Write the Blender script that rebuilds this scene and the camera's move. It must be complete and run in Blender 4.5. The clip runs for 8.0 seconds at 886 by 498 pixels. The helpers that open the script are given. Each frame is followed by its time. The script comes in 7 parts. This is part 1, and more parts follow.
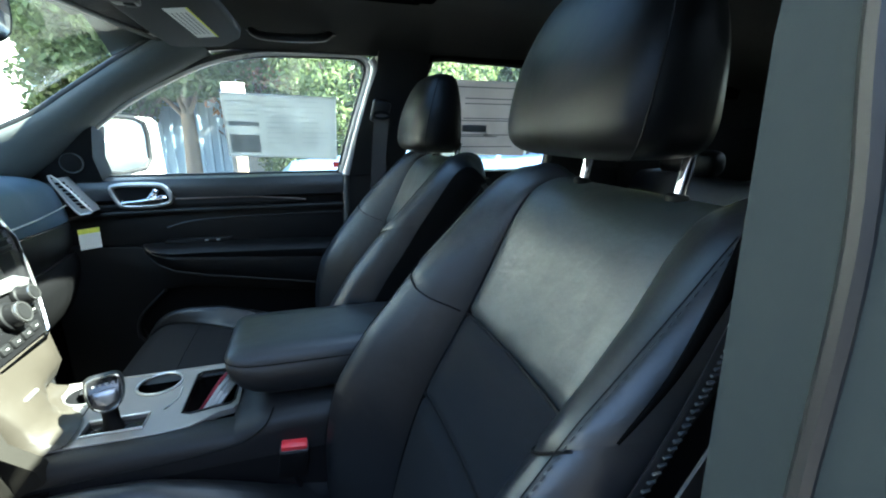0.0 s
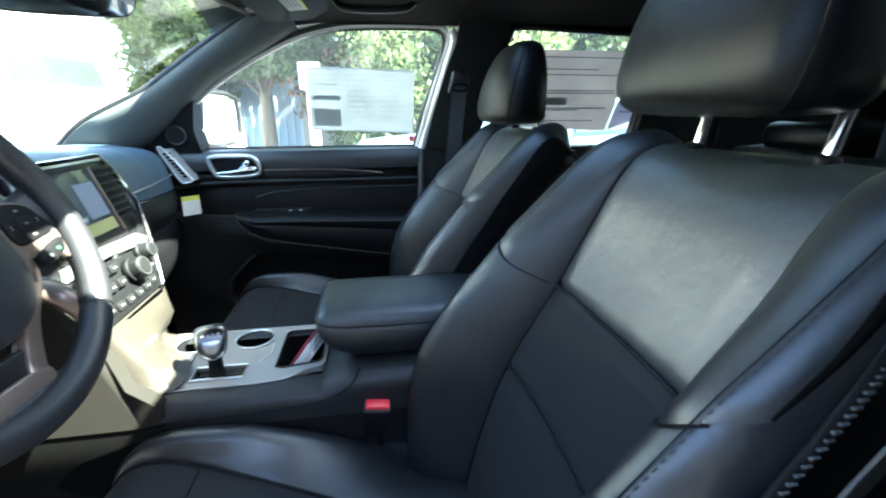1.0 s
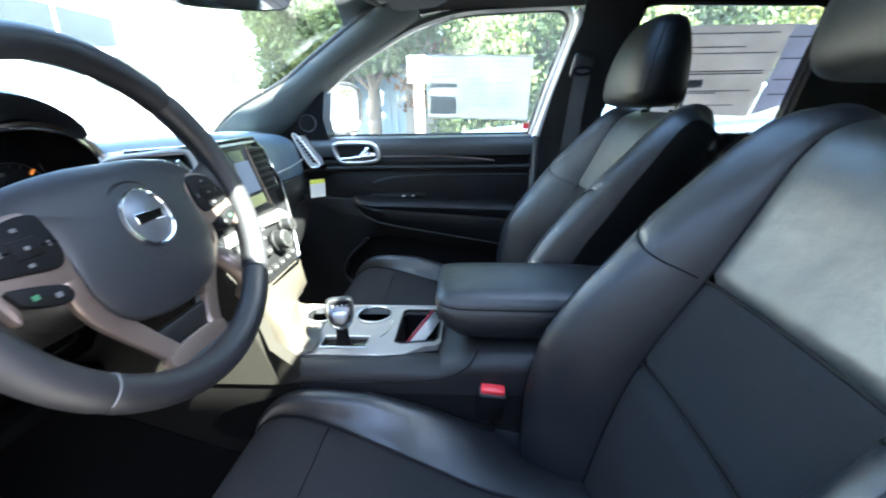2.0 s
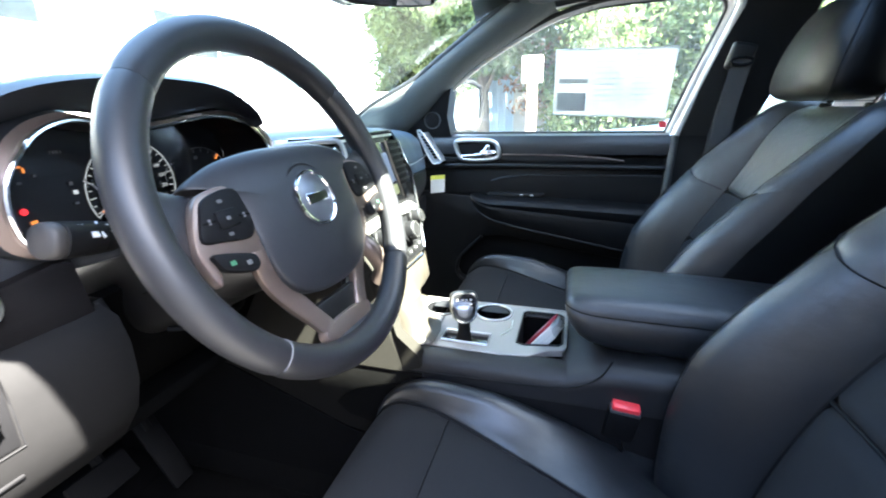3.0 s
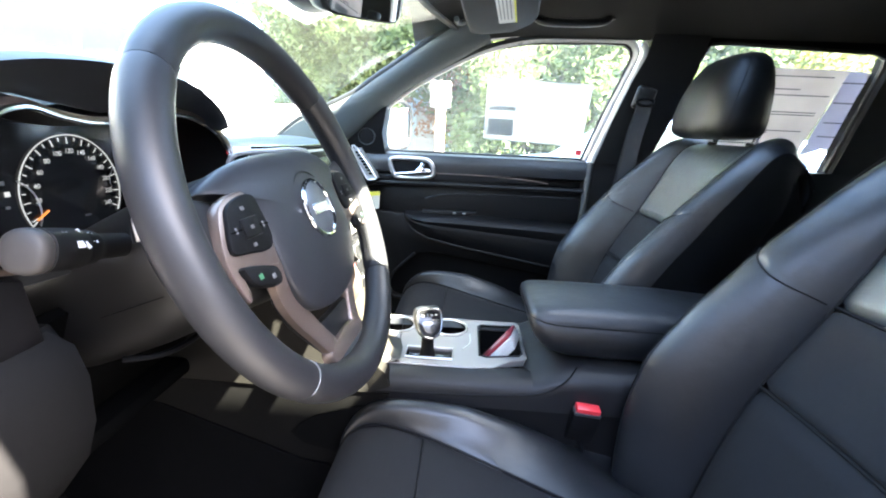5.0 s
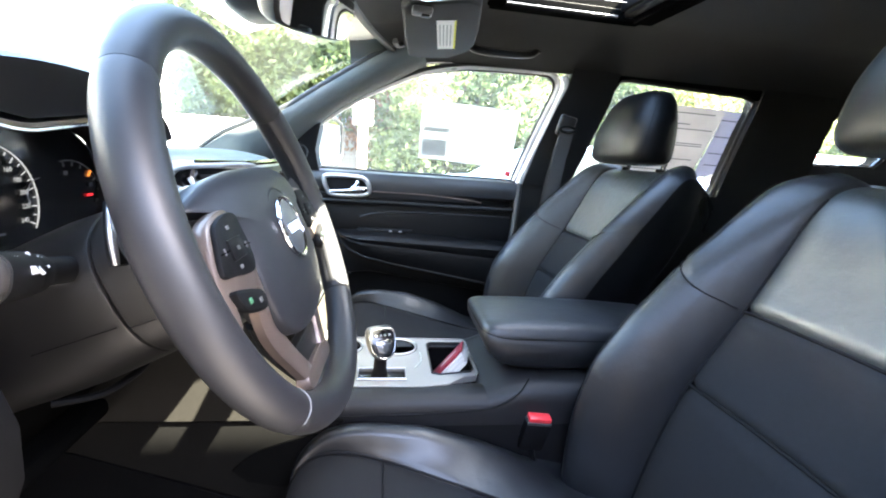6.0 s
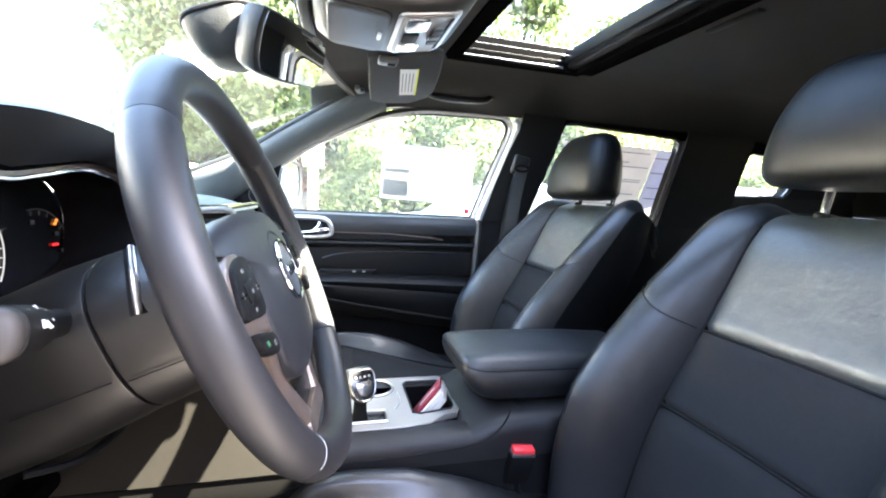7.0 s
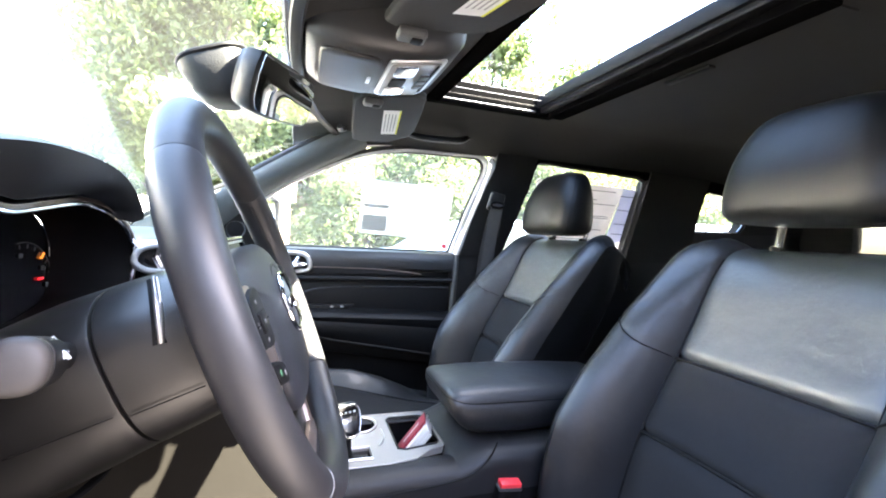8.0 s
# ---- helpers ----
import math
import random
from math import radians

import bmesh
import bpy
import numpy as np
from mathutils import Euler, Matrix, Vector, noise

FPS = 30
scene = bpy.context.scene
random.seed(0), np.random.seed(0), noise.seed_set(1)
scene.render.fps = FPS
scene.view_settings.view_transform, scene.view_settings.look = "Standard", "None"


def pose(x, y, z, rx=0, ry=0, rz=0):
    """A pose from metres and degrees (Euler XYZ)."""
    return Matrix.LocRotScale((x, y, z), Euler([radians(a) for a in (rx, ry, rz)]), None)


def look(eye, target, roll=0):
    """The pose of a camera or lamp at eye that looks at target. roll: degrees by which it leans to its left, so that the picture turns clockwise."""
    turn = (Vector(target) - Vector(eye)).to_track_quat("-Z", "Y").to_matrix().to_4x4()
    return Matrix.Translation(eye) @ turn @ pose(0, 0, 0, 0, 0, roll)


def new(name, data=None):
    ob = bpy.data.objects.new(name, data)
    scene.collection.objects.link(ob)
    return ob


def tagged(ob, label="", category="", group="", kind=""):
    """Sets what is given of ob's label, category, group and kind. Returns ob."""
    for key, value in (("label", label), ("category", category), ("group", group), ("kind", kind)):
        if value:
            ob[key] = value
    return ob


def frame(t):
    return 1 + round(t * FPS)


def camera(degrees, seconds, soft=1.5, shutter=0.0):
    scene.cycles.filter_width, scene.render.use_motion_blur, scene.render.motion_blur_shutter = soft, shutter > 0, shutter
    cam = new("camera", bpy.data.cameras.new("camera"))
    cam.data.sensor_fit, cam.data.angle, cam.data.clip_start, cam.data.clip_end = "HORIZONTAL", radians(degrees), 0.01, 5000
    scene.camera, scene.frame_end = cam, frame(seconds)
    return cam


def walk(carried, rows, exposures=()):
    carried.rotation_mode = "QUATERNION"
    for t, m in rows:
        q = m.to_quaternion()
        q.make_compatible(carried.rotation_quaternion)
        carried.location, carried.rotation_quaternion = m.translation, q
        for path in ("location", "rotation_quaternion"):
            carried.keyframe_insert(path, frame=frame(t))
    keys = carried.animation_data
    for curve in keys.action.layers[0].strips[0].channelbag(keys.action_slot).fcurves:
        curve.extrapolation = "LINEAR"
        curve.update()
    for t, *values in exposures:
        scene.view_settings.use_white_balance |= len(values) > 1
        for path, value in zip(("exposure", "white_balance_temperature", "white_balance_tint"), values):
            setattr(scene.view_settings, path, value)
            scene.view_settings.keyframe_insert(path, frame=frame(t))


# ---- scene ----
cam = camera(91.9, 8.0, soft=1.9, shutter=0.4)
PATH = [
    (0, (0.224, -0.832, 1.316), (0.803, 1.007, 0.784), 0.2),
    (0.5, (0.205, -0.829, 1.302), (0.706, 1.02, 0.726), 0.1),
    (1, (0.18, -0.816, 1.293), (0.485, 1.062, 0.679), -0.2),
    (1.5, (0.158, -0.81, 1.289), (0.271, 1.079, 0.641), -0.9),
    (2, (0.121, -0.806, 1.273), (0.007, 1.086, 0.636), -1.1),
    (3.5, (0.024, -0.798, 1.252), (-0.604, 0.999, 0.638), -1.3),
    (4, (-0.007, -0.814, 1.247), (-0.468, 1.036, 0.642), -0.8),
    (4.5, (-0.036, -0.822, 1.249), (-0.313, 1.076, 0.681), 0.6),
    (6, (-0.136, -0.828, 1.247), (0.145, 1.106, 0.821), 4.3),
    (6.5, (-0.158, -0.829, 1.246), (0.267, 1.094, 0.894), 3.1),
    (7, (-0.188, -0.837, 1.245), (0.314, 1.084, 1.007), 3.0),
    (7.5, (-0.212, -0.845, 1.243), (0.363, 1.066, 1.105), 3.2),
    (8, (-0.222, -0.851, 1.242), (0.407, 1.046, 1.175), 3.1),
]
walk(cam, [(t, look(eye, target, roll)) for t, eye, target, roll in PATH],
     exposures=[(0, 4.81, 5850, 0), (0.5, 5.20, 5930, 1), (1, 5.36, 6000, 3), (2, 5.72, 6030, 7), (3.5, 5.88, 6270, 10), (4.5, 6.09, 6500, 12), (6.5, 6.30, 6790, 15), (8, 6.38, 6880, 19)])

# ---- world, sun, exposure ----
SUN_DIR = Vector((0.785, -0.245, 1.0)).normalized()
world = bpy.data.worlds.new("world")
scene.world = world
world.use_nodes = True
wn = world.node_tree.nodes
sky = wn.new("ShaderNodeTexSky")
sky.sky_type = "NISHITA"
sky.sun_disc = False
sky.sun_elevation = math.asin(SUN_DIR.z)
sky.sun_rotation = math.atan2(SUN_DIR.x, SUN_DIR.y)
sky.air_density, sky.dust_density, sky.ozone_density = 1.0, 1.5, 1.0
wn["Background"].inputs["Strength"].default_value = 0.068
world.node_tree.links.new(sky.outputs["Color"], wn["Background"].inputs["Color"])
sun = new("sun", bpy.data.lights.new("sun", "SUN"))
sun.data.energy, sun.data.angle, sun.data.color = 5.0, radians(0.6), (1.0, 0.92, 0.80)
sun.matrix_world = look(SUN_DIR * 30, (0, 0, 0))


# ---- materials ----
def mat(name, base, rough=0.5, metal=0.0, var=0.2, vscale=6.0, bump=0.0, bscale=400.0, spec=0.5, coat=0.0, rvar=0.08, kind="noise", stretch=None, wrinkle=0.0):
    """Principled surface with variation at two scales and a fine relief."""
    m = bpy.data.materials.new(name)
    m.use_nodes = True
    n, l = m.node_tree.nodes, m.node_tree.links
    b = n["Principled BSDF"]
    b.inputs["Metallic"].default_value = metal
    b.inputs["Specular IOR Level"].default_value = spec
    b.inputs["Coat Weight"].default_value = coat
    tc = n.new("ShaderNodeTexCoord")
    big = n.new("ShaderNodeTexNoise")
    big.inputs["Scale"].default_value, big.inputs["Detail"].default_value = vscale, 4
    fine = n.new("ShaderNodeTexNoise")
    fine.inputs["Scale"].default_value, fine.inputs["Detail"].default_value = vscale * 18, 3
    where = tc.outputs["Object"]
    if stretch:
        mp = n.new("ShaderNodeMapping")
        mp.inputs["Scale"].default_value = stretch
        l.new(where, mp.inputs["Vector"])
        where = mp.outputs[0]
    l.new(where, big.inputs["Vector"])
    l.new(where, fine.inputs["Vector"])
    add = n.new("ShaderNodeMath")
    add.operation = "MULTIPLY_ADD"
    add.inputs[1].default_value = 0.5
    l.new(fine.outputs["Fac"], add.inputs[0])
    half = n.new("ShaderNodeMath")
    half.operation = "MULTIPLY"
    half.inputs[1].default_value = 0.5
    l.new(big.outputs["Fac"], half.inputs[0])
    l.new(half.outputs[0], add.inputs[2])
    mix = n.new("ShaderNodeMix")
    mix.data_type = "RGBA"
    dark = [c * (1 - var) for c in base]
    light = [min(1, c * (1 + var)) for c in base]
    mix.inputs[6].default_value, mix.inputs[7].default_value = (*dark, 1), (*light, 1)
    l.new(add.outputs[0], mix.inputs[0])
    l.new(mix.outputs[2], b.inputs["Base Color"])
    rm = n.new("ShaderNodeMapRange")
    rm.inputs["To Min"].default_value, rm.inputs["To Max"].default_value = max(0.02, rough - rvar), min(1, rough + rvar)
    l.new(big.outputs["Fac"], rm.inputs["Value"])
    l.new(rm.outputs[0], b.inputs["Roughness"])
    if bump:
        if kind == "voronoi":
            tex = n.new("ShaderNodeTexVoronoi")
            out = tex.outputs["Distance"]
        else:
            tex = n.new("ShaderNodeTexNoise")
            tex.inputs["Detail"].default_value = 3
            out = tex.outputs["Fac"]
        tex.inputs["Scale"].default_value = bscale
        l.new(tc.outputs["Object"], tex.inputs["Vector"])
        bp = n.new("ShaderNodeBump")
        bp.inputs["Strength"].default_value, bp.inputs["Distance"].default_value = bump, 0.001
        l.new(out, bp.inputs["Height"])
        if wrinkle:
            soft, fold = n.new("ShaderNodeTexNoise"), n.new("ShaderNodeBump")
            soft.inputs["Scale"].default_value, soft.inputs["Detail"].default_value = 22, 4
            l.new(tc.outputs["Object"], soft.inputs["Vector"])
            fold.inputs["Strength"].default_value, fold.inputs["Distance"].default_value = wrinkle, 0.006
            l.new(soft.outputs["Fac"], fold.inputs["Height"])
            l.new(fold.outputs[0], bp.inputs["Normal"])
        l.new(bp.outputs[0], b.inputs["Normal"])
    return m


def glow(name, colour, strength):
    m = bpy.data.materials.new(name)
    m.use_nodes = True
    b = m.node_tree.nodes["Principled BSDF"]
    b.inputs["Base Color"].default_value = (*[c * 0.2 for c in colour], 1)
    b.inputs["Emission Color"].default_value = (*colour, 1)
    b.inputs["Emission Strength"].default_value = strength
    return m


def pane(name, tint, gloss=0.035, rough=0.0, milky=0.0):
    """Thin glass: clear, with a glossy reflection that grows towards the edge of sight, and a faint milky film if asked."""
    m = bpy.data.materials.new(name)
    m.use_nodes = True
    n, l = m.node_tree.nodes, m.node_tree.links
    out = n["Material Output"]
    n.remove(n["Principled BSDF"])
    tr, gl, lw, mx = n.new("ShaderNodeBsdfTransparent"), n.new("ShaderNodeBsdfGlossy"), n.new("ShaderNodeLayerWeight"), n.new("ShaderNodeMixShader")
    pw, fr = n.new("ShaderNodeMath"), n.new("ShaderNodeMath")
    pw.operation, fr.operation = "POWER", "MULTIPLY_ADD"
    pw.inputs[1].default_value, fr.inputs[1].default_value, fr.inputs[2].default_value = 5.0, 0.8, gloss
    l.new(lw.outputs["Facing"], pw.inputs[0])
    l.new(pw.outputs[0], fr.inputs[0])
    tr.inputs["Color"].default_value = (*tint, 1)
    gl.inputs["Roughness"].default_value = rough
    l.new(fr.outputs[0], mx.inputs[0])
    l.new(tr.outputs[0], mx.inputs[1])
    l.new(gl.outputs[0], mx.inputs[2])
    last = mx
    if milky:
        df, m2 = n.new("ShaderNodeBsdfTranslucent"), n.new("ShaderNodeMixShader")
        df.inputs["Color"].default_value = (0.9, 0.92, 0.9, 1)
        m2.inputs[0].default_value = milky
        l.new(mx.outputs[0], m2.inputs[1])
        l.new(df.outputs[0], m2.inputs[2])
        last = m2
    l.new(last.outputs[0], out.inputs["Surface"])
    return m


def sheet(name, colour, through_light=0.5, rough=0.7):
    """Paper or leaf: light falls on it and through it."""
    m = bpy.data.materials.new(name)
    m.use_nodes = True
    n, l = m.node_tree.nodes, m.node_tree.links
    b = n["Principled BSDF"]
    tc, no = n.new("ShaderNodeTexCoord"), n.new("ShaderNodeTexNoise")
    no.inputs["Scale"].default_value = 9
    geo = n.new("ShaderNodeNewGeometry")
    ad = n.new("ShaderNodeMath")
    ad.operation = "ADD"
    l.new(tc.outputs["Object"], no.inputs["Vector"])
    l.new(no.outputs["Fac"], ad.inputs[0])
    sc = n.new("ShaderNodeMath")
    sc.operation = "MULTIPLY"
    sc.inputs[1].default_value = 0.5
    l.new(geo.outputs["Random Per Island"], sc.inputs[0])
    l.new(sc.outputs[0], ad.inputs[1])
    hs = n.new("ShaderNodeMapRange")
    hs.inputs["From Min"].default_value, hs.inputs["From Max"].default_value = 0.3, 1.1
    hs.inputs["To Min"].default_value, hs.inputs["To Max"].default_value = 0.8, 1.2
    l.new(ad.outputs[0], hs.inputs["Value"])
    mul = n.new("ShaderNodeVectorMath")
    mul.operation = "SCALE"
    mul.inputs[0].default_value = colour
    l.new(hs.outputs[0], mul.inputs["Scale"])
    l.new(mul.outputs[0], b.inputs["Base Color"])
    b.inputs["Roughness"].default_value = rough
    ts, mx = n.new("ShaderNodeBsdfTranslucent"), n.new("ShaderNodeMixShader")
    l.new(mul.outputs[0], ts.inputs["Color"])
    mx.inputs[0].default_value = through_light
    l.new(b.outputs[0], mx.inputs[1])
    l.new(ts.outputs[0], mx.inputs[2])
    l.new(mx.outputs[0], n["Material Output"].inputs["Surface"])
    return m


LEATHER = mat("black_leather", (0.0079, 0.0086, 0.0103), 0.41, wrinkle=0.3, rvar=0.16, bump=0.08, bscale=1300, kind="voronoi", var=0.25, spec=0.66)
LEATHER_PANEL = mat("smooth_leather", (0.0140, 0.0196, 0.0226), 0.44, wrinkle=0.4, rvar=0.16, bump=0.07, bscale=1400, kind="voronoi", var=0.2, spec=0.8)
SUEDE = mat("black_suede", (0.0078, 0.0079, 0.0089), 0.9, bump=0.4, bscale=1500, var=0.55, vscale=9, spec=0.3)
LEATHER_HEAD = mat("headrest_and_shaded_flank_leather", (0.0026, 0.0028, 0.0032), 0.44, wrinkle=0.2, rvar=0.12, bump=0.06, bscale=1400, kind="voronoi", var=0.2, spec=0.22)
THREAD = mat("grey_thread", (0.16, 0.16, 0.16), 0.7)
RIM_LEATHER = mat("wheel_leather", (0.0104, 0.0104, 0.0124), 0.48, bump=0.08, bscale=1500, kind="voronoi", spec=0.58, rvar=0.05)
PLASTIC = mat("black_grained_plastic", (0.0085, 0.0085, 0.0088), 0.45, bump=0.08, bscale=1500, kind="voronoi", var=0.25, spec=0.3)
DARK = mat("matt_black_plastic", (0.005, 0.005, 0.0055), 0.55, bump=0.1, bscale=900, spec=0.12)
HUB = mat("airbag_cover_skin", (0.0175, 0.0183, 0.0215), 0.46, bump=0.10, bscale=1400, kind="voronoi", spec=0.38)
BADGE = mat("badge_face", (0.12, 0.13, 0.145), 0.34, metal=0.45, var=0.05)
# black pad; the blue sheen of the sky is put into its base colour
DASH_TOP = mat("sky_tinted_dash_pad", (0.036, 0.060, 0.088), 0.45, bump=0.08, bscale=1300, kind="voronoi", spec=0.5)
CONSOLE_SKIN = mat("matt_console_skin", (0.0085, 0.0086, 0.0100), 0.50, bump=0.08, bscale=1300, kind="voronoi", spec=0.34, wrinkle=0.12, rvar=0.06)
DOOR_SKIN = mat("black_door_skin", (0.0052, 0.0052, 0.0058), 0.50, bump=0.08, bscale=1400, kind="voronoi", spec=0.26, wrinkle=0.10)
# shaded copy of the console side plastic
CHEEK_SHADED = mat("shaded_console_side_plastic", (0.0048, 0.0046, 0.0044), 0.6, bump=0.15, bscale=1100, kind="voronoi", spec=0.05)
# satin silver whose sky reflection is painted as a pale, less metallic base
VENT_TRIM = mat("sky_lit_vent_trim", (0.36, 0.37, 0.38), 0.36, metal=0.35, var=0.05)
DASH = mat("soft_dash_skin", (0.015, 0.0165, 0.0195), 0.42, bump=0.08, bscale=1400, kind="voronoi", spec=0.6)
GLOSS = mat("gloss_black", (0.010, 0.010, 0.011), 0.12, bump=0)
CHROME = mat("chrome", (0.80, 0.80, 0.82), 0.10, metal=1, var=0.04, rvar=0.04)
SATIN = mat("satin_silver", (0.62, 0.61, 0.60), 0.32, metal=0.9, var=0.06)
CHAMPAGNE = mat("champagne_satin_trim", (0.225, 0.172, 0.145), 0.36, metal=0.7, var=0.08)
PLATE = mat("brushed_silver_plate", (0.27, 0.256, 0.243), 0.40, metal=0.4, var=0.08, bump=0.1, bscale=500)
PLATE_LOW = mat("bronze_grey_satin_panel", (0.029, 0.0245, 0.0188), 0.45, var=0.12, bump=0.1, bscale=500)
PIANO = mat("dark_wood_grain_trim", (0.0065, 0.0060, 0.0064), 0.42, var=0.85, vscale=10, bump=0.0, spec=0.15, stretch=(1, 1, 14))
FABRIC = mat("charcoal_headliner_cloth", (0.0104, 0.0098, 0.0091), 0.95, bump=0.5, bscale=1600, var=0.15)
PILLAR = mat("grey_pillar_cloth", (0.080, 0.088, 0.089), 0.9, bump=0.5, bscale=1500, var=0.12)
B_PILLAR = mat("dark_teal_grey_pillar_cover", (0.0225, 0.0290, 0.0300), 0.7, bump=0.03, bscale=1500, kind="voronoi", spec=0.15, var=0.08)
PILLAR_PLASTIC = mat("grey_pillar_plastic", (0.046, 0.047, 0.047), 0.5, bump=0.2, bscale=1200, kind="voronoi")
ROOF_PLASTIC = mat("dark_roof_console_plastic", (0.019, 0.0185, 0.0185), 0.42, bump=0.12, bscale=1200, kind="voronoi", spec=0.5)
STALK_CAP = mat("grey_stalk_cap", (0.030, 0.0275, 0.0265), 0.5, bump=0.03, bscale=1500, spec=0.3)
SENSOR = mat("dark_grey_sensor_plastic", (0.0105, 0.011, 0.0115), 0.55, bump=0.3, bscale=500, kind="voronoi", spec=0.25)
SHROUD = mat("grained_column_cover", (0.0050, 0.0046, 0.0046), 0.40, bump=0.12, bscale=1300, kind="voronoi", spec=0.72)
COLUMN = mat("black_column_plastic", (0.0062, 0.0062, 0.0065), 0.5, bump=0.06, bscale=1500, kind="voronoi", spec=0.2)
KNEE = mat("black_knee_panel", (0.0078, 0.0077, 0.0079), 0.6, bump=0.08, bscale=1400, kind="voronoi", spec=0.03)
SHADED = mat("dark_shaded_opening", (0.004, 0.0045, 0.0045), 0.8, spec=0.05, var=0.4, vscale=0.6)
# lit copy of the console side plastic, warm bounce light in its colour
CHEEK = mat("bounce_lit_side_plastic", (0.0160, 0.0147, 0.0128), 0.55, bump=0.15, bscale=1100, kind="voronoi", spec=0.04)
# black cloth; also paints shade on the seat flank, column recess and side pocket
BLACK_CLOTH_SHADE = mat("black_cloth_and_shade", (0.0035, 0.0035, 0.0035), 0.95, spec=0.0)
CARPET = mat("black_carpet", (0.004, 0.004, 0.0042), 1.0, bump=1.0, bscale=900, var=0.5, vscale=30, spec=0.0)
PEDAL = mat("dusty_black_pedal_rubber", (0.0036, 0.0036, 0.0038), 0.75, bump=0.2, bscale=700, spec=0.08)
RUBBER = mat("black_rubber_seal", (0.014, 0.014, 0.014), 0.55, bump=0.1)
WEBBING = mat("black_belt_webbing", (0.030, 0.032, 0.036), 0.7, bump=0.8, bscale=1300)
CAR_PAINT = mat("white_car_paint", (0.78, 0.78, 0.77), 0.25, var=0.03, coat=0.6)
SILVER_PAINT = mat("silver_car_paint", (0.62, 0.62, 0.61), 0.30, metal=0.3, var=0.03, coat=0.5)
GREY_PAINT = mat("grey_car_paint", (0.18, 0.19, 0.20), 0.3, metal=0.3, var=0.03, coat=0.5)
BLUE_PAINT = mat("blue_car_paint", (0.16, 0.26, 0.45), 0.3, metal=0.3, var=0.05, coat=0.5)
DARK_GLASS = mat("dark_vehicle_glass", (0.05, 0.06, 0.06), 0.06, var=0.05)
CAB_GLASS = mat("pale_cab_glass", (0.016, 0.020, 0.019), 0.35, var=0.3, spec=0.1)
TYRE = mat("tyre_rubber", (0.025, 0.025, 0.025), 0.85, bump=0.4, bscale=150)
RED = mat("red_plastic", (0.72, 0.04, 0.05), 0.35, var=0.06)
RED_LENS = mat("red_lens", (0.5, 0.02, 0.02), 0.15, var=0.05)
PAPER = sheet("white_paper", (0.80, 0.80, 0.78), 0.25)
PAPER_THIN = sheet("translucent_sticker_paper", (0.64, 0.64, 0.61), 0.6)
PAPER_GREY = sheet("grey_sticker_paper", (0.52, 0.48, 0.455), 0.5)
PAPER_LILAC = sheet("lilac_sticker_paper", (0.46, 0.45, 0.50), 0.45)
INK = mat("grey_print", (0.30, 0.30, 0.30), 0.8)
INK_DARK = mat("dark_print", (0.12, 0.12, 0.13), 0.8)
SATIN_DARK = mat("dark_satin_metal", (0.22, 0.22, 0.22), 0.25, metal=0.9, var=0.05)
MARK = mat("dull_symbol_print", (0.085, 0.085, 0.085), 0.7, var=0.05)
MARK_PALE = mat("pale_button_print", (0.24, 0.24, 0.24), 0.7, var=0.05)
WHITE_MARK = mat("white_marking", (0.55, 0.55, 0.55), 0.6, var=0.02)
YELLOW = mat("yellow_green_paper", (0.72, 0.72, 0.10), 0.7, var=0.05)
MAROON = mat("maroon_cover", (0.24, 0.025, 0.04), 0.4, var=0.15)
MIRROR = mat("mirror_glass", (0.85, 0.87, 0.88), 0.02, metal=1, var=0.01, rvar=0.005)
MIRROR_TINTED = mat("tinted_mirror_glass", (0.42, 0.45, 0.47), 0.02, metal=1, var=0.01, rvar=0.005)
GLASS = pane("clear_glass", (0.90, 0.94, 0.91), milky=0.018)
WS_GLASS = pane("windscreen_glass", (0.90, 0.95, 0.92), milky=0.003)
PRIVACY = pane("privacy_glass", (0.24, 0.25, 0.24))
ROOF_GLASS = pane("roof_glass", (0.86, 0.90, 0.88))
WS_REFLECTION = pane("milky_reflection", (0.95, 0.97, 0.95), milky=0.22)
SCREEN = mat("touch_screen_glass", (0.035, 0.045, 0.055), 0.10, var=0.3, vscale=20)
SCREEN_BLUE = glow("screen_picture_blue", (0.13, 0.17, 0.25), 0.026)
SCREEN_GREEN = glow("screen_picture_green", (0.31, 0.34, 0.16), 0.023)
GAUGE_WHITE = glow("gauge_white_light", (0.85, 0.88, 0.85), 0.012)
AMBER = glow("warning_light_amber", (1.0, 0.30, 0.05), 0.022)
RED_LAMP = glow("warning_light_red", (1.0, 0.03, 0.04), 0.028)
GREEN_LAMP = glow("button_light_green", (0.10, 0.40, 0.20), 0.006)
ASPHALT = mat("asphalt", (0.062, 0.060, 0.058), 0.9, var=0.35, vscale=2, bump=0.8, bscale=120)
WOOD = mat("weathered_post_wood", (0.30, 0.22, 0.15), 0.8, var=0.3, vscale=12)
BARK = mat("tree_bark", (0.13, 0.10, 0.075), 0.9, var=0.4, vscale=8, bump=1.0, bscale=60)
LEAF = sheet("green_leaves", (0.098, 0.134, 0.050), 0.5, 0.5)
LEAF_YELLOW = sheet("yellow_green_leaves", (0.145, 0.165, 0.045), 0.5, 0.5)
LEAF_BROWN = sheet("brown_dry_leaves", (0.20, 0.10, 0.055), 0.35, 0.6)
SHED = mat("pale_blue_cladding", (0.33, 0.45, 0.58), 0.6, var=0.08)
STUCCO_DARK = mat("dull_blocker_wall", (0.16, 0.155, 0.15), 0.9, var=0.15)
STUCCO = mat("white_render_wall", (0.72, 0.70, 0.66), 0.9, var=0.06)


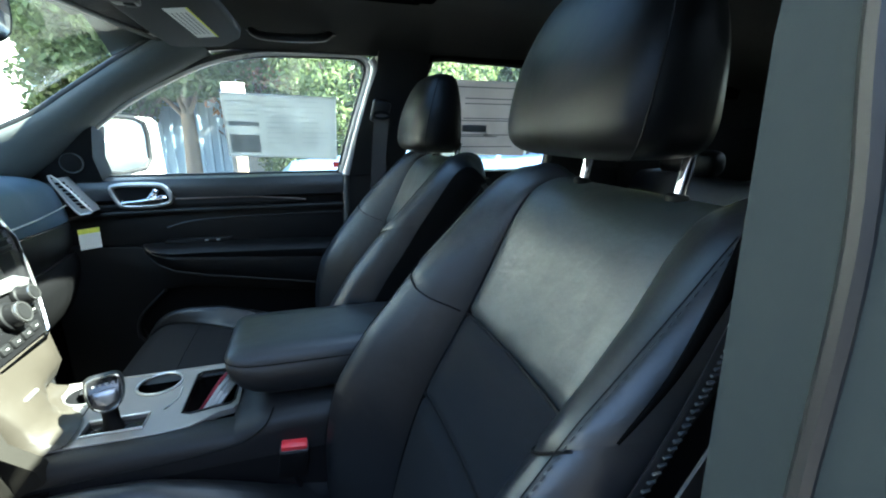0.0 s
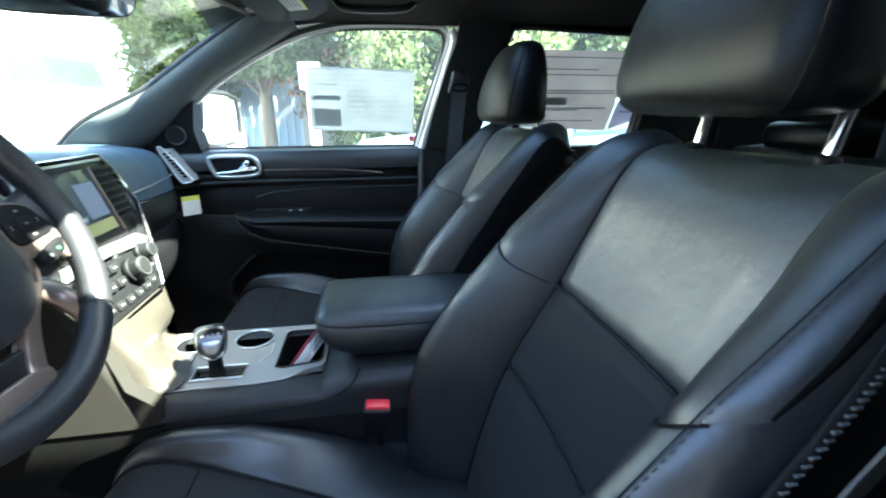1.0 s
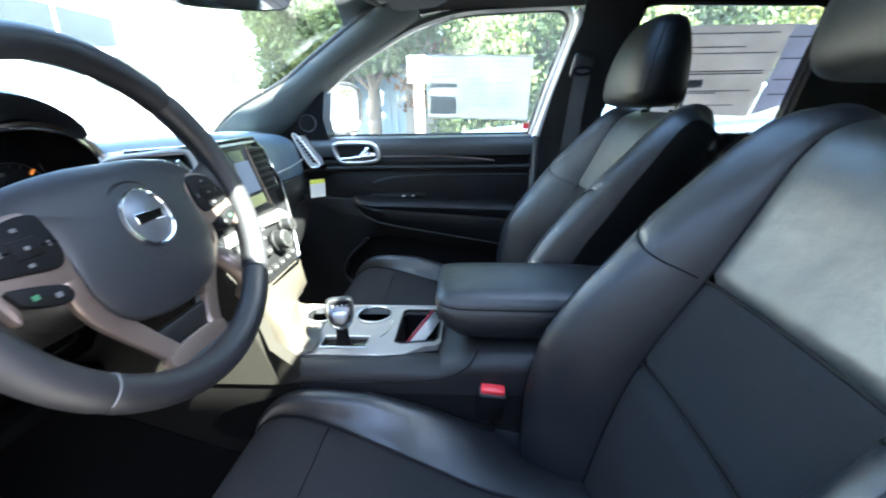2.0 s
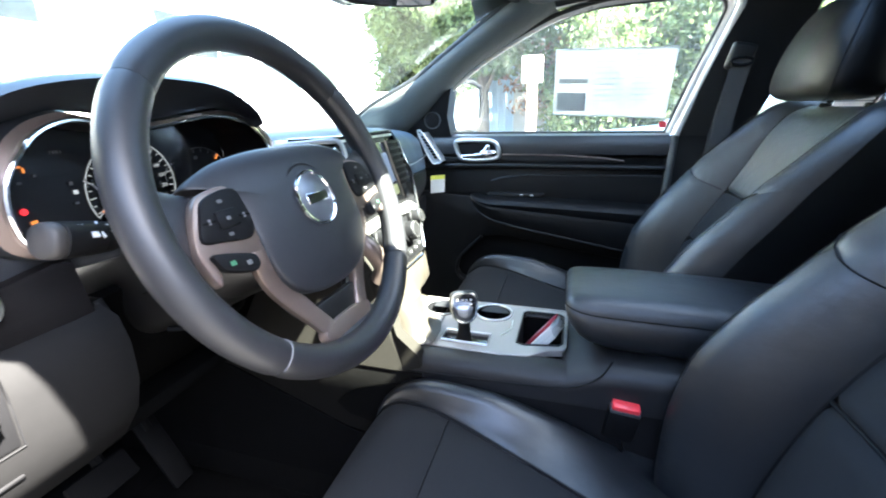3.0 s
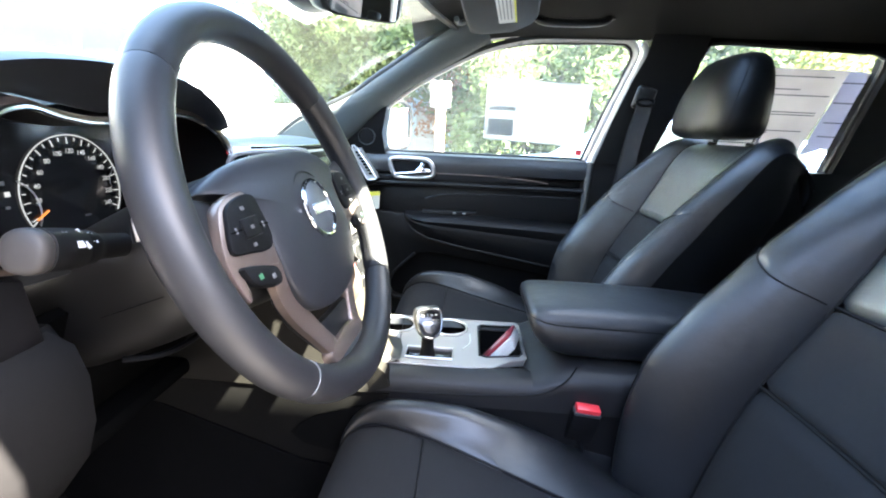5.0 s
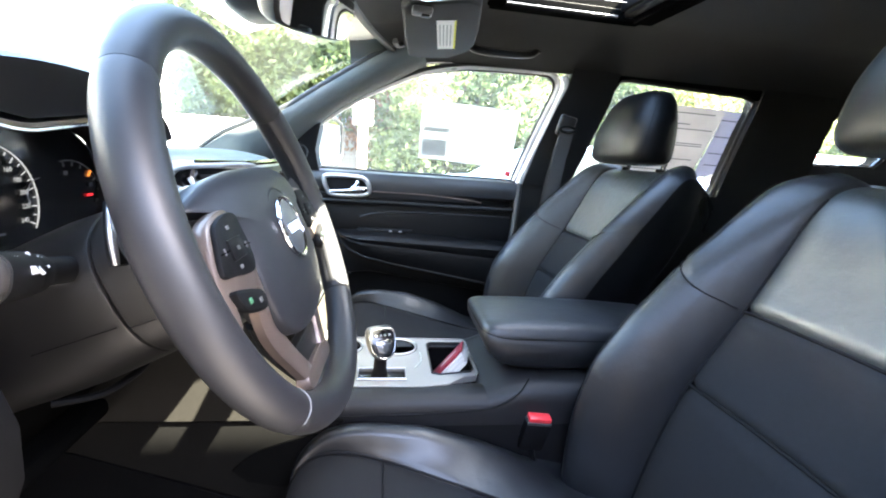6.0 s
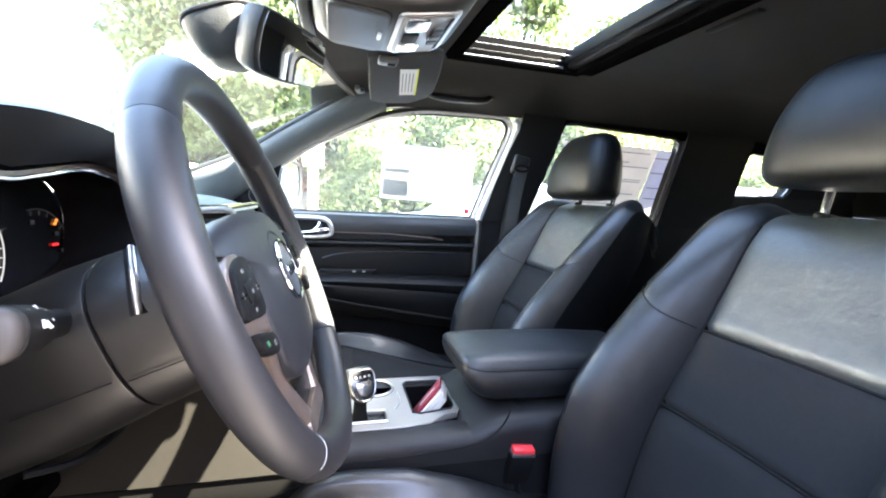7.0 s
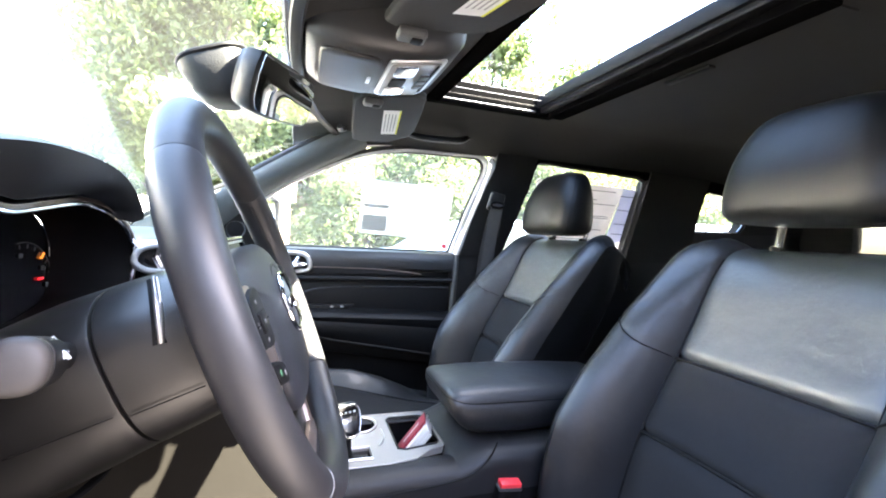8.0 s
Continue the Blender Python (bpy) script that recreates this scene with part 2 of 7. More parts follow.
# ---- mesh helpers ----
def rows_bm(rows, loop=False, closed=False, cap=False):
    """A skin over rows of points. loop: each row is a ring; closed: the last row meets the first; cap: close the end rings."""
    bm = bmesh.new()
    vs = [[bm.verts.new(p) for p in r] for r in rows]
    n, k = len(vs), len(vs[0])
    for i in range(n if closed else n - 1):
        a, b = vs[i], vs[(i + 1) % n]
        for j in range(k if loop else k - 1):
            q = (a[j], a[(j + 1) % k], b[(j + 1) % k], b[j])
            if len({id(v) for v in q}) == 4:
                bm.faces.new(q)
    if cap:
        for r in (vs[0], vs[-1]):
            bm.faces.new(r)
    bmesh.ops.recalc_face_normals(bm, faces=bm.faces)
    return bm


def thick(bm, t):
    """Give an open skin a thickness: a second layer along the normals, and walls along its edges."""
    bmesh.ops.recalc_face_normals(bm, faces=bm.faces)
    bm.normal_update()
    faces, verts = bm.faces[:], bm.verts[:]
    rim = [e for e in bm.edges if len(e.link_faces) == 1]
    far = {v: bm.verts.new(v.co + v.normal * t) for v in verts}
    for f in faces:
        bm.faces.new([far[v] for v in reversed(f.verts)])
    for e in rim:
        p, q = e.verts
        bm.faces.new((p, q, far[q], far[p]))
    bmesh.ops.recalc_face_normals(bm, faces=bm.faces)
    return bm


def rbox(x0, x1, y0, y1, z0, z1, r=0.004, seg=2):
    bm = bmesh.new()
    bmesh.ops.create_cube(bm, size=1)
    for v in bm.verts:
        v.co = Vector((x0 + (v.co.x + 0.5) * (x1 - x0), y0 + (v.co.y + 0.5) * (y1 - y0), z0 + (v.co.z + 0.5) * (z1 - z0)))
    r = min(r, 0.49 * min(abs(x1 - x0), abs(y1 - y0), abs(z1 - z0)))
    if r > 0:
        bmesh.ops.bevel(bm, geom=bm.edges[:], offset=r, segments=seg, profile=0.5, affect="EDGES")
    bmesh.ops.recalc_face_normals(bm, faces=bm.faces)
    return bm


def prism(pts, axis, a, b, r=0.0, seg=2):
    """A flat outline pushed from a to b along an axis. pts: (x, z) for y, (y, z) for x, (x, y) for z."""
    def at(p, d):
        return {"x": (d, p[0], p[1]), "y": (p[0], d, p[1]), "z": (p[0], p[1], d)}[axis]
    bm = bmesh.new()
    lo, hi = [bm.verts.new(at(p, a)) for p in pts], [bm.verts.new(at(p, b)) for p in pts]
    bm.faces.new(lo), bm.faces.new(hi)
    for i in range(len(pts)):
        j = (i + 1) % len(pts)
        bm.faces.new((lo[i], lo[j], hi[j], hi[i]))
    bmesh.ops.recalc_face_normals(bm, faces=bm.faces)
    if r:
        rim = [e for e in bm.edges if len({v in lo for v in e.verts}) == 1]
        bmesh.ops.bevel(bm, geom=rim, offset=r, segments=seg, profile=0.5, affect="EDGES")
    return bm


def slab(pts, yf, t):
    """An outline in (x, z) laid on the leaning wall y = yf(x, z), t thick outwards (its own side)."""
    bm = bmesh.new()
    lo = [bm.verts.new((x, yf(x, z), z)) for x, z in pts]
    hi = [bm.verts.new((x, yf(x, z) + t, z)) for x, z in pts]
    f1, f2 = bm.faces.new(lo), bm.faces.new(hi)
    for i in range(len(pts)):
        j = (i + 1) % len(pts)
        bm.faces.new((lo[i], lo[j], hi[j], hi[i]))
    bmesh.ops.triangulate(bm, faces=[f1, f2])
    bmesh.ops.recalc_face_normals(bm, faces=bm.faces)
    return bm


def curve(pts, n=8, closed=False):
    """A smooth line through points."""
    pts = [Vector(p) for p in pts]
    k, out = len(pts), []
    for i in range(k if closed else k - 1):
        g = lambda j: pts[j % k] if closed else pts[max(0, min(k - 1, j))]
        p0, p1, p2, p3 = g(i - 1), g(i), g(i + 1), g(i + 2)
        for s in range(n):
            t = s / n
            out.append(0.5 * (2 * p1 + (p2 - p0) * t + (2 * p0 - 5 * p1 + 4 * p2 - p3) * t * t + (3 * p1 - p0 - 3 * p2 + p3) * t ** 3))
    if not closed:
        out.append(pts[-1])
    return out


def tube(pts, r, n=10, closed=False, flat=1.0, up=None):
    """A round bar along points; flat squeezes it along up. r: one radius or one for each point."""
    pts = [Vector(p) for p in pts]
    k = len(pts)
    rows, ref = [], Vector(up or (0.13, 0.21, 0.97)).normalized()
    for i, p in enumerate(pts):
        a = pts[(i + 1) % k] if closed or i < k - 1 else p
        b = pts[i - 1] if closed or i else p
        d = (a - b).normalized()
        s = d.cross(ref).normalized()
        u = s.cross(d).normalized()
        if up is None:
            ref = u
        rr = r[i] if isinstance(r, (list, tuple)) else r
        rows.append([p + s * math.cos(2 * math.pi * j / n) * rr + u * math.sin(2 * math.pi * j / n) * rr * flat for j in range(n)])
    return rows_bm(rows, loop=True, closed=closed, cap=not closed)


def lathe(profile, centre, axis, n=24, cap=True):
    """Rings (radius, height) about an axis through centre."""
    axis = Vector(axis).normalized()
    s = axis.cross(Vector((0.3, 0.9, 0.2))).normalized()
    u = axis.cross(s)
    rows = [[Vector(centre) + axis * h + (s * math.cos(2 * math.pi * j / n) + u * math.sin(2 * math.pi * j / n)) * max(r, 1e-5) for j in range(n)] for r, h in profile]
    return rows_bm(rows, loop=True, cap=cap)


def join(*bms):
    """Several pieces of ONE part in one mesh."""
    out = bmesh.new()
    for b in bms:
        me = bpy.data.meshes.new("tmp")
        b.to_mesh(me)
        b.free()
        out.from_mesh(me)
        bpy.data.meshes.remove(me)
    return out


def moved(bm, m):
    bmesh.ops.transform(bm, matrix=m, verts=bm.verts[:])
    return bm


def make(name, bm, material, sharp=38):
    me = bpy.data.meshes.new(name)
    bm.to_mesh(me)
    bm.free()
    me.polygons.foreach_set("use_smooth", [True] * len(me.polygons))
    me.set_sharp_from_angle(angle=radians(sharp))
    me.materials.append(material)
    return new(name, me)


def thing(name, at, label, category, group="", kind=""):
    """The empty at the base of a thing, which parents its parts."""
    ob = new(name)
    ob.empty_display_size = 0.05
    ob.location = at
    return tagged(ob, label, category, group, kind)


def part(name, bm, material, parent, label="", sharp=38):
    ob = make(name, bm, material, sharp)
    ob.parent = parent
    if parent.type == "EMPTY":
        ob.matrix_parent_inverse = Matrix.Translation(-Vector(parent.location))
    return tagged(ob, label) if label else ob


def single(name, bm, material, label, category="", kind="", group="", sharp=38):
    """A thing or a piece of the setting that is one mesh."""
    return tagged(make(name, bm, material, sharp), label, category, group, kind)


def words(text, size, material, m, parent, name="number"):
    """Writing in the built-in font, as a mesh; m places it, reading along its x axis."""
    cu = bpy.data.curves.new("writing", "FONT")
    cu.body, cu.size, cu.align_x, cu.align_y = text, size, "CENTER", "CENTER"
    tmp = bpy.data.objects.new("writing", cu)
    me = bpy.data.meshes.new_from_object(tmp)
    bpy.data.objects.remove(tmp)
    bpy.data.curves.remove(cu)
    me.transform(m)
    me.materials.append(material)
    ob = new(name, me)
    ob.parent = parent
    if parent.type == "EMPTY":
        ob.matrix_parent_inverse = Matrix.Translation(-Vector(parent.location))
    return ob


def lerp(pairs, v):
    """A value read off a table of (place, value)."""
    if v <= pairs[0][0]:
        return pairs[0][1]
    for (a, p), (b, q) in zip(pairs, pairs[1:]):
        if v <= b:
            return p + (q - p) * (v - a) / (b - a)
    return pairs[-1][1]


# ---- the shell of the car ----
def wall_y(x, z):
    """The inner face of the side, which leans in above the belt line."""
    return 0.72 if z <= 1.17 else 0.72 - 0.20 * (z - 1.17)


def glass_y(x, z):
    return 0.812 - 0.29 * (z - 1.167)


def left(f):
    return lambda x, z: -f(x, z)


floor = single("floor", rbox(-1.15, 2.3, -0.86, 0.86, 0.36, 0.42, 0.01), CARPET, "black carpeted floor of the car", kind="structure")
single("wall_front", rbox(-1.16, -1.06, -0.80, 0.80, 0.42, 1.14, 0.02), DARK, "dark bulkhead under the windscreen", kind="structure")
tun = [(-0.16, 0.42), (-0.13, 0.60), (-0.10, 0.66), (0.10, 0.66), (0.13, 0.60), (0.16, 0.42)]
single("wall_tunnel", prism(tun, "x", -1.05, 1.2, 0.01), CARPET, "carpeted hump along the middle of the floor", kind="structure")

# headliner with the roof opening
HX0, HX1, HY = 0.138, 0.528, 0.388


def head_z(x, y):
    z = 1.646 - 0.099 * max(0.0, (abs(y) - 0.41) / 0.245) ** 1.7
    z -= 0.075 * max(0.0, (0.10 - x) / 0.36) ** 1.3 * (1 if abs(y) < 0.5 else 0.55)
    z -= 0.10 * max(0.0, (x - 1.4) / 0.9) ** 1.5
    return z


xs = [-0.26, -0.2, -0.13, -0.06, 0.0, 0.06, HX0, 0.2, 0.3, 0.4, HX1, 0.6, 0.75, 0.9, 1.1, 1.3, 1.5, 1.7, 1.9, 2.1, 2.27]
ys = [-0.655, -0.62, -0.57, -0.51, -0.45, -HY, -0.25, -0.12, 0, 0.12, 0.25, HY, 0.45, 0.51, 0.57, 0.62, 0.655]
bm = bmesh.new()
vv = {(i, j): bm.verts.new((x, y, head_z(x, y))) for i, x in enumerate(xs) for j, y in enumerate(ys)}
for i in range(len(xs) - 1):
    for j in range(len(ys) - 1):
        cx, cy = (xs[i] + xs[i + 1]) / 2, (ys[j] + ys[j + 1]) / 2
        if not (HX0 < cx < HX1 and abs(cy) < HY):
            bm.faces.new((vv[i, j], vv[i, j + 1], vv[i + 1, j + 1], vv[i + 1, j]))
for f in bm.faces:
    if f.normal.z > 0:
        f.normal_flip()
bm.normal_update()
bm = thick(bm, 0.035)
single("ceiling", bm, FABRIC, "charcoal cloth headliner with a roof opening", kind="structure", sharp=60)

# sunroof
roof = thing("sunroof", (0.31, 0, 1.64), "glass sunroof in a black frame", "sunroof")
for nm, b in (("frame_rail", rbox(HX0 - 0.02, HX1 + 0.02, HY - 0.006, HY + 0.03, 1.640, 1.71, 0.006)),
              ("frame_rail", rbox(HX0 - 0.02, HX1 + 0.02, -HY - 0.03, -HY + 0.006, 1.640, 1.71, 0.006)),
              ("frame_front", rbox(HX0 - 0.03, HX0 + 0.014, -HY, HY, 1.637, 1.71, 0.006)),
              ("frame_rear", rbox(HX1 - 0.006, HX1 + 0.05, -HY, HY, 1.637, 1.71, 0.006)),
              ("shade_track", rbox(HX1 - 0.050, HX1 - 0.036, -HY, HY, 1.663, 1.700, 0.008)),
              ("shade_edge", rbox(HX1 - 0.038, HX1 - 0.008, -HY, HY, 1.651, 1.667, 0.006))):
    part(nm, b, BLACK_CLOTH_SHADE if "shade" not in nm else DARK, roof)
for i in range(4):
    y = HY - 0.014 - 0.020 * i
    part("guide_rail", tube([(HX0 + 0.01, y, 1.648 + 0.011 * i), (HX1 - 0.06, y, 1.648 + 0.011 * i)], 0.0014 if i else 0.0030, 8), SATIN_DARK if i != 1 else DARK, roof, "thin polished guide rail")
part("pane", rbox(HX0 - 0.02, HX1 + 0.04, -HY - 0.02, HY + 0.02, 1.712, 1.717, 0.0), ROOF_GLASS, roof)
part("rear_cover", thick(rows_bm([[(x, y, head_z(x, y) - 0.004) for y in np.linspace(-0.38, 0.38, 12)] for x in np.linspace(HX1 + 0.012, HX1 + 0.10, 4)]), 0.006), FABRIC, roof, "flat cloth covered sunshade edge")
part("pull_recess", prism([(0.590, -0.02), (0.610, -0.02), (0.610, -0.14), (0.590, -0.14)], "z", 1.630, 1.638, 0.004), DARK, roof, "small dark finger pull")

# windscreen
ws_lo = curve([(-0.72, 0.68, 1.19), (-0.90, 0.45, 1.175), (-1.0, 0.2, 1.17), (-1.02, 0, 1.17), (-1.0, -0.2, 1.17), (-0.90, -0.45, 1.175), (-0.72, -0.68, 1.19)], 4)
ws_hi = curve([(-0.135, 0.60, 1.555), (-0.20, 0.42, 1.566), (-0.24, 0.2, 1.572), (-0.25, 0, 1.573), (-0.24, -0.2, 1.572), (-0.20, -0.42, 1.566), (-0.135, -0.60, 1.555)], 4)
bm = rows_bm([[a.lerp(b, t) + Vector((0, 0, 0.045 * math.sin(math.pi * t))) for a, b in zip(ws_lo, ws_hi)] for t in np.linspace(0, 1, 9)])
single("window_1", thick(bm, 0.005), WS_GLASS, "clear curved windscreen glass", kind="structure")
bm = tube([p + Vector((0.004, 0, -0.004)) for p in ws_hi], 0.012, 8, flat=0.5)
# pale sheet that paints a bright reflection at the windscreen's top beside the mirror
film = rows_bm([[a.lerp(b, t) + Vector((0.004, 0, 0.045 * math.sin(math.pi * t) - 0.007)) for a, b in zip(ws_lo[7:12], ws_hi[7:12])] for t in np.linspace(0.69, 0.96, 6)])
single("windscreen_reflection", thick(film, 0.0006), WS_REFLECTION, "pale translucent sheet standing in for a reflection on the windscreen", "film")
single("trim_windscreen", bm, RUBBER, "black edge along the top of the windscreen", kind="structure")


# A-pillar trims
def a_pillar(s, name):
    lo = curve([(-0.74, 0.66, 1.19), (-0.634, 0.625, 1.262), (-0.461, 0.62, 1.345), (-0.371, 0.62, 1.405), (-0.25, 0.615, 1.485), (-0.146, 0.605, 1.548), (-0.08, 0.60, 1.585)], 5)
    hi = curve([(-0.56, 0.715, 1.165), (-0.46, 0.708, 1.235), (-0.37, 0.70, 1.315), (-0.29, 0.69, 1.378), (-0.19, 0.68, 1.437), (-0.109, 0.672, 1.480), (-0.02, 0.66, 1.530)], 5)
    rows = []
    for a, b in zip(lo, hi):
        d = b - a
        row = [a + Vector((-0.012, 0.02, 0.01))]
        for t in np.linspace(0, 1, 8):
            row.append(a + d * t + Vector((0.012, -0.022, -0.004)) * math.sin(math.pi * t) ** 0.6)
        row.append(b + Vector((0.004, 0.03, 0.0)))
        rows.append([Vector((p.x, p.y * s, p.z)) for p in row])
    bm = thick(rows_bm(rows), -0.012)
    single(name, bm, PILLAR, "grey cloth covered windscreen pillar", kind="structure", sharp=55)
    edge = [Vector((p.x - 0.008, (p.y + 0.012) * s, p.z + 0.006)) for p in lo]
    single("trim_pillar_seal", tube(edge, 0.009, 8), RUBBER, "black rubber edge between pillar and windscreen", kind="structure")


a_pillar(1, "wall_pillar_a_right")
a_pillar(-1, "wall_pillar_a_left")


def inset(f, d):
    return lambda x, z: f(x, z) + d


# right side behind the front door
B_UP = [(0.366, 1.165), (0.396, 1.30), (0.436, 1.43), (0.464, 1.50), (0.470, 1.56), (0.64, 1.56), (0.625, 1.46), (0.58, 1.30), (0.538, 1.165)]
B_LOW = [(0.352, 0.42), (0.352, 0.8), (0.366, 1.165), (0.538, 1.165), (0.60, 0.9), (0.64, 0.42)]
C_PIL = [(1.155, 1.165), (1.17, 1.30), (1.193, 1.50), (1.195, 1.565), (1.54, 1.565), (1.532, 1.498), (1.520, 1.40), (1.518, 1.315), (1.515, 1.165)]
for s, sd in ((1, "right"), (-1, "left")):
    f = wall_y if s > 0 else left(wall_y)
    if s > 0:
        single("wall_pillar_b_right", slab(B_UP, inset(f, -0.012), 0.07), PLASTIC, "dark plastic cover of the middle pillar", kind="structure")
        single("wall_pillar_b_low_right", slab(B_LOW, inset(f, 0.004), 0.08), PLASTIC, "dark lower cover of the middle pillar", kind="structure")
    single("wall_rear_door_" + sd, slab([(0.56, 0.42), (0.545, 1.165), (1.50, 1.165), (1.50, 0.42)], f, 0.09 * s), PLASTIC, "dark trim of the rear door", kind="structure")
    single("wall_pillar_c_" + sd, slab(C_PIL, inset(f, -0.008 * s), 0.07 * s), FABRIC, "charcoal cover of the rear pillar", kind="structure")
    single("wall_header_" + sd, slab([(0.62, 1.580), (0.640, 1.530), (0.655, 1.545), (0.70, 1.551), (1.15, 1.537), (1.21, 1.520), (1.21, 1.580)], inset(f, -0.002 * s), 0.05 * s), BLACK_CLOTH_SHADE, "dark edge above the rear door glass", kind="structure")
    single("wall_quarter_top_" + sd, slab([(1.51, 1.570), (1.51, 1.50), (1.533, 1.490), (1.56, 1.506), (1.70, 1.496), (1.80, 1.470), (1.90, 1.45), (2.03, 1.45), (2.03, 1.565)], inset(f, -0.004 * s), 0.05 * s), BLACK_CLOTH_SHADE, "dark edge above the fixed rear glass", kind="structure")
    single("wall_quarter_" + sd, slab([(1.50, 0.42), (1.50, 1.312), (1.82, 1.322), (2.25, 1.35), (2.28, 0.42)], f, 0.09 * s), PLASTIC, "dark trim of the luggage bay", kind="structure")
    single("wall_pillar_d_" + sd, slab([(1.80, 1.315), (1.832, 1.36), (1.835, 1.42), (1.79, 1.475), (1.76, 1.56), (2.28, 1.50), (2.28, 1.34)], inset(f, -0.003 * s), 0.07 * s), FABRIC, "dark cover of the tail pillar", kind="structure")
    g = glass_y if s > 0 else left(glass_y)
    single("window_rear_" + sd, slab([(0.545, 1.15), (0.60, 1.33), (0.645, 1.55), (1.195, 1.55), (1.17, 1.30), (1.15, 1.15)], g, 0.004 * s), GLASS if s > 0 else PRIVACY, "clear rear door glass" if s > 0 else "dark tinted rear door glass", kind="structure")
    single("window_quarter_" + sd, slab([(1.50, 1.30), (1.51, 1.52), (1.84, 1.50), (1.86, 1.31)], inset(g, -0.01 * s), 0.004 * s), GLASS if s > 0 else PRIVACY, "clear fixed glass beside the luggage bay" if s > 0 else "dark tinted fixed glass beside the luggage bay", kind="structure")
    seal = [(0.541, 1.17), (0.595, 1.33), (0.637, 1.50), (0.655, 1.543), (0.70, 1.549), (1.15, 1.535), (1.186, 1.52), (1.19, 1.49), (1.172, 1.32), (1.152, 1.17)]
    single("trim_rear_window_" + sd, tube([(x, f(x, z) + 0.02 * s, z) for x, z in seal], 0.008, 8), RUBBER, "black rubber seal round the rear door glass", kind="structure")
    single("trim_quarter_window_" + sd, tube([(x, f(x, z) + 0.01 * s, z) for x, z in [(1.520, 1.318), (1.522, 1.42), (1.535, 1.488), (1.56, 1.502), (1.70, 1.492), (1.79, 1.470), (1.828, 1.42), (1.826, 1.36), (1.80, 1.326), (1.520, 1.318)]], 0.006, 8), SATIN_DARK, "grey edge round the small side glass", kind="structure")
# driver's side middle pillar, which the door opening leaves bare
bl = left(wall_y)
single("wall_pillar_b_left", slab([(0.396, 0.80), (0.396, 1.15), (0.395, 1.35), (0.410, 1.45), (0.445, 1.56), (0.64, 1.56), (0.60, 1.35), (0.56, 1.165), (0.60, 0.80)], lambda x, z: -0.706 + 0.006 * max(0, min(1, (z - 1.27) / 0.1)) - 0.03 * max(0, 1.2 - z) + 0.20 * max(0, z - 1.42), -0.085), B_PILLAR, "grey cover of the middle pillar at the open door", kind="structure")
single("trim_door_seal_left", tube(curve([(0.47, -0.715, 0.42), (0.470, -0.712, 1.0), (0.468, -0.712, 1.30), (0.49, -0.69, 1.48), (0.44, -0.66, 1.575), (0.25, -0.655, 1.588), (0.0, -0.66, 1.565), (-0.2, -0.70, 1.465), (-0.45, -0.73, 1.28), (-0.56, -0.74, 1.15), (-0.58, -0.75, 0.8), (-0.5, -0.76, 0.45)], 6), 0.010, 10), RUBBER, "black rubber seal round the open doorway", kind="structure")
single("trim_pillar_bead_left", tube(curve([(0.440, -0.708, 1.56), (0.409, -0.722, 1.46), (0.3945, -0.733, 1.36), (0.3950, -0.7435, 1.28), (0.3955, -0.7455, 1.18), (0.3955, -0.748, 1.0), (0.3955, -0.750, 0.82)], 6), 0.0045, 8), RUBBER, "black rubber bead along the middle pillar", kind="structure")
single("wall_pillar_b_skin_left", slab([(0.462, 0.40), (0.462, 1.30), (0.50, 1.56), (0.70, 1.56), (0.66, 0.40)], lambda x, z: -0.745 + 0.22 * max(0, z - 1.20), -0.05), B_PILLAR, "grey cover of the door jamb", kind="structure")
single("wall_pillar_b_low_left", slab([(0.402, 0.42), (0.402, 0.80), (0.60, 0.80), (0.62, 0.42)], lambda x, z: -0.71, -0.05), PLASTIC, "dark lower cover of the middle pillar", kind="structure")
single("wall_sill_left", rbox(-0.60, 0.46, -0.86, -0.72, 0.36, 0.47, 0.02), PLASTIC, "black plastic sill plate", kind="structure")
for s in (1, -1):
    single("wall_roof_rail", rows_bm([[(x, s * y, z + dz) for x, dz in ((-0.10, -0.03), (0.05, -0.005), (0.3, 0), (0.8, 0), (1.4, -0.01), (2.2, -0.06))] for y, z in ((0.655, 1.545), (0.70, 1.56), (0.72, 1.62), (0.66, 1.69))]), PLASTIC, "roof side above the doors", kind="structure")
# tail
single("wall_tail", rbox(2.28, 2.36, -0.80, 0.80, 0.42, 1.25, 0.03), PLASTIC, "dark inside of the tailgate", kind="structure")
for y0, y1 in ((-0.80, -0.46), (0.46, 0.80)):
    single("wall_tail_pillar", rbox(2.24, 2.33, y0, y1, 1.25, 1.56, 0.03), FABRIC, "dark side of the tailgate window", kind="structure")
single("window_tail", rbox(2.285, 2.29, -0.62, 0.62, 1.24, 1.54, 0.0), PRIVACY, "dark tinted tailgate glass", kind="structure")
single("wall_outer_roof", rows_bm([[(x, y, 1.715 - 0.03 * (abs(y) / 0.66) ** 2 - (0.10 * max(0, (x - 1.5) / 0.8) ** 1.5)) for y in np.linspace(-0.66, 0.66, 9)] for x in (HX1 + 0.05, 0.9, 1.4, 1.9, 2.3)]), SILVER_PAINT, "painted roof skin behind the sunroof", kind="structure")


single("wall_footwell_right", rbox(-1.05, -0.548, 0.752, 0.79, 0.40, 1.15, 0.004), CARPET, "black carpeted side of the passenger footwell", kind="structure")


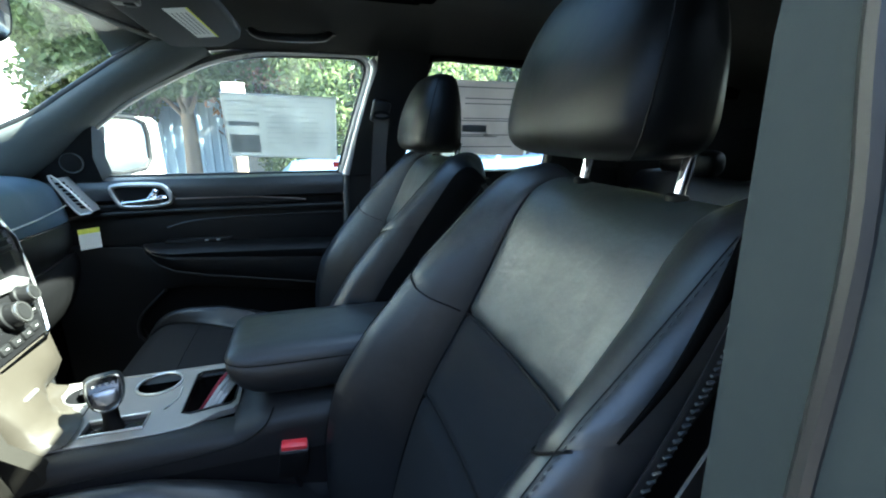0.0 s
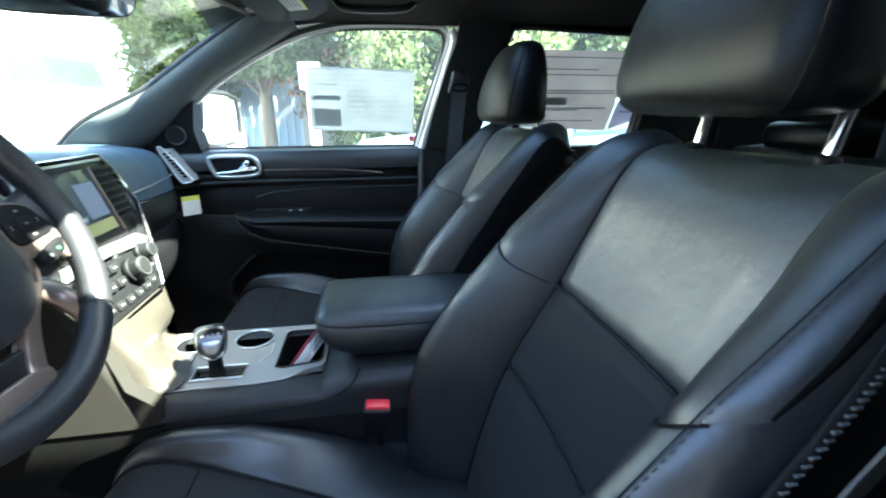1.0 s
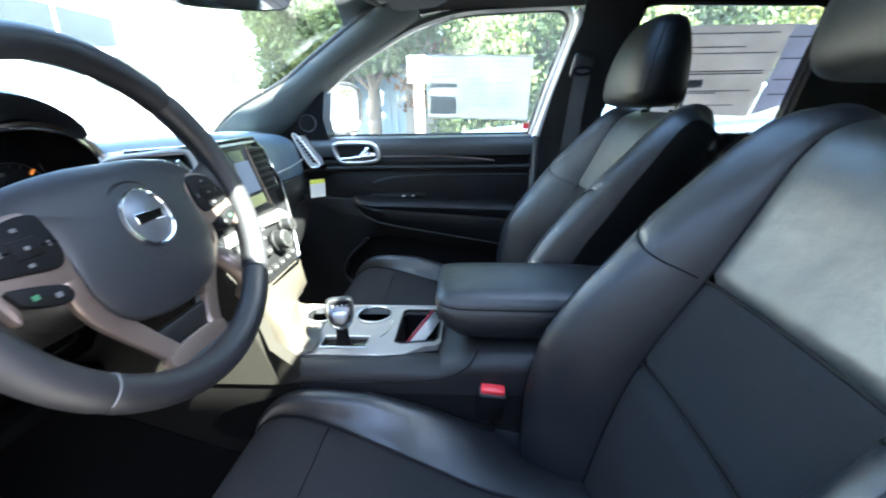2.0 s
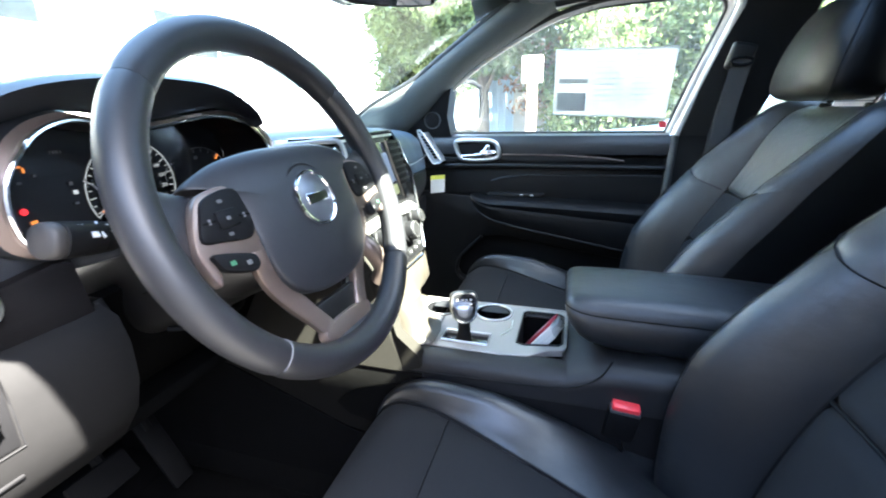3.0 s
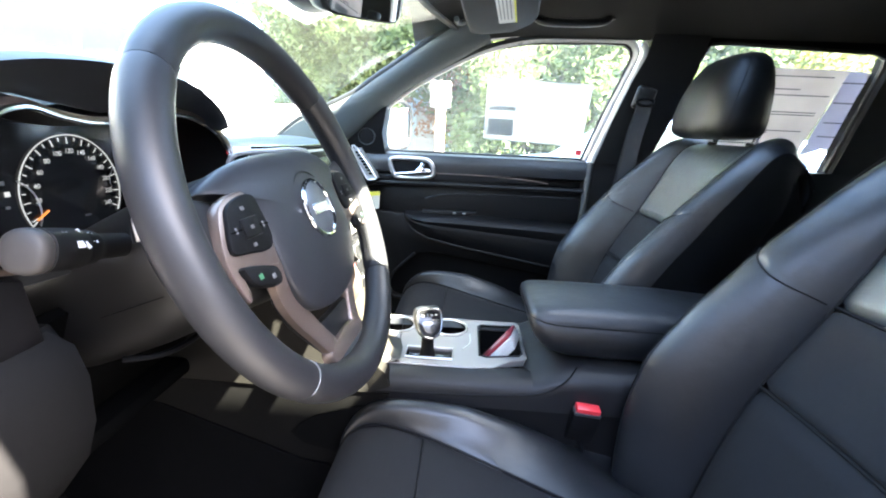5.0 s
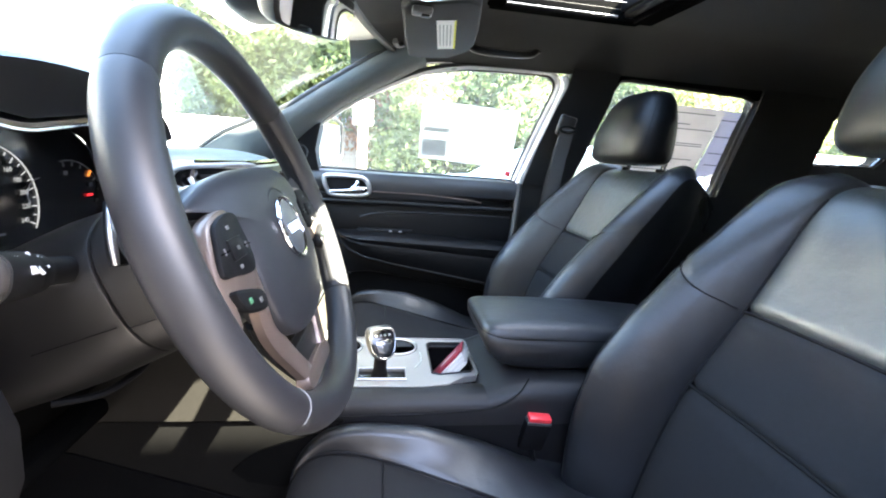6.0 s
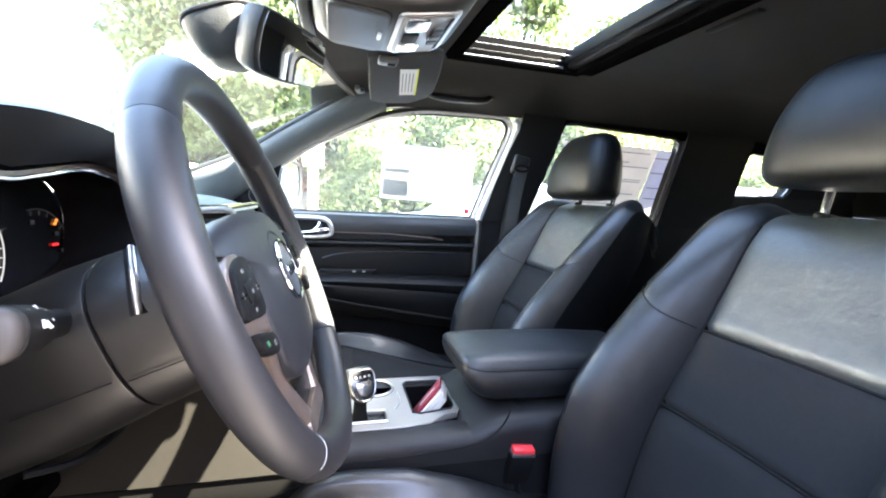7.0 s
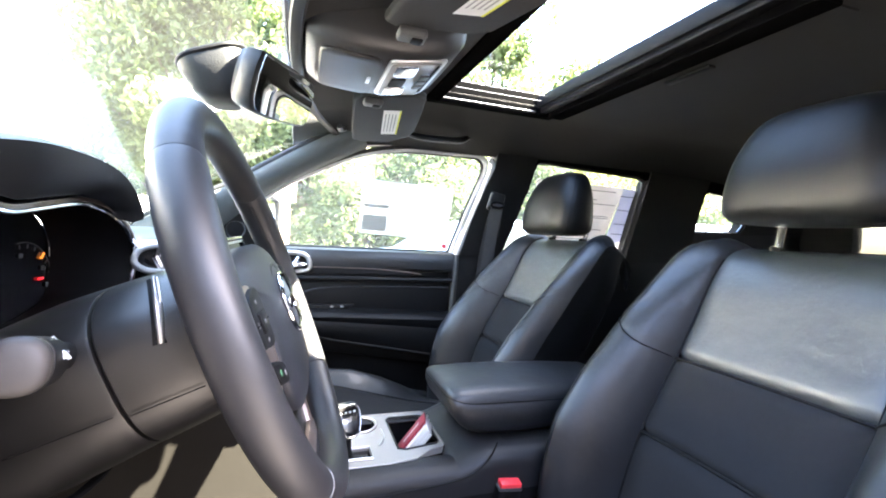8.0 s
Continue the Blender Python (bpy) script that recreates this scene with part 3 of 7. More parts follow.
# ---- passenger door ----
def passenger_door():
    d = thing("passenger_door", (-0.1, 0.78, 0.44), "closed black front door with a silver handle", "car door")
    part("inner_skin", prism([(-0.58, 0.44), (0.325, 0.44), (0.33, 0.8), (0.34, 1.12), (-0.55, 1.12)], "y", 0.748, 0.80, 0.006), DARK, d)
    part("rear_seal", prism([(0.300, 0.44), (0.300, 1.160), (0.385, 1.160), (0.372, 0.8), (0.372, 0.44)], "y", 0.806, 0.822, 0.004), PILLAR_PLASTIC, d, "grey seal strip along the rear edge")
    prof = [(0.815, 1.160), (0.78, 1.171), (0.745, 1.172), (0.725, 1.166), (0.714, 1.150), (0.711, 1.128), (0.716, 1.106), (0.738, 1.096), (0.80, 1.096)]
    part("upper_trim", rows_bm([[(x, y, z) for y, z in prof] for x in (-0.555, -0.4, -0.2, 0.0, 0.2, 0.343)], cap=True), DASH, d, "soft black window ledge")
    part("belt_seal", rbox(-0.5, 0.34, 0.772, 0.79, 1.164, 1.178, 0.004), RUBBER, d)
    part("accent_strip", prism([(-0.50, 1.092), (-0.34, 1.094), (-0.19, 1.104), (0.0, 1.103), (0.10, 1.098), (0.17, 1.092), (0.215, 1.086), (0.17, 1.078), (0.0, 1.074), (-0.34, 1.070), (-0.50, 1.066)], "y", 0.712, 0.75, 0.004), PIANO, d, "dark gloss strip that tapers to a point")
    part("accent_line", tube(curve([(-0.19, 0.7105, 1.105), (0.0, 0.7105, 1.104), (0.10, 0.7105, 1.099), (0.17, 0.7105, 1.093), (0.215, 0.712, 1.086)], 5), 0.0022, 8), CHAMPAGNE, d, "thin bronze line")
    part("ridge", tube(curve([(-0.50, 0.722, 1.045), (-0.38, 0.716, 1.063), (-0.2, 0.714, 1.067), (0.1, 0.714, 1.066), (0.338, 0.714, 1.066)], 6), 0.009, 10), PLASTIC, d)
    part("insert", prism([(-0.50, 0.97), (-0.48, 1.05), (-0.36, 1.064), (0.338, 1.064), (0.338, 0.935), (-0.3, 0.955)], "y", 0.728, 0.76, 0.004), DOOR_SKIN, d, "black leather insert")
    part("crease", tube(curve([(-0.22, 0.7275, 1.010), (-0.15, 0.727, 1.028), (0.0, 0.727, 1.035), (0.335, 0.727, 1.037)], 6), 0.003, 8), LEATHER, d)
    zt = [(-0.30, 0.954), (-0.1, 0.950), (0.34, 0.934)]
    zb = [(-0.30, 0.945), (-0.285, 0.925), (-0.255, 0.895), (-0.20, 0.872), (-0.1, 0.850), (0.1, 0.815), (0.25, 0.788), (0.34, 0.772)]
    rows = []
    for x in list(np.linspace(-0.30, -0.2, 10)) + list(np.linspace(-0.17, 0.338, 10)):
        a, b = lerp(zt, x), lerp(zb, x)
        k = min(1.0, max(0.0, (x + 0.30) / 0.09)) ** 0.5
        rows.append([(x, 0.745, a + 0.012), (x, 0.735 - 0.012 * k, a + 0.010), (x, 0.735 - 0.06 * k, a + 0.004), (x, 0.735 - 0.078 * k, a - 0.004), (x, 0.735 - 0.083 * k, a - 0.012),
                     (x, 0.735 - 0.079 * k, a + (b - a) * 0.22), (x, 0.735 - 0.070 * k, a + (b - a) * 0.30), (x, 0.735 - 0.074 * k, a + (b - a) * 0.40), (x, 0.735 - 0.066 * k, a + (b - a) * 0.75), (x, 0.735 - 0.052 * k, b), (x, 0.735 - 0.03 * k, b - 0.006), (x, 0.745, b - 0.006)])
    part("armrest", rows_bm(rows, cap=True), DOOR_SKIN, d, "padded black armrest")
    part("armrest_edge", tube([(x, 0.735 - 0.054 * min(1.0, max(0.0, (x + 0.30) / 0.09)) ** 0.5, lerp(zb, x) + 0.002) for x in np.linspace(-0.295, 0.338, 26)], 0.004, 8), PLASTIC, d)
    part("switch_plate", prism([(-0.235, 0.957), (-0.05, 0.957), (-0.03, 0.972), (-0.225, 0.972)], "y", 0.712, 0.735, 0.003), PLASTIC, d)
    for x in (-0.115, -0.08):
        part("window_switch", rbox(x, x + 0.012, 0.708, 0.72, 0.962, 0.968, 0.002), SATIN, d, "small silver window switch")
    part("lower_panel", prism([(-0.555, 0.45), (0.33, 0.45), (0.33, 0.622), (-0.10, 0.625), (-0.30, 0.625), (-0.335, 0.638), (-0.348, 0.668), (-0.335, 0.715), (-0.30, 0.765), (-0.25, 0.805), (-0.18, 0.812), (0.33, 0.735), (0.335, 0.79), (-0.2, 0.885), (-0.3, 0.955), (-0.50, 0.968), (-0.555, 0.95)], "y", 0.716, 0.75, 0.006), DOOR_SKIN, d, "black plastic lower panel with a map pocket")
    part("pocket_lip", tube(curve([(0.33, 0.712, 0.622), (-0.1, 0.712, 0.625), (-0.30, 0.712, 0.625), (-0.337, 0.712, 0.640), (-0.348, 0.713, 0.67), (-0.33, 0.714, 0.725), (-0.25, 0.715, 0.805)], 5), 0.006, 8), PLASTIC, d)
    # handle
    ring = curve([(-0.345, 0.706, 1.140), (-0.330, 0.706, 1.152), (-0.26, 0.706, 1.153), (-0.215, 0.706, 1.149), (-0.195, 0.706, 1.132), (-0.190, 0.706, 1.105), (-0.205, 0.706, 1.092), (-0.26, 0.706, 1.086), (-0.315, 0.706, 1.088), (-0.332, 0.706, 1.100)], 4, True)
    part("handle_cup", prism([(p.x, p.z) for p in ring], "y", 0.7085, 0.74), DARK, d)
    hb = part("handle_bezel", tube(ring, 0.0078, 10, True), SATIN, d, "satin silver handle surround")
    part("handle", join(tube(curve([(-0.322, 0.703, 1.098), (-0.28, 0.697, 1.102), (-0.245, 0.694, 1.106), (-0.22, 0.698, 1.110), (-0.205, 0.704, 1.108)], 4), [0.007] * 5 + [0.008] * 4 + [0.011] * 4 + [0.012] * 4, 10),
                        tube(curve([(-0.248, 0.694, 1.108), (-0.234, 0.696, 1.122), (-0.228, 0.702, 1.136)], 4), 0.009, 8)), CHROME, hb, "chrome pull lever")
    # glass, frame and seals
    edge = [(-0.475, 1.205), (-0.40, 1.287), (-0.34, 1.338), (-0.24, 1.405), (-0.109, 1.473), (-0.015, 1.511), (0.08, 1.533), (0.17, 1.542), (0.38, 1.547), (0.425, 1.540), (0.444, 1.515), (0.436, 1.47), (0.39, 1.33), (0.342, 1.168)]
    pts = curve([(x, wall_y(x, z) + 0.012, z) for x, z in edge], 4)
    part("window_frame", tube([p + Vector((0, 0.028, 0.004)) for p in pts], 0.011, 10), SILVER_PAINT, d, "pale painted frame round the glass")
    part("frame_seal", tube([p + Vector((0, 0.012, 0.010)) for p in pts[:34]], 0.007, 8), RUBBER, d)
    part("inner_seal", tube([p + Vector((0.014, -0.006, 0)) for p in pts[37:]], 0.0125, 10), SILVER_PAINT, d, "pale door edge beside the pillar")
    part("lower_edge", tube([pts[-1] + Vector((0.014, -0.006, 0.004)), Vector((0.352, 0.716, 1.10)), Vector((0.346, 0.718, 0.95)), Vector((0.343, 0.720, 0.80))], 0.0115, 10), PILLAR_PLASTIC, d, "grey door edge below the window")
    part("run_channel", tube([p + Vector((-0.014, 0.030, -0.006)) for p in pts], 0.006, 8), RUBBER, d)
    part("pane", slab([(-0.49, 1.15), (-0.49, 1.20), (-0.34, 1.345), (-0.109, 1.48), (0.08, 1.54), (0.40, 1.555), (0.452, 1.52), (0.35, 1.15)], glass_y, 0.004), GLASS, d, "clear wound-up glass")
    part("sail", slab([(-0.555, 1.165), (-0.365, 1.165), (-0.375, 1.235), (-0.355, 1.325), (-0.40, 1.30), (-0.47, 1.24)], lambda x, z: wall_y(x, z) - 0.002, 0.09), DARK, d, "black corner piece with a small speaker")
    c = (-0.428, 0.708, 1.222)
    part("tweeter", lathe([(0.0, 0.006), (0.020, 0.008), (0.026, 0.006), (0.029, 0.0), (0.029, -0.01)], c, (0.25, -1, 0), 20), DARK, d, "round speaker grille")
    part("tweeter_ring", tube([(c[0] + 0.028 * math.cos(a), c[1] - 0.004, c[2] + 0.028 * math.sin(a)) for a in np.linspace(0, 2 * math.pi, 25)[:-1]], 0.0025, 6, True), PILLAR_PLASTIC, d)
    return d


passenger_door()


def driver_door():
    """The driver's door, swung open, which keeps the light from ahead off the footwell."""
    d = thing("driver_door", (-0.60, -0.82, 0.44), "open black trimmed driver's door with a clear window", "car door")
    M = Matrix.Translation((-0.62, -0.83, 0)) @ pose(0, 0, 0, 0, 0, -38)
    part("outer_skin", moved(prism([(0.02, 0.44), (0.98, 0.44), (1.0, 0.8), (1.0, 1.15), (0.02, 1.15)], "y", -0.07, -0.02, 0.01), M), SILVER_PAINT, d, "silver painted outer skin")
    part("inner_trim", moved(prism([(0.03, 0.46), (0.96, 0.46), (0.98, 0.8), (0.98, 1.16), (0.03, 1.16)], "y", -0.02, 0.03, 0.012), M), PLASTIC, d, "black inner trim")
    part("armrest", moved(rbox(0.30, 0.95, 0.03, 0.10, 0.86, 0.94, 0.02, 3), M), LEATHER, d, "padded black armrest")
    part("window_frame", moved(tube(curve([(0.06, -0.02, 1.16), (0.30, -0.01, 1.36), (0.55, 0.02, 1.50), (0.90, 0.05, 1.55), (1.04, 0.05, 1.50), (0.99, -0.02, 1.16)], 5), 0.02, 8), M), RUBBER, d)
    return d


driver_door()


def door_mirror():
    m = thing("door_mirror", (-0.40, 0.90, 1.16), "white door mirror outside the passenger window", "door mirror")
    ring = [(1.115, 1.34), (1.125, 1.30), (1.12, 1.21), (1.09, 1.175), (0.99, 1.165), (0.925, 1.175), (0.905, 1.21), (0.905, 1.30), (0.93, 1.345), (0.99, 1.36), (1.07, 1.358)]
    rows = []
    for x, k in ((-0.365, 0.96), (-0.372, 1.0), (-0.40, 1.02), (-0.45, 0.95), (-0.49, 0.80), (-0.51, 0.5)):
        rows.append([(x, 1.015 + (y - 1.015) * k, 1.26 + (z - 1.26) * k) for y, z in ring])
    T = Matrix.Translation((-0.385, 0.935, 1.262)) @ pose(0, 0, 0, 0, 0, -24) @ Matrix.Diagonal((1, 1.08, 1.02, 1)) @ Matrix.Translation((0.385, -1.015, -1.26))
    part("housing", moved(rows_bm(rows, loop=True, cap=True), T), CAR_PAINT, m, sharp=50)
    part("bezel", moved(tube([(-0.362, 1.015 + (y - 1.015) * 0.94, 1.26 + (z - 1.26) * 0.94) for y, z in ring], 0.009, 8, True), T), DARK, m, "black edge round the mirror glass")
    gl = [(1.015 + (y - 1.015) * 0.92, 1.26 + (z - 1.26) * 0.92) for y, z in ring]
    b = prism(gl, "x", -0.368, -0.362)
    part("mirror_glass", moved(b, T), MIRROR_TINTED, m, "mirror glass")
    part("arm", tube([(-0.43, 0.80, 1.165), (-0.43, 0.86, 1.175), (-0.42, 0.92, 1.20)], 0.03, 12, flat=0.5, up=(0, 0, 1)), DARK, m)
    return m


door_mirror()


# ---- seats ----
def front_seat(cy, head_up, label):
    """A reclined front seat: cushion and backrest with bolsters, seams as gaps, headrest on two posts."""
    s = thing("front_seat", (0.1, cy, 0.42), label, "car seat", "front seats")
    spine = curve([(0.300, 0, 0.640), (0.330, 0, 0.780), (0.372, 0, 0.905), (0.443, 0, 1.036), (0.490, 0, 1.130), (0.529, 0, 1.215), (0.558, 0, 1.258), (0.600, 0, 1.276), (0.640, 0, 1.262), (0.660, 0, 1.215)], 10)
    bol = [(0.60, 0.07), (0.70, 0.095), (0.80, 0.115), (0.905, 0.128), (0.995, 0.120), (1.11, 0.085), (1.20, 0.040), (1.25, 0.016), (1.28, 0.0)]
    arc = [0.0]
    for a, b in zip(spine, spine[1:]):
        arc.append(arc[-1] + (b - a).length)
    total = arc[-1]

    def sp(u):
        d = max(0.0, min(1.0, u)) * total
        for i in range(len(arc) - 1):
            if d <= arc[i + 1]:
                t = (d - arc[i]) / (arc[i + 1] - arc[i])
                return spine[i].lerp(spine[i + 1], t)
        return spine[-1]

    def u_at(z):
        return next(arc[i] for i, p in enumerate(spine) if p.z >= z) / total

    us, ul = u_at(1.036), u_at(0.893)

    def dip_top(u, dy):
        """The middle of the seat's top lies lower than its shoulders."""
        a = max(0.0, min(1.0, (u - 0.68) / 0.20))
        b = 1 - max(0.0, min(1.0, (abs(dy) - 0.135) / 0.075))
        return 0.030 * a * a * (3 - 2 * a) * b * b * (3 - 2 * b)

    def soft(t, k=0.05):
        """How far a skin sinks towards the seam at its edges."""
        e = min(t, 1 - t)
        return 0.010 * max(0.0, 1 - e / k) ** 2

    def panel(u0, u1, nu, name, material, pinch):
        rows = []
        for i in range(nu + 1):
            t = i / nu
            p = sp(u0 + (u1 - u0) * t)
            row = []
            for w in np.linspace(-1, 1, 17):
                dip = soft((w + 1) / 2, 0.06) + (soft(t, pinch) if pinch else 0)
                row.append((p.x + dip + 0.012 * (1 - w * w) * 0.5, cy + 0.147 * w, p.z - dip_top(u0 + (u1 - u0) * t, 0.147 * w)))
            rows.append(row)
        return part(name, thick(rows_bm(rows), -0.03), material, s, sharp=60)

    panel(us, 1.0, 30, "upper_panel", LEATHER_PANEL, 0.04)
    panel(ul, us, 14, "middle_panel", SUEDE, 0.08)
    panel(0.0, ul, 16, "lower_panel", SUEDE, 0.05)

    def slim(u):
        """The backrest grows thinner towards its shoulders."""
        t = max(0.0, min(1.0, (u - 0.55) / 0.35))
        return 1 - 0.5 * t * t * (3 - 2 * t)

    def u_seam(dy):
        return us + (dy - 0.147) / 0.10 * 0.10

    prof = [(0.148, -0.012, 0), (0.152, -0.002, 0.03), (0.160, 0, 0.22), (0.175, 0, 0.55), (0.192, 0, 0.84), (0.212, 0, 1.0), (0.230, 0.002, 0.97), (0.244, 0.010, 0.80), (0.252, 0.028, 0.5), (0.256, 0.055, 0.2), (0.254, 0.095, 0.0), (0.245, 0.118, 0.0)]
    for side in (1, -1):
        for top in (0, 1):
            rows = []
            n = 26
            for i in range(n + 1):
                t = i / n
                row = []
                for dy, dx, k in prof:
                    e = u_seam(min(dy, 0.245))
                    u = e * t if not top else e + (0.985 - e) * t
                    p = sp(u)
                    b = lerp(bol, p.z) if u < 0.9 else 0
                    taper = 1 - 0.16 * max(0, (u - 0.72) / 0.28) ** 2
                    edge = 0.35 * soft(1 - t if not top else t, 0.03) if (t > 0.5) != bool(top) and k > 0.6 else 0
                    back = min(dx * slim(u), max(0.0, 0.655 - p.x)) if dx > 0 else -dx
                    row.append((p.x - b * k + back + edge, cy + side * dy * taper, p.z - dip_top(u, dy) - 0.030 * (dy / 0.25) ** 6 * max(0.0, (u - 0.6) / 0.4) - 0.085 * max(0.0, min(1.0, (p.x + back - 0.545) / 0.11)) ** 2 * max(0.0, min(1.0, (dy - 0.19) / 0.05)) * max(0.0, min(1.0, (u - 0.5) / 0.25))))
                rows.append(row)
            part("bolster_upper" if top else "bolster_lower", rows_bm([r[:9] for r in rows]), LEATHER, s, sharp=60)
            # same leather as the bolster; the flank's shade is put into a darker colour
            part("side_flank", rows_bm([r[8:] for r in rows]), LEATHER_HEAD, s, "side of the bolster with shade put in its leather colour", sharp=60)
        # seam cords: along the middle panels and across the bolster
        cord = []
        for u in np.linspace(0.02, 0.80, 40):
            p = sp(u)
            cord.append((p.x + 0.0085, cy + side * 0.1475, p.z - dip_top(u, 0.1475)))
        part("seam_cord", tube(cord, 0.0019, 6), DARK, s)
        cord = []
        for dy, k in ((0.150, 0.02), (0.160, 0.22), (0.175, 0.55), (0.192, 0.84), (0.212, 1.0), (0.230, 0.97), (0.244, 0.80)):
            p = sp(u_seam(dy))
            u = u_seam(dy)
            cord.append((p.x - lerp(bol, p.z) * k + (0.0012 if k > 0.6 else -0.0006), cy + side * dy, p.z - dip_top(u, dy) - 0.030 * (dy / 0.25) ** 6 * max(0.0, (u - 0.6) / 0.4)))
        part("seam_cord", tube(curve(cord[:-1], 3), 0.0013, 6), DARK, s)
        # decorative stitching down the bolster
        pts = []
        for u in np.linspace(0.05, 0.80, 40):
            p = sp(u)
            pts.append((p.x - lerp(bol, p.z) * 0.985 - 0.0012, cy + side * 0.222 * (1 - 0.16 * max(0, (u - 0.72) / 0.28) ** 2), p.z))
        part("seam_line", tube(pts, 0.0007, 6), DARK, s)
        if cy > 0 or side > 0:
            continue
        dash = [(Vector(pts[i]), Vector(pts[i + 1])) for i in range(len(pts) - 1)]
        part("seam_stitches", join(*[tube([p.lerp(q, f) + Vector((0.0003, 0.004 * side, 0)), p.lerp(q, f + 0.28) + Vector((0.0003, 0.004 * side, 0))], 0.0007, 5) for p, q in dash for f in (0.1, 0.6)]), PLASTIC, s)
    for uu in (us, ul):
        p = sp(uu)
        part("seam_cord", tube([(p.x + 0.0080 + 0.006 * (1 - w * w), cy + 0.146 * w, p.z) for w in np.linspace(-1, 1, 11)], 0.0028, 6), DARK, s)
    # back shell
    rows = []
    for u in np.linspace(0.0, 1.0, 14):
        p = sp(0.02 + 0.93 * u)
        hw = 0.247 * (1 - 0.16 * max(0, (0.02 + 0.93 * u - 0.72) / 0.28) ** 2)
        bx = 0.118 * slim(0.02 + 0.93 * u) * (1 - max(0.0, (u - 0.80) / 0.2))
        uu = 0.02 + 0.93 * u
        rows.append([(p.x + bx + 0.02 * math.cos(w * math.pi / 2) * min(1, (1 - u) * 4), cy + hw * w, p.z - 0.030 * max(0.0, min(1.0, (uu - 0.68) / 0.2)) - 0.055 * math.sin(math.pi * max(0.0, min(1.0, (uu - 0.72) / 0.28)))) for w in np.linspace(-1, 1, 9)])
    part("back_shell", thick(rows_bm(rows), 0.012), PLASTIC, s)
    # headrest: a front cushion, flat sides behind a corner seam, narrower towards the top
    hc = Vector((0.572, cy, 1.358 + head_up))
    form = [(-0.100, 0.060, 0.010, 0.055), (-0.096, 0.105, 0.034, 0.074), (-0.086, 0.124, 0.053, 0.081), (-0.066, 0.133, 0.064, 0.078), (-0.030, 0.134, 0.068, 0.069), (0.008, 0.131, 0.066, 0.059),
            (0.042, 0.122, 0.059, 0.049), (0.068, 0.111, 0.050, 0.040), (0.086, 0.096, 0.040, 0.032), (0.096, 0.074, 0.028, 0.023), (0.101, 0.040, 0.014, 0.012)]
    line = curve([(w, f, z) for z, w, f, b in form], 4)
    back = curve([(b, 0, z) for z, w, f, b in form], 4)
    rows, seams = [], {1: [], -1: []}
    for p, q in zip(line, back):
        w, f, z, b = p.x, p.y, p.z, q.x
        lean = -0.016 + 0.22 * z
        plan = [(-f, 0.0), (-f * 0.985, 0.30), (-f * 0.93, 0.58), (-f * 0.80, 0.80), (-f * 0.62, 0.915), (-f * 0.50, 0.945), (-f * 0.40, 0.985), (0.0, 1.0), (b * 0.50, 0.97), (b * 0.85, 0.86), (b * 0.97, 0.60), (b, 0.0)]
        ring = [(hc.x + lean + x, cy + w * y, hc.z + z) for x, y in plan] + [(hc.x + lean + x, cy - w * y, hc.z + z) for x, y in plan[-2:0:-1]]
        rows.append(ring)
        for side in (1, -1):
            seams[side].append((hc.x + lean - f * 0.50, cy + side * w * 0.950, hc.z + z))
    h = part("headrest", rows_bm(rows, loop=True, cap=True), LEATHER_HEAD, s, sharp=70)
    for side in (1, -1):
        part("piping", tube(seams[side][2:-3], 0.0013, 6), DARK, h, "fine seam round the cushion")
    part("piping", tube([(hc.x - 0.027 - 0.049 * (1 - 0.5 * abs(w) ** 3), cy + 0.121 * w, hc.z - 0.0885 + 0.002 * abs(w) ** 4) for w in np.linspace(-1, 1, 21)], 0.0014, 6), LEATHER, h, "fine seam under the cushion")
    for dy in (0.085, -0.085):
        part("post", tube([(0.593, cy + dy, 1.20), (0.615, cy + dy, 1.285 + head_up)], 0.0066, 12), CHROME, s, "chrome headrest post")
        part("post_collar", lathe([(0.011, -0.004), (0.0125, 0.002), (0.011, 0.005), (0.008, 0.006)], (0.600, cy + dy, 1.246), (0.2, 0, 1), 16), DARK, s)
    # cushion
    cush = curve([(0.34, 0, 0.700), (0.20, 0, 0.705), (0.05, 0, 0.722), (-0.10, 0, 0.745), (-0.19, 0, 0.755), (-0.245, 0, 0.735), (-0.272, 0, 0.690), (-0.275, 0, 0.600), (-0.265, 0, 0.540)], 6)
    cb = [(-0.30, 0.0), (-0.262, 0.012), (-0.216, 0.026), (-0.128, 0.040), (-0.05, 0.046), (0.043, 0.032), (0.115, 0.010), (0.187, -0.022), (0.25, -0.055), (0.34, -0.08)]
    inner = [(-0.30, 0.196), (-0.22, 0.196), (-0.15, 0.186), (-0.104, 0.176), (0.031, 0.132), (0.138, 0.092), (0.34, 0.050)]

    def half(p):
        return lerp(inner, p.x) if p.z > 0.70 or p.x > 0 else 0.186
    for name, line in (("cushion_panel", cush[:20]), ("cushion_nose", cush[19:])):
        part(name, thick(rows_bm([[(p.x, cy + half(p) * w, p.z + 0.004 * (1 - w * w) - 0.005 * abs(w) ** 10) for w in np.linspace(-1, 1, 17)] for p in line]), -0.03), SUEDE, s, sharp=60)
    part("cushion_seam", tube([(cush[19].x, cy + half(cush[19]) * w, cush[19].z + 0.0035 * (1 - w * w)) for w in np.linspace(-0.97, 0.97, 9)], 0.0018, 6), DARK, s)
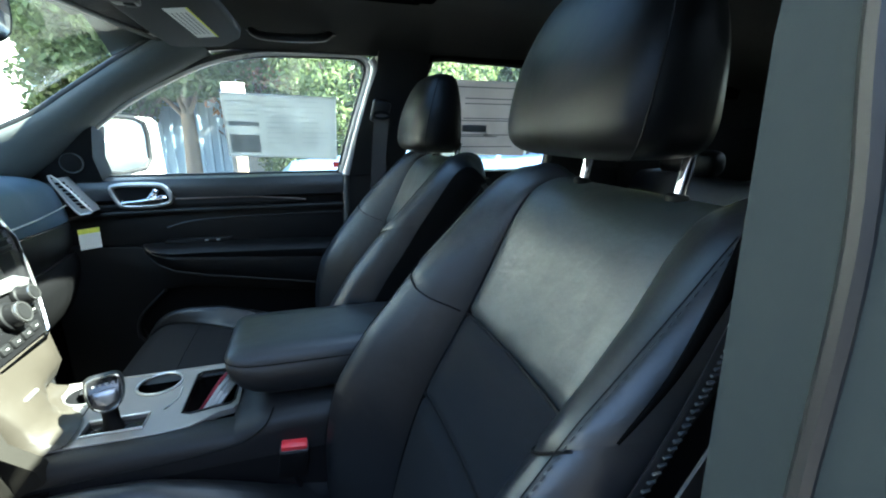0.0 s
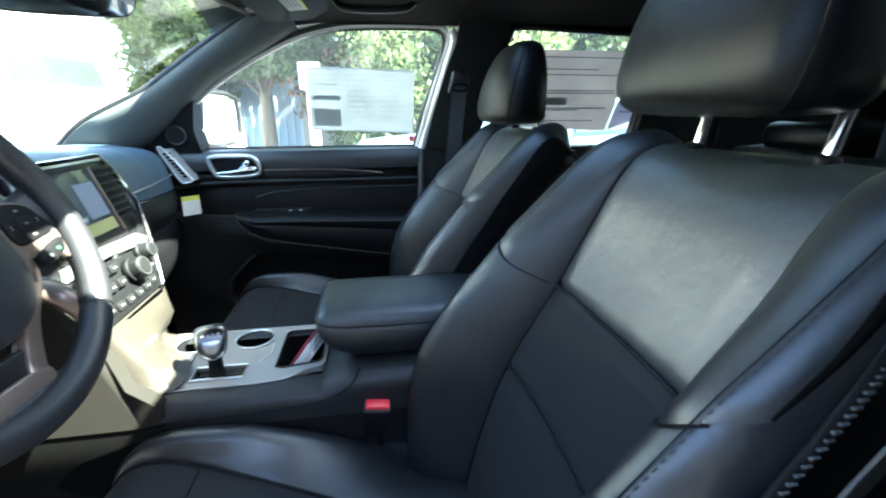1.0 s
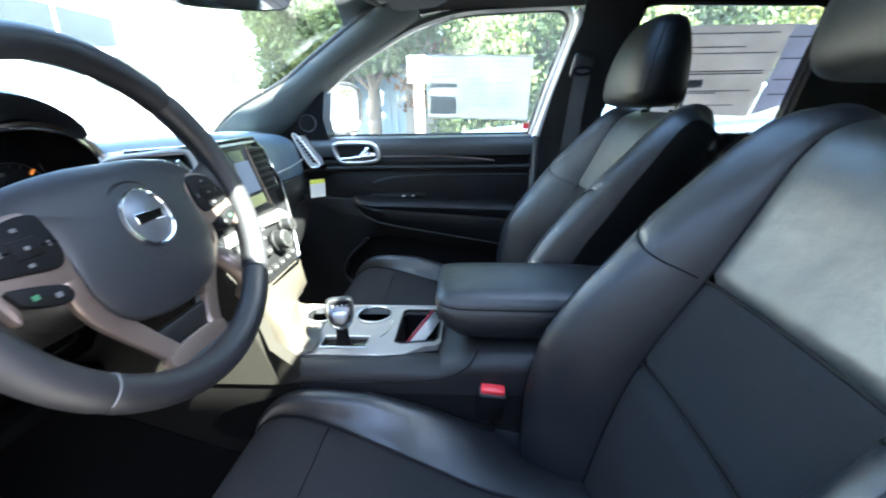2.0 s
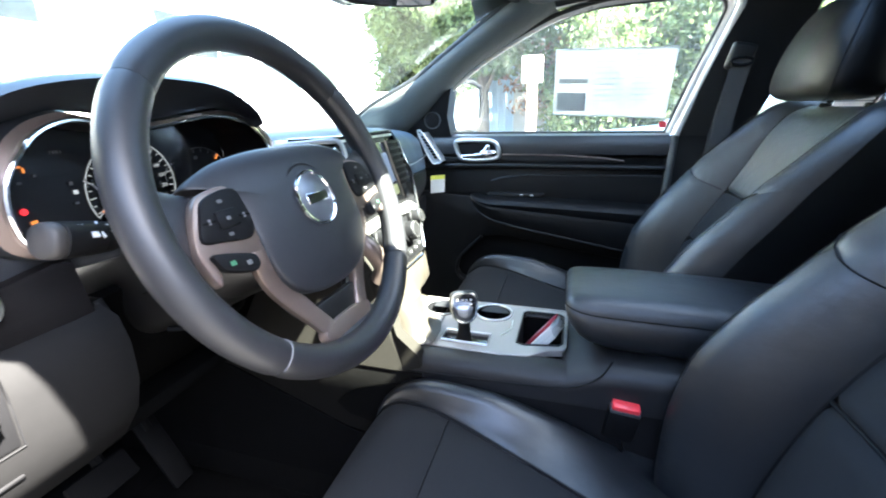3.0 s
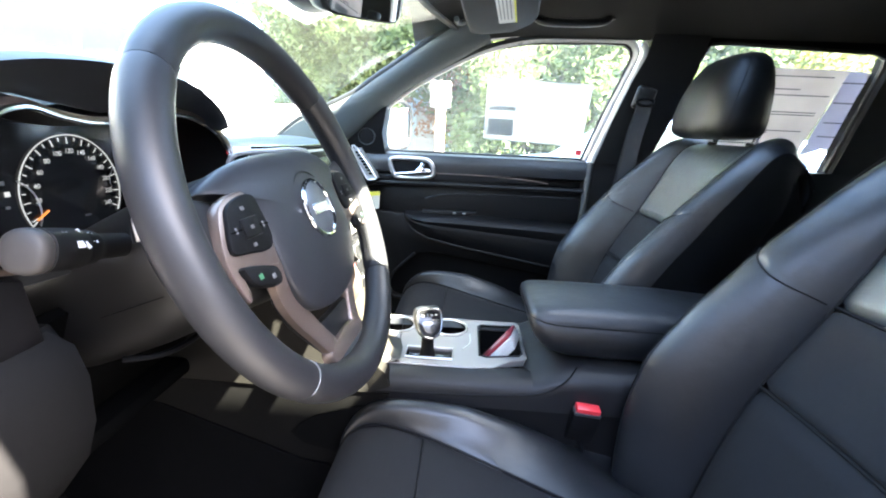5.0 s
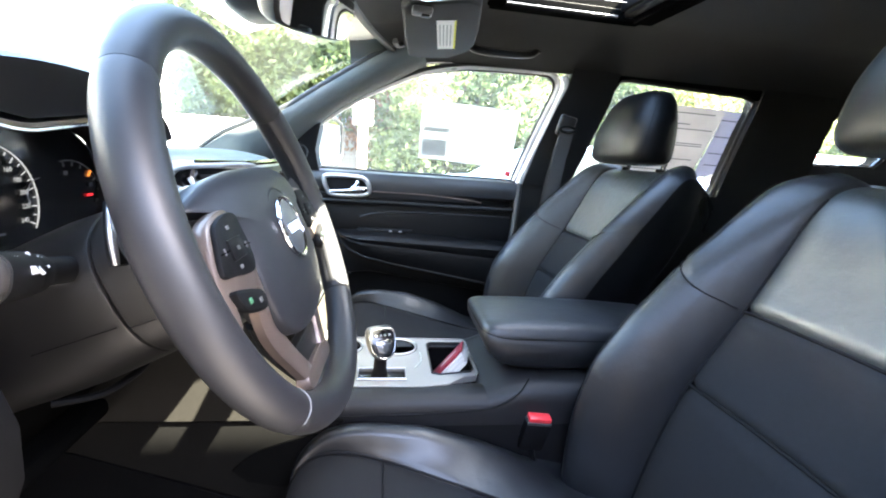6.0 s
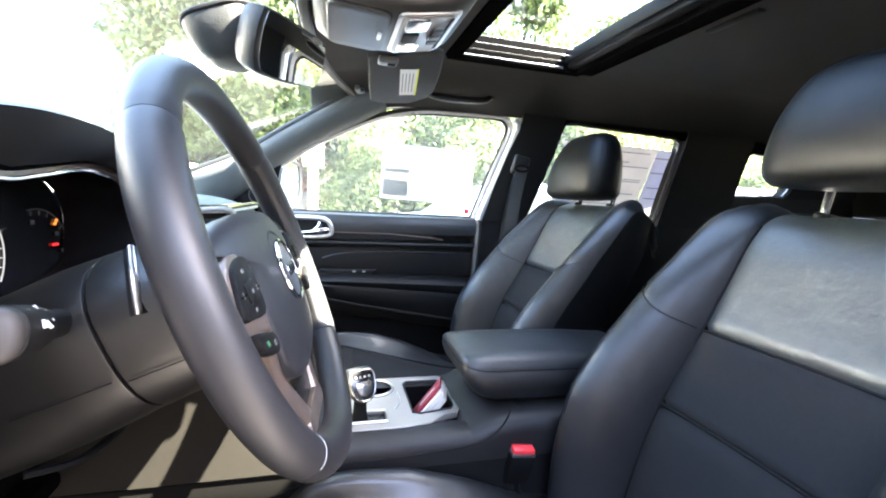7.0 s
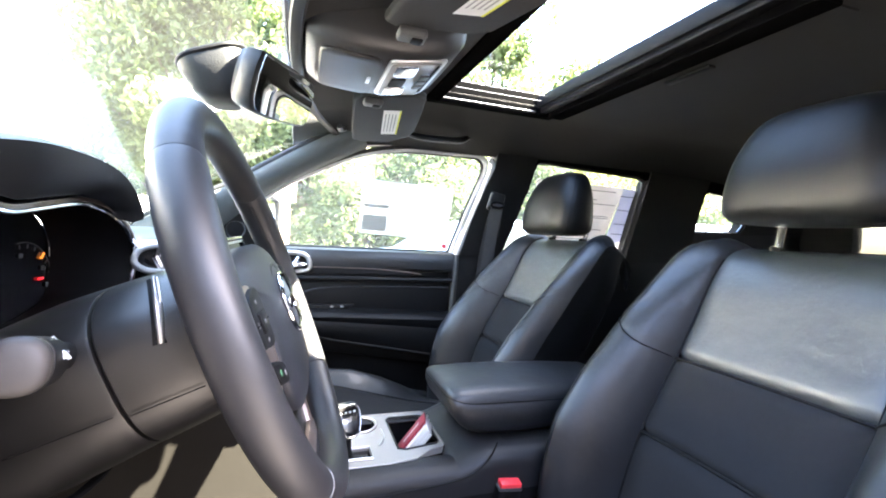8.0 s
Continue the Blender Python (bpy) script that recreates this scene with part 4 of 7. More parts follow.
    for side in (1, -1):
        rows, welt = [], []
        for p in cush:
            b, i = (lerp(cb, p.x) if p.z > 0.66 else 0.006), half(p)
            cut = [(i, -0.010, 0), (i + 0.002, -0.002, 0.02)]
            for k in (0.3, 0.6, 0.85):
                y = i + (0.200 - i) * k
                cut.append((y, 0.0, 0.95 * k ** 1.7))
            cut += [(0.203, 0, 0.95), (0.217, 0, 1.0), (0.234, -0.003, 0.86), (0.247, -0.012, 0.3)]
            row = [(p.x, cy + side * y, p.z + dz + k * b) for y, dz, k in cut]
            row += [(p.x + 0.002, cy + side * 0.252, p.z - 0.045), (p.x + 0.01, cy + side * 0.246, max(0.52, p.z - 0.12))]
            rows.append(row)
            welt.append((p.x, cy + side * (i + 0.001), p.z - 0.001))
        part("cushion_bolster", rows_bm(rows), LEATHER, s, sharp=60)
        part("seam_cord", tube(welt[1:], 0.0020, 6), DARK, s)
    part("side_cover", rbox(-0.22, 0.36, cy - 0.252, cy - 0.232, 0.50, 0.60, 0.01), PLASTIC, s)
    part("side_cover", rbox(-0.22, 0.36, cy + 0.232, cy + 0.252, 0.50, 0.60, 0.01), PLASTIC, s)
    part("seat_frame", rbox(-0.20, 0.34, cy - 0.22, cy + 0.22, 0.47, 0.56, 0.01), DARK, s)
    for dy in (-0.19, 0.19):
        part("slide_rail", rbox(-0.26, 0.36, cy + dy - 0.02, cy + dy + 0.02, 0.42, 0.475, 0.004), DARK, s)
    if cy < 0:
        # black tube that paints the shadow between bolster and flank
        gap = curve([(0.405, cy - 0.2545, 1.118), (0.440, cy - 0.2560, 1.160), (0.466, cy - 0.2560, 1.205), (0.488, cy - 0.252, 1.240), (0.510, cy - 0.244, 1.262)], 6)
        part("flank_shadow", tube(gap, [0.0015 + 0.0105 * i / (len(gap) - 1) for i in range(len(gap))], 10, flat=0.45, up=(0, 1, 0)), BLACK_CLOTH_SHADE, s, "black tube standing in for the shadow behind the bolster's shoulder")
        # laced seam of the side airbag on the outer flank
        pts = curve([(0.36, cy - 0.2575, 0.93), (0.40, cy - 0.258, 1.03), (0.455, cy - 0.257, 1.125), (0.49, cy - 0.254, 1.19)], 16)
        part("flank_strip", tube(pts, 0.007, 8, flat=0.4, up=(0, 1, 0)), PLASTIC, s)
        part("stitches", join(*[rbox(p.x - 0.0035, p.x + 0.0035, p.y - 0.0045, p.y - 0.001, p.z - 0.0012, p.z + 0.0012, 0.0006, 1) for p in pts]), PILLAR_PLASTIC, s, "row of pale stitches")
    return s


front_seat(-0.386, 0.028, "black leather driver's seat with suede middle and raised headrest")
front_seat(0.352, 0.0, "black leather passenger seat with suede middle beside the console")


def rear_bench():
    r = thing("rear_bench", (1.3, 0, 0.42), "black leather rear bench in the shade", "car seat")
    prof = curve([(1.02, 0, 0.64), (1.05, 0, 0.70), (1.25, 0, 0.69), (1.36, 0, 0.72), (1.42, 0, 0.90), (1.50, 0, 1.12), (1.54, 0, 1.17), (1.60, 0, 1.16), (1.62, 0, 1.08)], 5)
    part("bench", thick(rows_bm([[(p.x + 0.02 * math.cos(6 * w), 0.66 * w, p.z + 0.012 * math.cos(9 * w)) for w in np.linspace(-1, 1, 25)] for p in prof]), -0.05), LEATHER, r)
    part("bench_base", rbox(1.03, 1.5, -0.64, 0.64, 0.42, 0.66, 0.02), PLASTIC, r)
    for y in (-0.40, 0.0, 0.40):
        part("rear_headrest", rbox(1.50, 1.59, y - 0.12, y + 0.12, 1.165, 1.255, 0.035, 4), LEATHER_HEAD, r)
        for d in (-0.06, 0.06):
            part("rear_post", tube([(1.56, y + d, 1.13), (1.555, y + d, 1.18)], 0.006, 8), CHROME, r)
    return r


rear_bench()


# ---- seat belts and buckles ----
def buckle(x, y, z, name_label):
    b = thing("belt_buckle", (x, y, z - 0.20), name_label, "belt buckle", "belt buckles")
    m = Matrix.Translation((x, y, z)) @ pose(0, 0, 0, 12, 6, 0) @ Matrix.Diagonal((0.92, 0.85, 0.85, 1))
    part("body", moved(rbox(-0.027, 0.027, -0.014, 0.014, -0.075, 0.0, 0.006), m), DARK, b)
    part("collar", moved(rbox(-0.026, 0.026, -0.013, 0.013, -0.002, 0.006, 0.003), m), PILLAR_PLASTIC, b)
    part("release_button", moved(rbox(-0.0235, 0.0235, -0.011, 0.011, 0.004, 0.016, 0.003), m), RED, b, "bright red release button")
    part("stalk", tube([m @ Vector((0, 0, -0.07)), (x + 0.03, y, z - 0.20)], 0.012, 8, flat=0.4), DARK, b)
    return b


buckle(0.166, -0.148, 0.776, "black belt buckle with a bright red button beside the driver's seat")


def seat_belt():
    b = thing("seat_belt", (0.46, 0.66, 0.62), "black seat belt hanging on the passenger's pillar", "seat belt")
    c = Vector((0.468, 0.628, 1.375))
    part("anchor_cover", moved(rbox(-0.030, 0.030, -0.012, 0.012, -0.035, 0.035, 0.010, 3), Matrix.Translation(c) @ pose(0, 0, 0, 8, 12, 0)), PLASTIC, b)
    part("guide_loop", tube([c + Vector((0.026 * math.cos(a), -0.016, 0.010 * math.sin(a) - 0.012)) for a in np.linspace(0, 2 * math.pi, 17)[:-1]], 0.005, 8, True), DARK, b)
    rows = [[(x + dx, y, z) for dx in (-0.024, -0.012, 0, 0.012, 0.024)] for x, y, z in ((0.470, 0.612, 1.372), (0.462, 0.640, 1.25), (0.452, 0.660, 1.05), (0.45, 0.66, 0.80), (0.45, 0.665, 0.62))]
    part("webbing", thick(rows_bm(rows), 0.002), WEBBING, b)
    rows = [[(x + dx, y, z) for dx in (-0.022, 0, 0.022)] for x, y, z in ((0.472, 0.618, 1.370), (0.47, 0.660, 1.30), (0.46, 0.690, 1.17), (0.45, 0.70, 1.0))]
    part("webbing_back", thick(rows_bm(rows), 0.002), WEBBING, b)
    return b


seat_belt()


def driver_belt():
    b = thing("seat_belt", (0.43, -0.655, 0.7), "black seat belt lying against the driver's seat flank", "seat belt")
    pts = curve([(0.33, -0.652, 0.80), (0.37, -0.660, 0.93), (0.43, -0.668, 1.08), (0.49, -0.672, 1.20), (0.54, -0.662, 1.33)], 6)
    part("webbing", thick(rows_bm([[p + Vector((-0.020, -0.008, 0.010)), p + Vector((-0.005, -0.002, 0.002)), p + Vector((0.020, 0.006, -0.010))] for p in pts]), 0.002), WEBBING, b)
    part("anchor", lathe([(0.0, 0.012), (0.02, 0.010), (0.026, 0.0), (0.026, -0.01)], (0.54, -0.668, 1.34), (0, 1, 0.2), 16), PLASTIC, b)
    return b


driver_belt()


# ---- steering wheel and column ----
WT = radians(21.8)
WC = Vector((-0.2522, -0.3628, 1.1617))
WM = Matrix.Translation(WC) @ pose(0, 0, 0, 0, 0, -2.7) @ Matrix(((0, -math.sin(WT), math.cos(WT), 0), (1, 0, 0, 0), (0, math.cos(WT), math.sin(WT), 0), (0, 0, 0, 1)))


def wheel():
    """Steering wheel in its own plane: x to the passenger, y up, z to the driver."""
    w = thing("steering_wheel", WM @ Vector((0, 0, -0.09)), "black leather steering wheel with bronze spokes", "steering wheel")
    R, r0 = 0.1929, 0.0182

    def thick_at(a):
        """The rim swells a little at the thumb rests and at the foot."""
        d = math.degrees(a) % 360
        grip = max(math.exp(-((d - c) / 16) ** 2) for c in (33, 147))
        foot = math.exp(-((d - 270) / 34) ** 2)
        return r0 * (1 + 0.05 * grip + 0.05 * foot)

    def rim(a0, a1, n):
        rows = []
        for a in np.linspace(a0, a1, n):
            end = min((a - a0), (a1 - a)) * R
            rr = thick_at(a) * (1 - 0.05 * max(0, 1 - end / 0.003))
            o = Vector((math.cos(a), math.sin(a), 0))
            rows.append([o * (R + rr * math.cos(t) * 0.99) + Vector((0, 0, 1)) * rr * 1.02 * math.sin(t) for t in np.linspace(0, 2 * math.pi, 23)[:-1]])
        return moved(rows_bm(rows, loop=True, cap=True), WM)
    cuts = [radians(c) for c in (138, 42, -41, -133, -222)]
    g = 0.0018
    for a0, a1, n in ((cuts[1] + g, cuts[0] - g, 40), (cuts[2] + g, cuts[1] - g, 34), (cuts[3] + g, cuts[2] - g, 46), (cuts[4] + g, cuts[3] - g, 36)):
        part("rim_cover", rim(a0, a1, n), RIM_LEATHER, w, sharp=60)
    part("rim_core", moved(tube([(R * math.cos(a), R * math.sin(a), 0) for a in np.linspace(0, 2 * math.pi, 73)[:-1]], 0.0150, 12, True), WM), DARK, w)
    for a in cuts[2:4]:
        o = Vector((math.cos(a), math.sin(a), 0))
        sec = [o * (R + 0.0180 * math.cos(t)) + Vector((0, 0, 0.0184 * math.sin(t))) for t in np.linspace(radians(35), radians(200), 22)]
        part("seam_thread", moved(tube(sec, 0.0006, 5), WM), THREAD if a == cuts[3] else PLASTIC, w, "pale seam thread on the rim" if a == cuts[3] else "")
    for a0, a1 in ((40, -39), (140, 225)):
        pts = []
        for i, d in enumerate(np.linspace(a0, a1, 110)):
            rr = R - thick_at(radians(d)) - 0.0002
            pts.append((rr * math.cos(radians(d)), rr * math.sin(radians(d)), 0.0022 * (-1) ** i))
        part("rim_stitching", moved(tube(pts, 0.0008, 5), WM), PLASTIC, w, "zigzag stitching inside the rim")
    # airbag cover: wide shoulders over the spokes, a waist, and a rounded foot
    edge = [(0, 0.0630, 0.000), (0.048, 0.0625, -0.001), (0.092, 0.0570, -0.003), (0.120, 0.048, -0.006), (0.137, 0.038, -0.009), (0.124, 0.0335, -0.006), (0.107, 0.027, 0.000), (0.096, 0.010, 0.004), (0.094, -0.014, 0.006), (0.0935, -0.037, 0.007),
            (0.090, -0.060, 0.005), (0.079, -0.083, 0.003), (0.058, -0.102, 0.001), (0.028, -0.1105, 0.000)]
    ring = edge + [(0, -0.1125, 0.000)] + [(-x, y, z) for x, y, z in edge[:0:-1]]
    out = curve(ring, 5, True)
    rows = []
    for k, f in ((0.955, -1.0), (0.992, -0.45), (1.0, -0.12), (0.994, 0.0), (0.975, 0.12), (0.93, 0.30), (0.86, 0.50), (0.76, 0.70), (0.64, 0.84), (0.50, 0.93), (0.34, 0.98), (0.18, 1.0), (0.02, 1.0)):
        e = max(0.0, min(1.0, (0.97 - k) / 0.42))
        e = e * e * (3 - 2 * e)
        row = []
        for p in out:
            ang = math.atan2((p.y + 0.018) / 0.085, p.x / 0.100)
            q = Vector((0.100 * math.cos(ang), -0.018 + 0.088 * math.sin(ang), 0.002))
            p = p.lerp(q, e)
            row.append(Vector((p.x * k, -0.014 + (p.y + 0.014) * k, p.z + 0.030 * f if f < 0 else p.z + (0.0175 - p.z) * f)))
        rows.append(row)
    part("airbag_cover", moved(rows_bm(rows, loop=True, cap=True), WM), HUB, w, "soft grey-black airbag cover", sharp=60)
    by = -0.0075
    part("badge_recess", moved(tube([(0.042 * math.cos(a), by + 0.043 * math.sin(a), 0.0150 - 0.0015 * abs(math.cos(a))) for a in np.linspace(0, 2 * math.pi, 41)[:-1]], 0.0022, 8, True), WM), PLASTIC, w)
    b = part("badge", moved(lathe([(0.029, 0.012), (0.031, 0.0185), (0.029, 0.0200), (0.0, 0.0205)], (0, by, 0), (0, 0, 1), 40), WM), BADGE, w, "round silver badge")
    part("badge_ring", moved(tube([(0.0315 * math.cos(a), by + 0.0315 * math.sin(a), 0.0195) for a in np.linspace(0, 2 * math.pi, 41)[:-1]], 0.0024, 8, True), WM), CHROME, b, "chrome rim of the badge")
    part("emblem", moved(rbox(-0.019, 0.019, by - 0.006, by + 0.006, 0.0195, 0.0228, 0.0010, 1), WM), CHROME, b, "plain raised chrome emblem")
    for s in (1, -1):
        mir = Matrix.Translation((0, -0.0025, 0)) @ Matrix.Diagonal((s * 0.955, 1, 1, 1))

        def put(bm):
            bmesh.ops.transform(bm, matrix=mir, verts=bm.verts[:])
            bmesh.ops.recalc_face_normals(bm, faces=bm.faces)
            return moved(bm, WM)

        def plate(pts, z0, z1, r, n=4):
            return put(prism([(q.x, q.y) for q in curve([(a, c, 0) for a, c in pts], n, True)], "z", z0, z1, r))
        # leather arm between the rim and the button surround, curved down to the rim
        rows = []
        for x, yt, yb, z in ((0.188, 0.050, -0.046, -0.002), (0.176, 0.047, -0.042, -0.002), (0.164, 0.042, -0.034, -0.004), (0.150, 0.037, -0.026, -0.006), (0.130, 0.033, -0.020, -0.008), (0.090, 0.030, -0.02, -0.010)):
            ym, h = (yt + yb) / 2, (yt - yb) / 2
            rows.append([(x, ym + h * math.cos(t), z - 0.007 + 0.009 * math.sin(t)) for t in np.linspace(0, 2 * math.pi, 17)[:-1]])
        part("spoke", put(rows_bm(rows, loop=True, cap=True)), RIM_LEATHER, w, sharp=60)
        # bronze surround: a band round the upper buttons with a tail, and a bar below them
        bez = part("spoke_bezel", plate([(0.100, 0.031), (0.122, 0.0335), (0.147, 0.0275), (0.160, 0.012), (0.1695, -0.010), (0.1715, -0.026), (0.166, -0.050), (0.1615, -0.053), (0.158, -0.046), (0.155, -0.036), (0.128, -0.038), (0.112, -0.036), (0.100, -0.036), (0.095, -0.010), (0.096, 0.012)], -0.006, 0.0065, 0.003), CHAMPAGNE, w, "bronze satin button surround")
        part("button_pad", plate([(0.104, 0.0275), (0.122, 0.0295), (0.145, 0.0235), (0.155, 0.010), (0.1635, -0.012), (0.140, -0.0175), (0.112, -0.0215), (0.1015, -0.014), (0.099, 0.000), (0.1005, 0.014)], 0.004, 0.0105, 0.002), DARK, bez, "black button pad")
        part("button_centre", put(rbox(0.116, 0.141, -0.0065, 0.0105, 0.010, 0.0125, 0.002)), DARK, bez)
        part("button_split", put(tube([(0.100, 0.0005, 0.0106), (0.115, 0.0015, 0.0106)], 0.0006, 5)), BLACK_CLOTH_SHADE, bez)
        part("button_split", put(tube([(0.142, 0.0025, 0.0106), (0.157, 0.0025, 0.0106)], 0.0006, 5)), BLACK_CLOTH_SHADE, bez)
        for x, y, a, c in ((0.1285, 0.0190, 0.0028, 0.0016), (0.132, -0.0125, 0.0028, 0.0016), (0.1075, 0.001, 0.0014, 0.0026), (0.149, 0.003, 0.0014, 0.0026), (0.1285, 0.002, 0.0024, 0.0016)):
            part("button_mark", put(rbox(x - a, x + a, y - c, y + c, 0.0095, 0.0131 if abs(x - 0.1285) < 0.001 and y < 0.01 else 0.0110, 0.0003, 1)), MARK, bez)
        part("lower_button", plate([(0.1605, -0.0245), (0.161, -0.034), (0.154, -0.0435), (0.126, -0.0525), (0.1165, -0.0495), (0.115, -0.0420), (0.122, -0.0345)], 0.003, 0.0125, 0.003, 3), DARK, bez, "black rocker button")
        part("button_mark", put(rbox(0.1260, 0.1320, -0.0450, -0.0405, 0.0121, 0.0129, 0.0003, 1)), MARK, bez)
        part("button_mark", put(rbox(0.1440, 0.1500, -0.0400, -0.0355, 0.0121, 0.0129, 0.0003, 1)), GREEN_LAMP, bez)
        # lower leg of the bronze V: a flat band with a thick outer edge
        rows = []
        for xi, xo, y, z in ((0.0955, 0.113, -0.024, 0.0050), (0.0945, 0.1135, -0.040, 0.0048), (0.0915, 0.1125, -0.058, 0.001), (0.077, 0.1010, -0.080, -0.005), (0.0560, 0.0835, -0.103, -0.0095), (0.0400, 0.0655, -0.128, -0.0100), (0.0300, 0.0520, -0.150, -0.0090), (0.022, 0.044, -0.168, -0.0085)):
            t = 0.012
            tip = 0.0 if y > -0.15 else 0.006
            rows.append([(xi, y + tip, z - t), (xi, y + tip, z - 0.002), (xi + 0.002, y + tip, z), (xo - 0.003, y - 0.002, z), (xo, y - 0.003, z - 0.003), (xo - 0.002, y - 0.003, z - t)])
        rows = [curve(c, 4) for c in zip(*rows)]
        rows = [list(c) for c in zip(*rows)]
        part("lower_spoke", put(rows_bm(rows, loop=True, cap=True)), CHAMPAGNE, w, "bronze lower spoke", sharp=50)
        part("lower_spoke_back", put(tube(curve([(0.080, -0.070, -0.022), (0.066, -0.100, -0.026), (0.046, -0.128, -0.026), (0.030, -0.150, -0.024)], 5), 0.013, 10, flat=0.6, up=(0, 0, 1))), PLASTIC, w)
        # gear paddle behind the rim, with its silver tip, and the switch on the back of the spoke
        pad = curve([(0.1855, 0.020, -0.040), (0.1845, 0.033, -0.0365), (0.1790, 0.047, -0.0345), (0.1690, 0.061, -0.0345)], 6)
        lean = [0.004 + 0.014 * max(0.0, 1 - 2.2 * i / (len(pad) - 1)) for i in range(len(pad))]
        pb = part("shift_paddle", put(rows_bm([[p + Vector((0.001, 0, -0.002)), p + Vector((-k * 0.5, -0.001, -0.003)), p + Vector((-k, -0.003, -0.003)), p + Vector((-k, -0.003, -0.006)), p + Vector((0.0005, 0, -0.005))] for p, k in zip(pad, lean)], loop=True, cap=True)), DARK, w, "black gear paddle")
        part("paddle_tip", put(tube(pad, [0.0024 + 0.0008 * math.sin(math.pi * i / (len(pad) - 1)) for i in range(len(pad))], 10, flat=0.8, up=(0, 0, 1))), SATIN, pb, "silver tip of the paddle")
        sw = part("back_switch", put(rows_bm([[(0.132 + dx + a * math.cos(t), -0.008 + 1.7 * a * math.sin(t), z) for t in np.linspace(0, 2 * math.pi, 19)[:-1]] for dx, a, z in ((0, 0.018, -0.012), (0.003, 0.0185, -0.026), (0.003, 0.0165, -0.034), (0.003, 0.010, -0.037))], loop=True, cap=True)), GLOSS, w, "gloss black switch behind the spoke")
        part("switch_mark", put(rbox(0.146, 0.151, -0.020, -0.004, -0.034, -0.026, 0.002)), SATIN_DARK, sw)
    bar = [(-0.049, -0.156), (-0.028, -0.1505), (0, -0.149), (0.028, -0.1505), (0.049, -0.156), (0.044, -0.172), (0.0, -0.177), (-0.044, -0.172)]
    part("lower_bridge", moved(prism([(q.x, q.y) for q in curve([(a, c, 0) for a, c in bar], 4, True)], "z", -0.024, -0.0084, 0.003), WM), CHAMPAGNE, w, "bronze bridge between the lower spokes")
    part("lower_insert", moved(prism([(-0.052, -0.124), (0.052, -0.124), (0.034, -0.153), (-0.034, -0.153)], "z", -0.028, -0.0135, 0.004), WM), PLASTIC, w, "grey-black insert in the lower spokes")
    part("rim_foot", moved(rows_bm([[(x, -0.178 - 0.012 * math.cos(t) * 0.9, -0.016 + 0.010 * math.sin(t)) for t in np.linspace(0, 2 * math.pi, 15)[:-1]] for x in (-0.060, -0.045, 0, 0.045, 0.060)], loop=True, cap=True), WM), RIM_LEATHER, w, sharp=60)
    part("hub", moved(lathe([(0.075, -0.026), (0.072, -0.045), (0.060, -0.075)], (0, -0.01, 0), (0, 0, 1), 28), WM), DARK, w)
    return w


wheel()


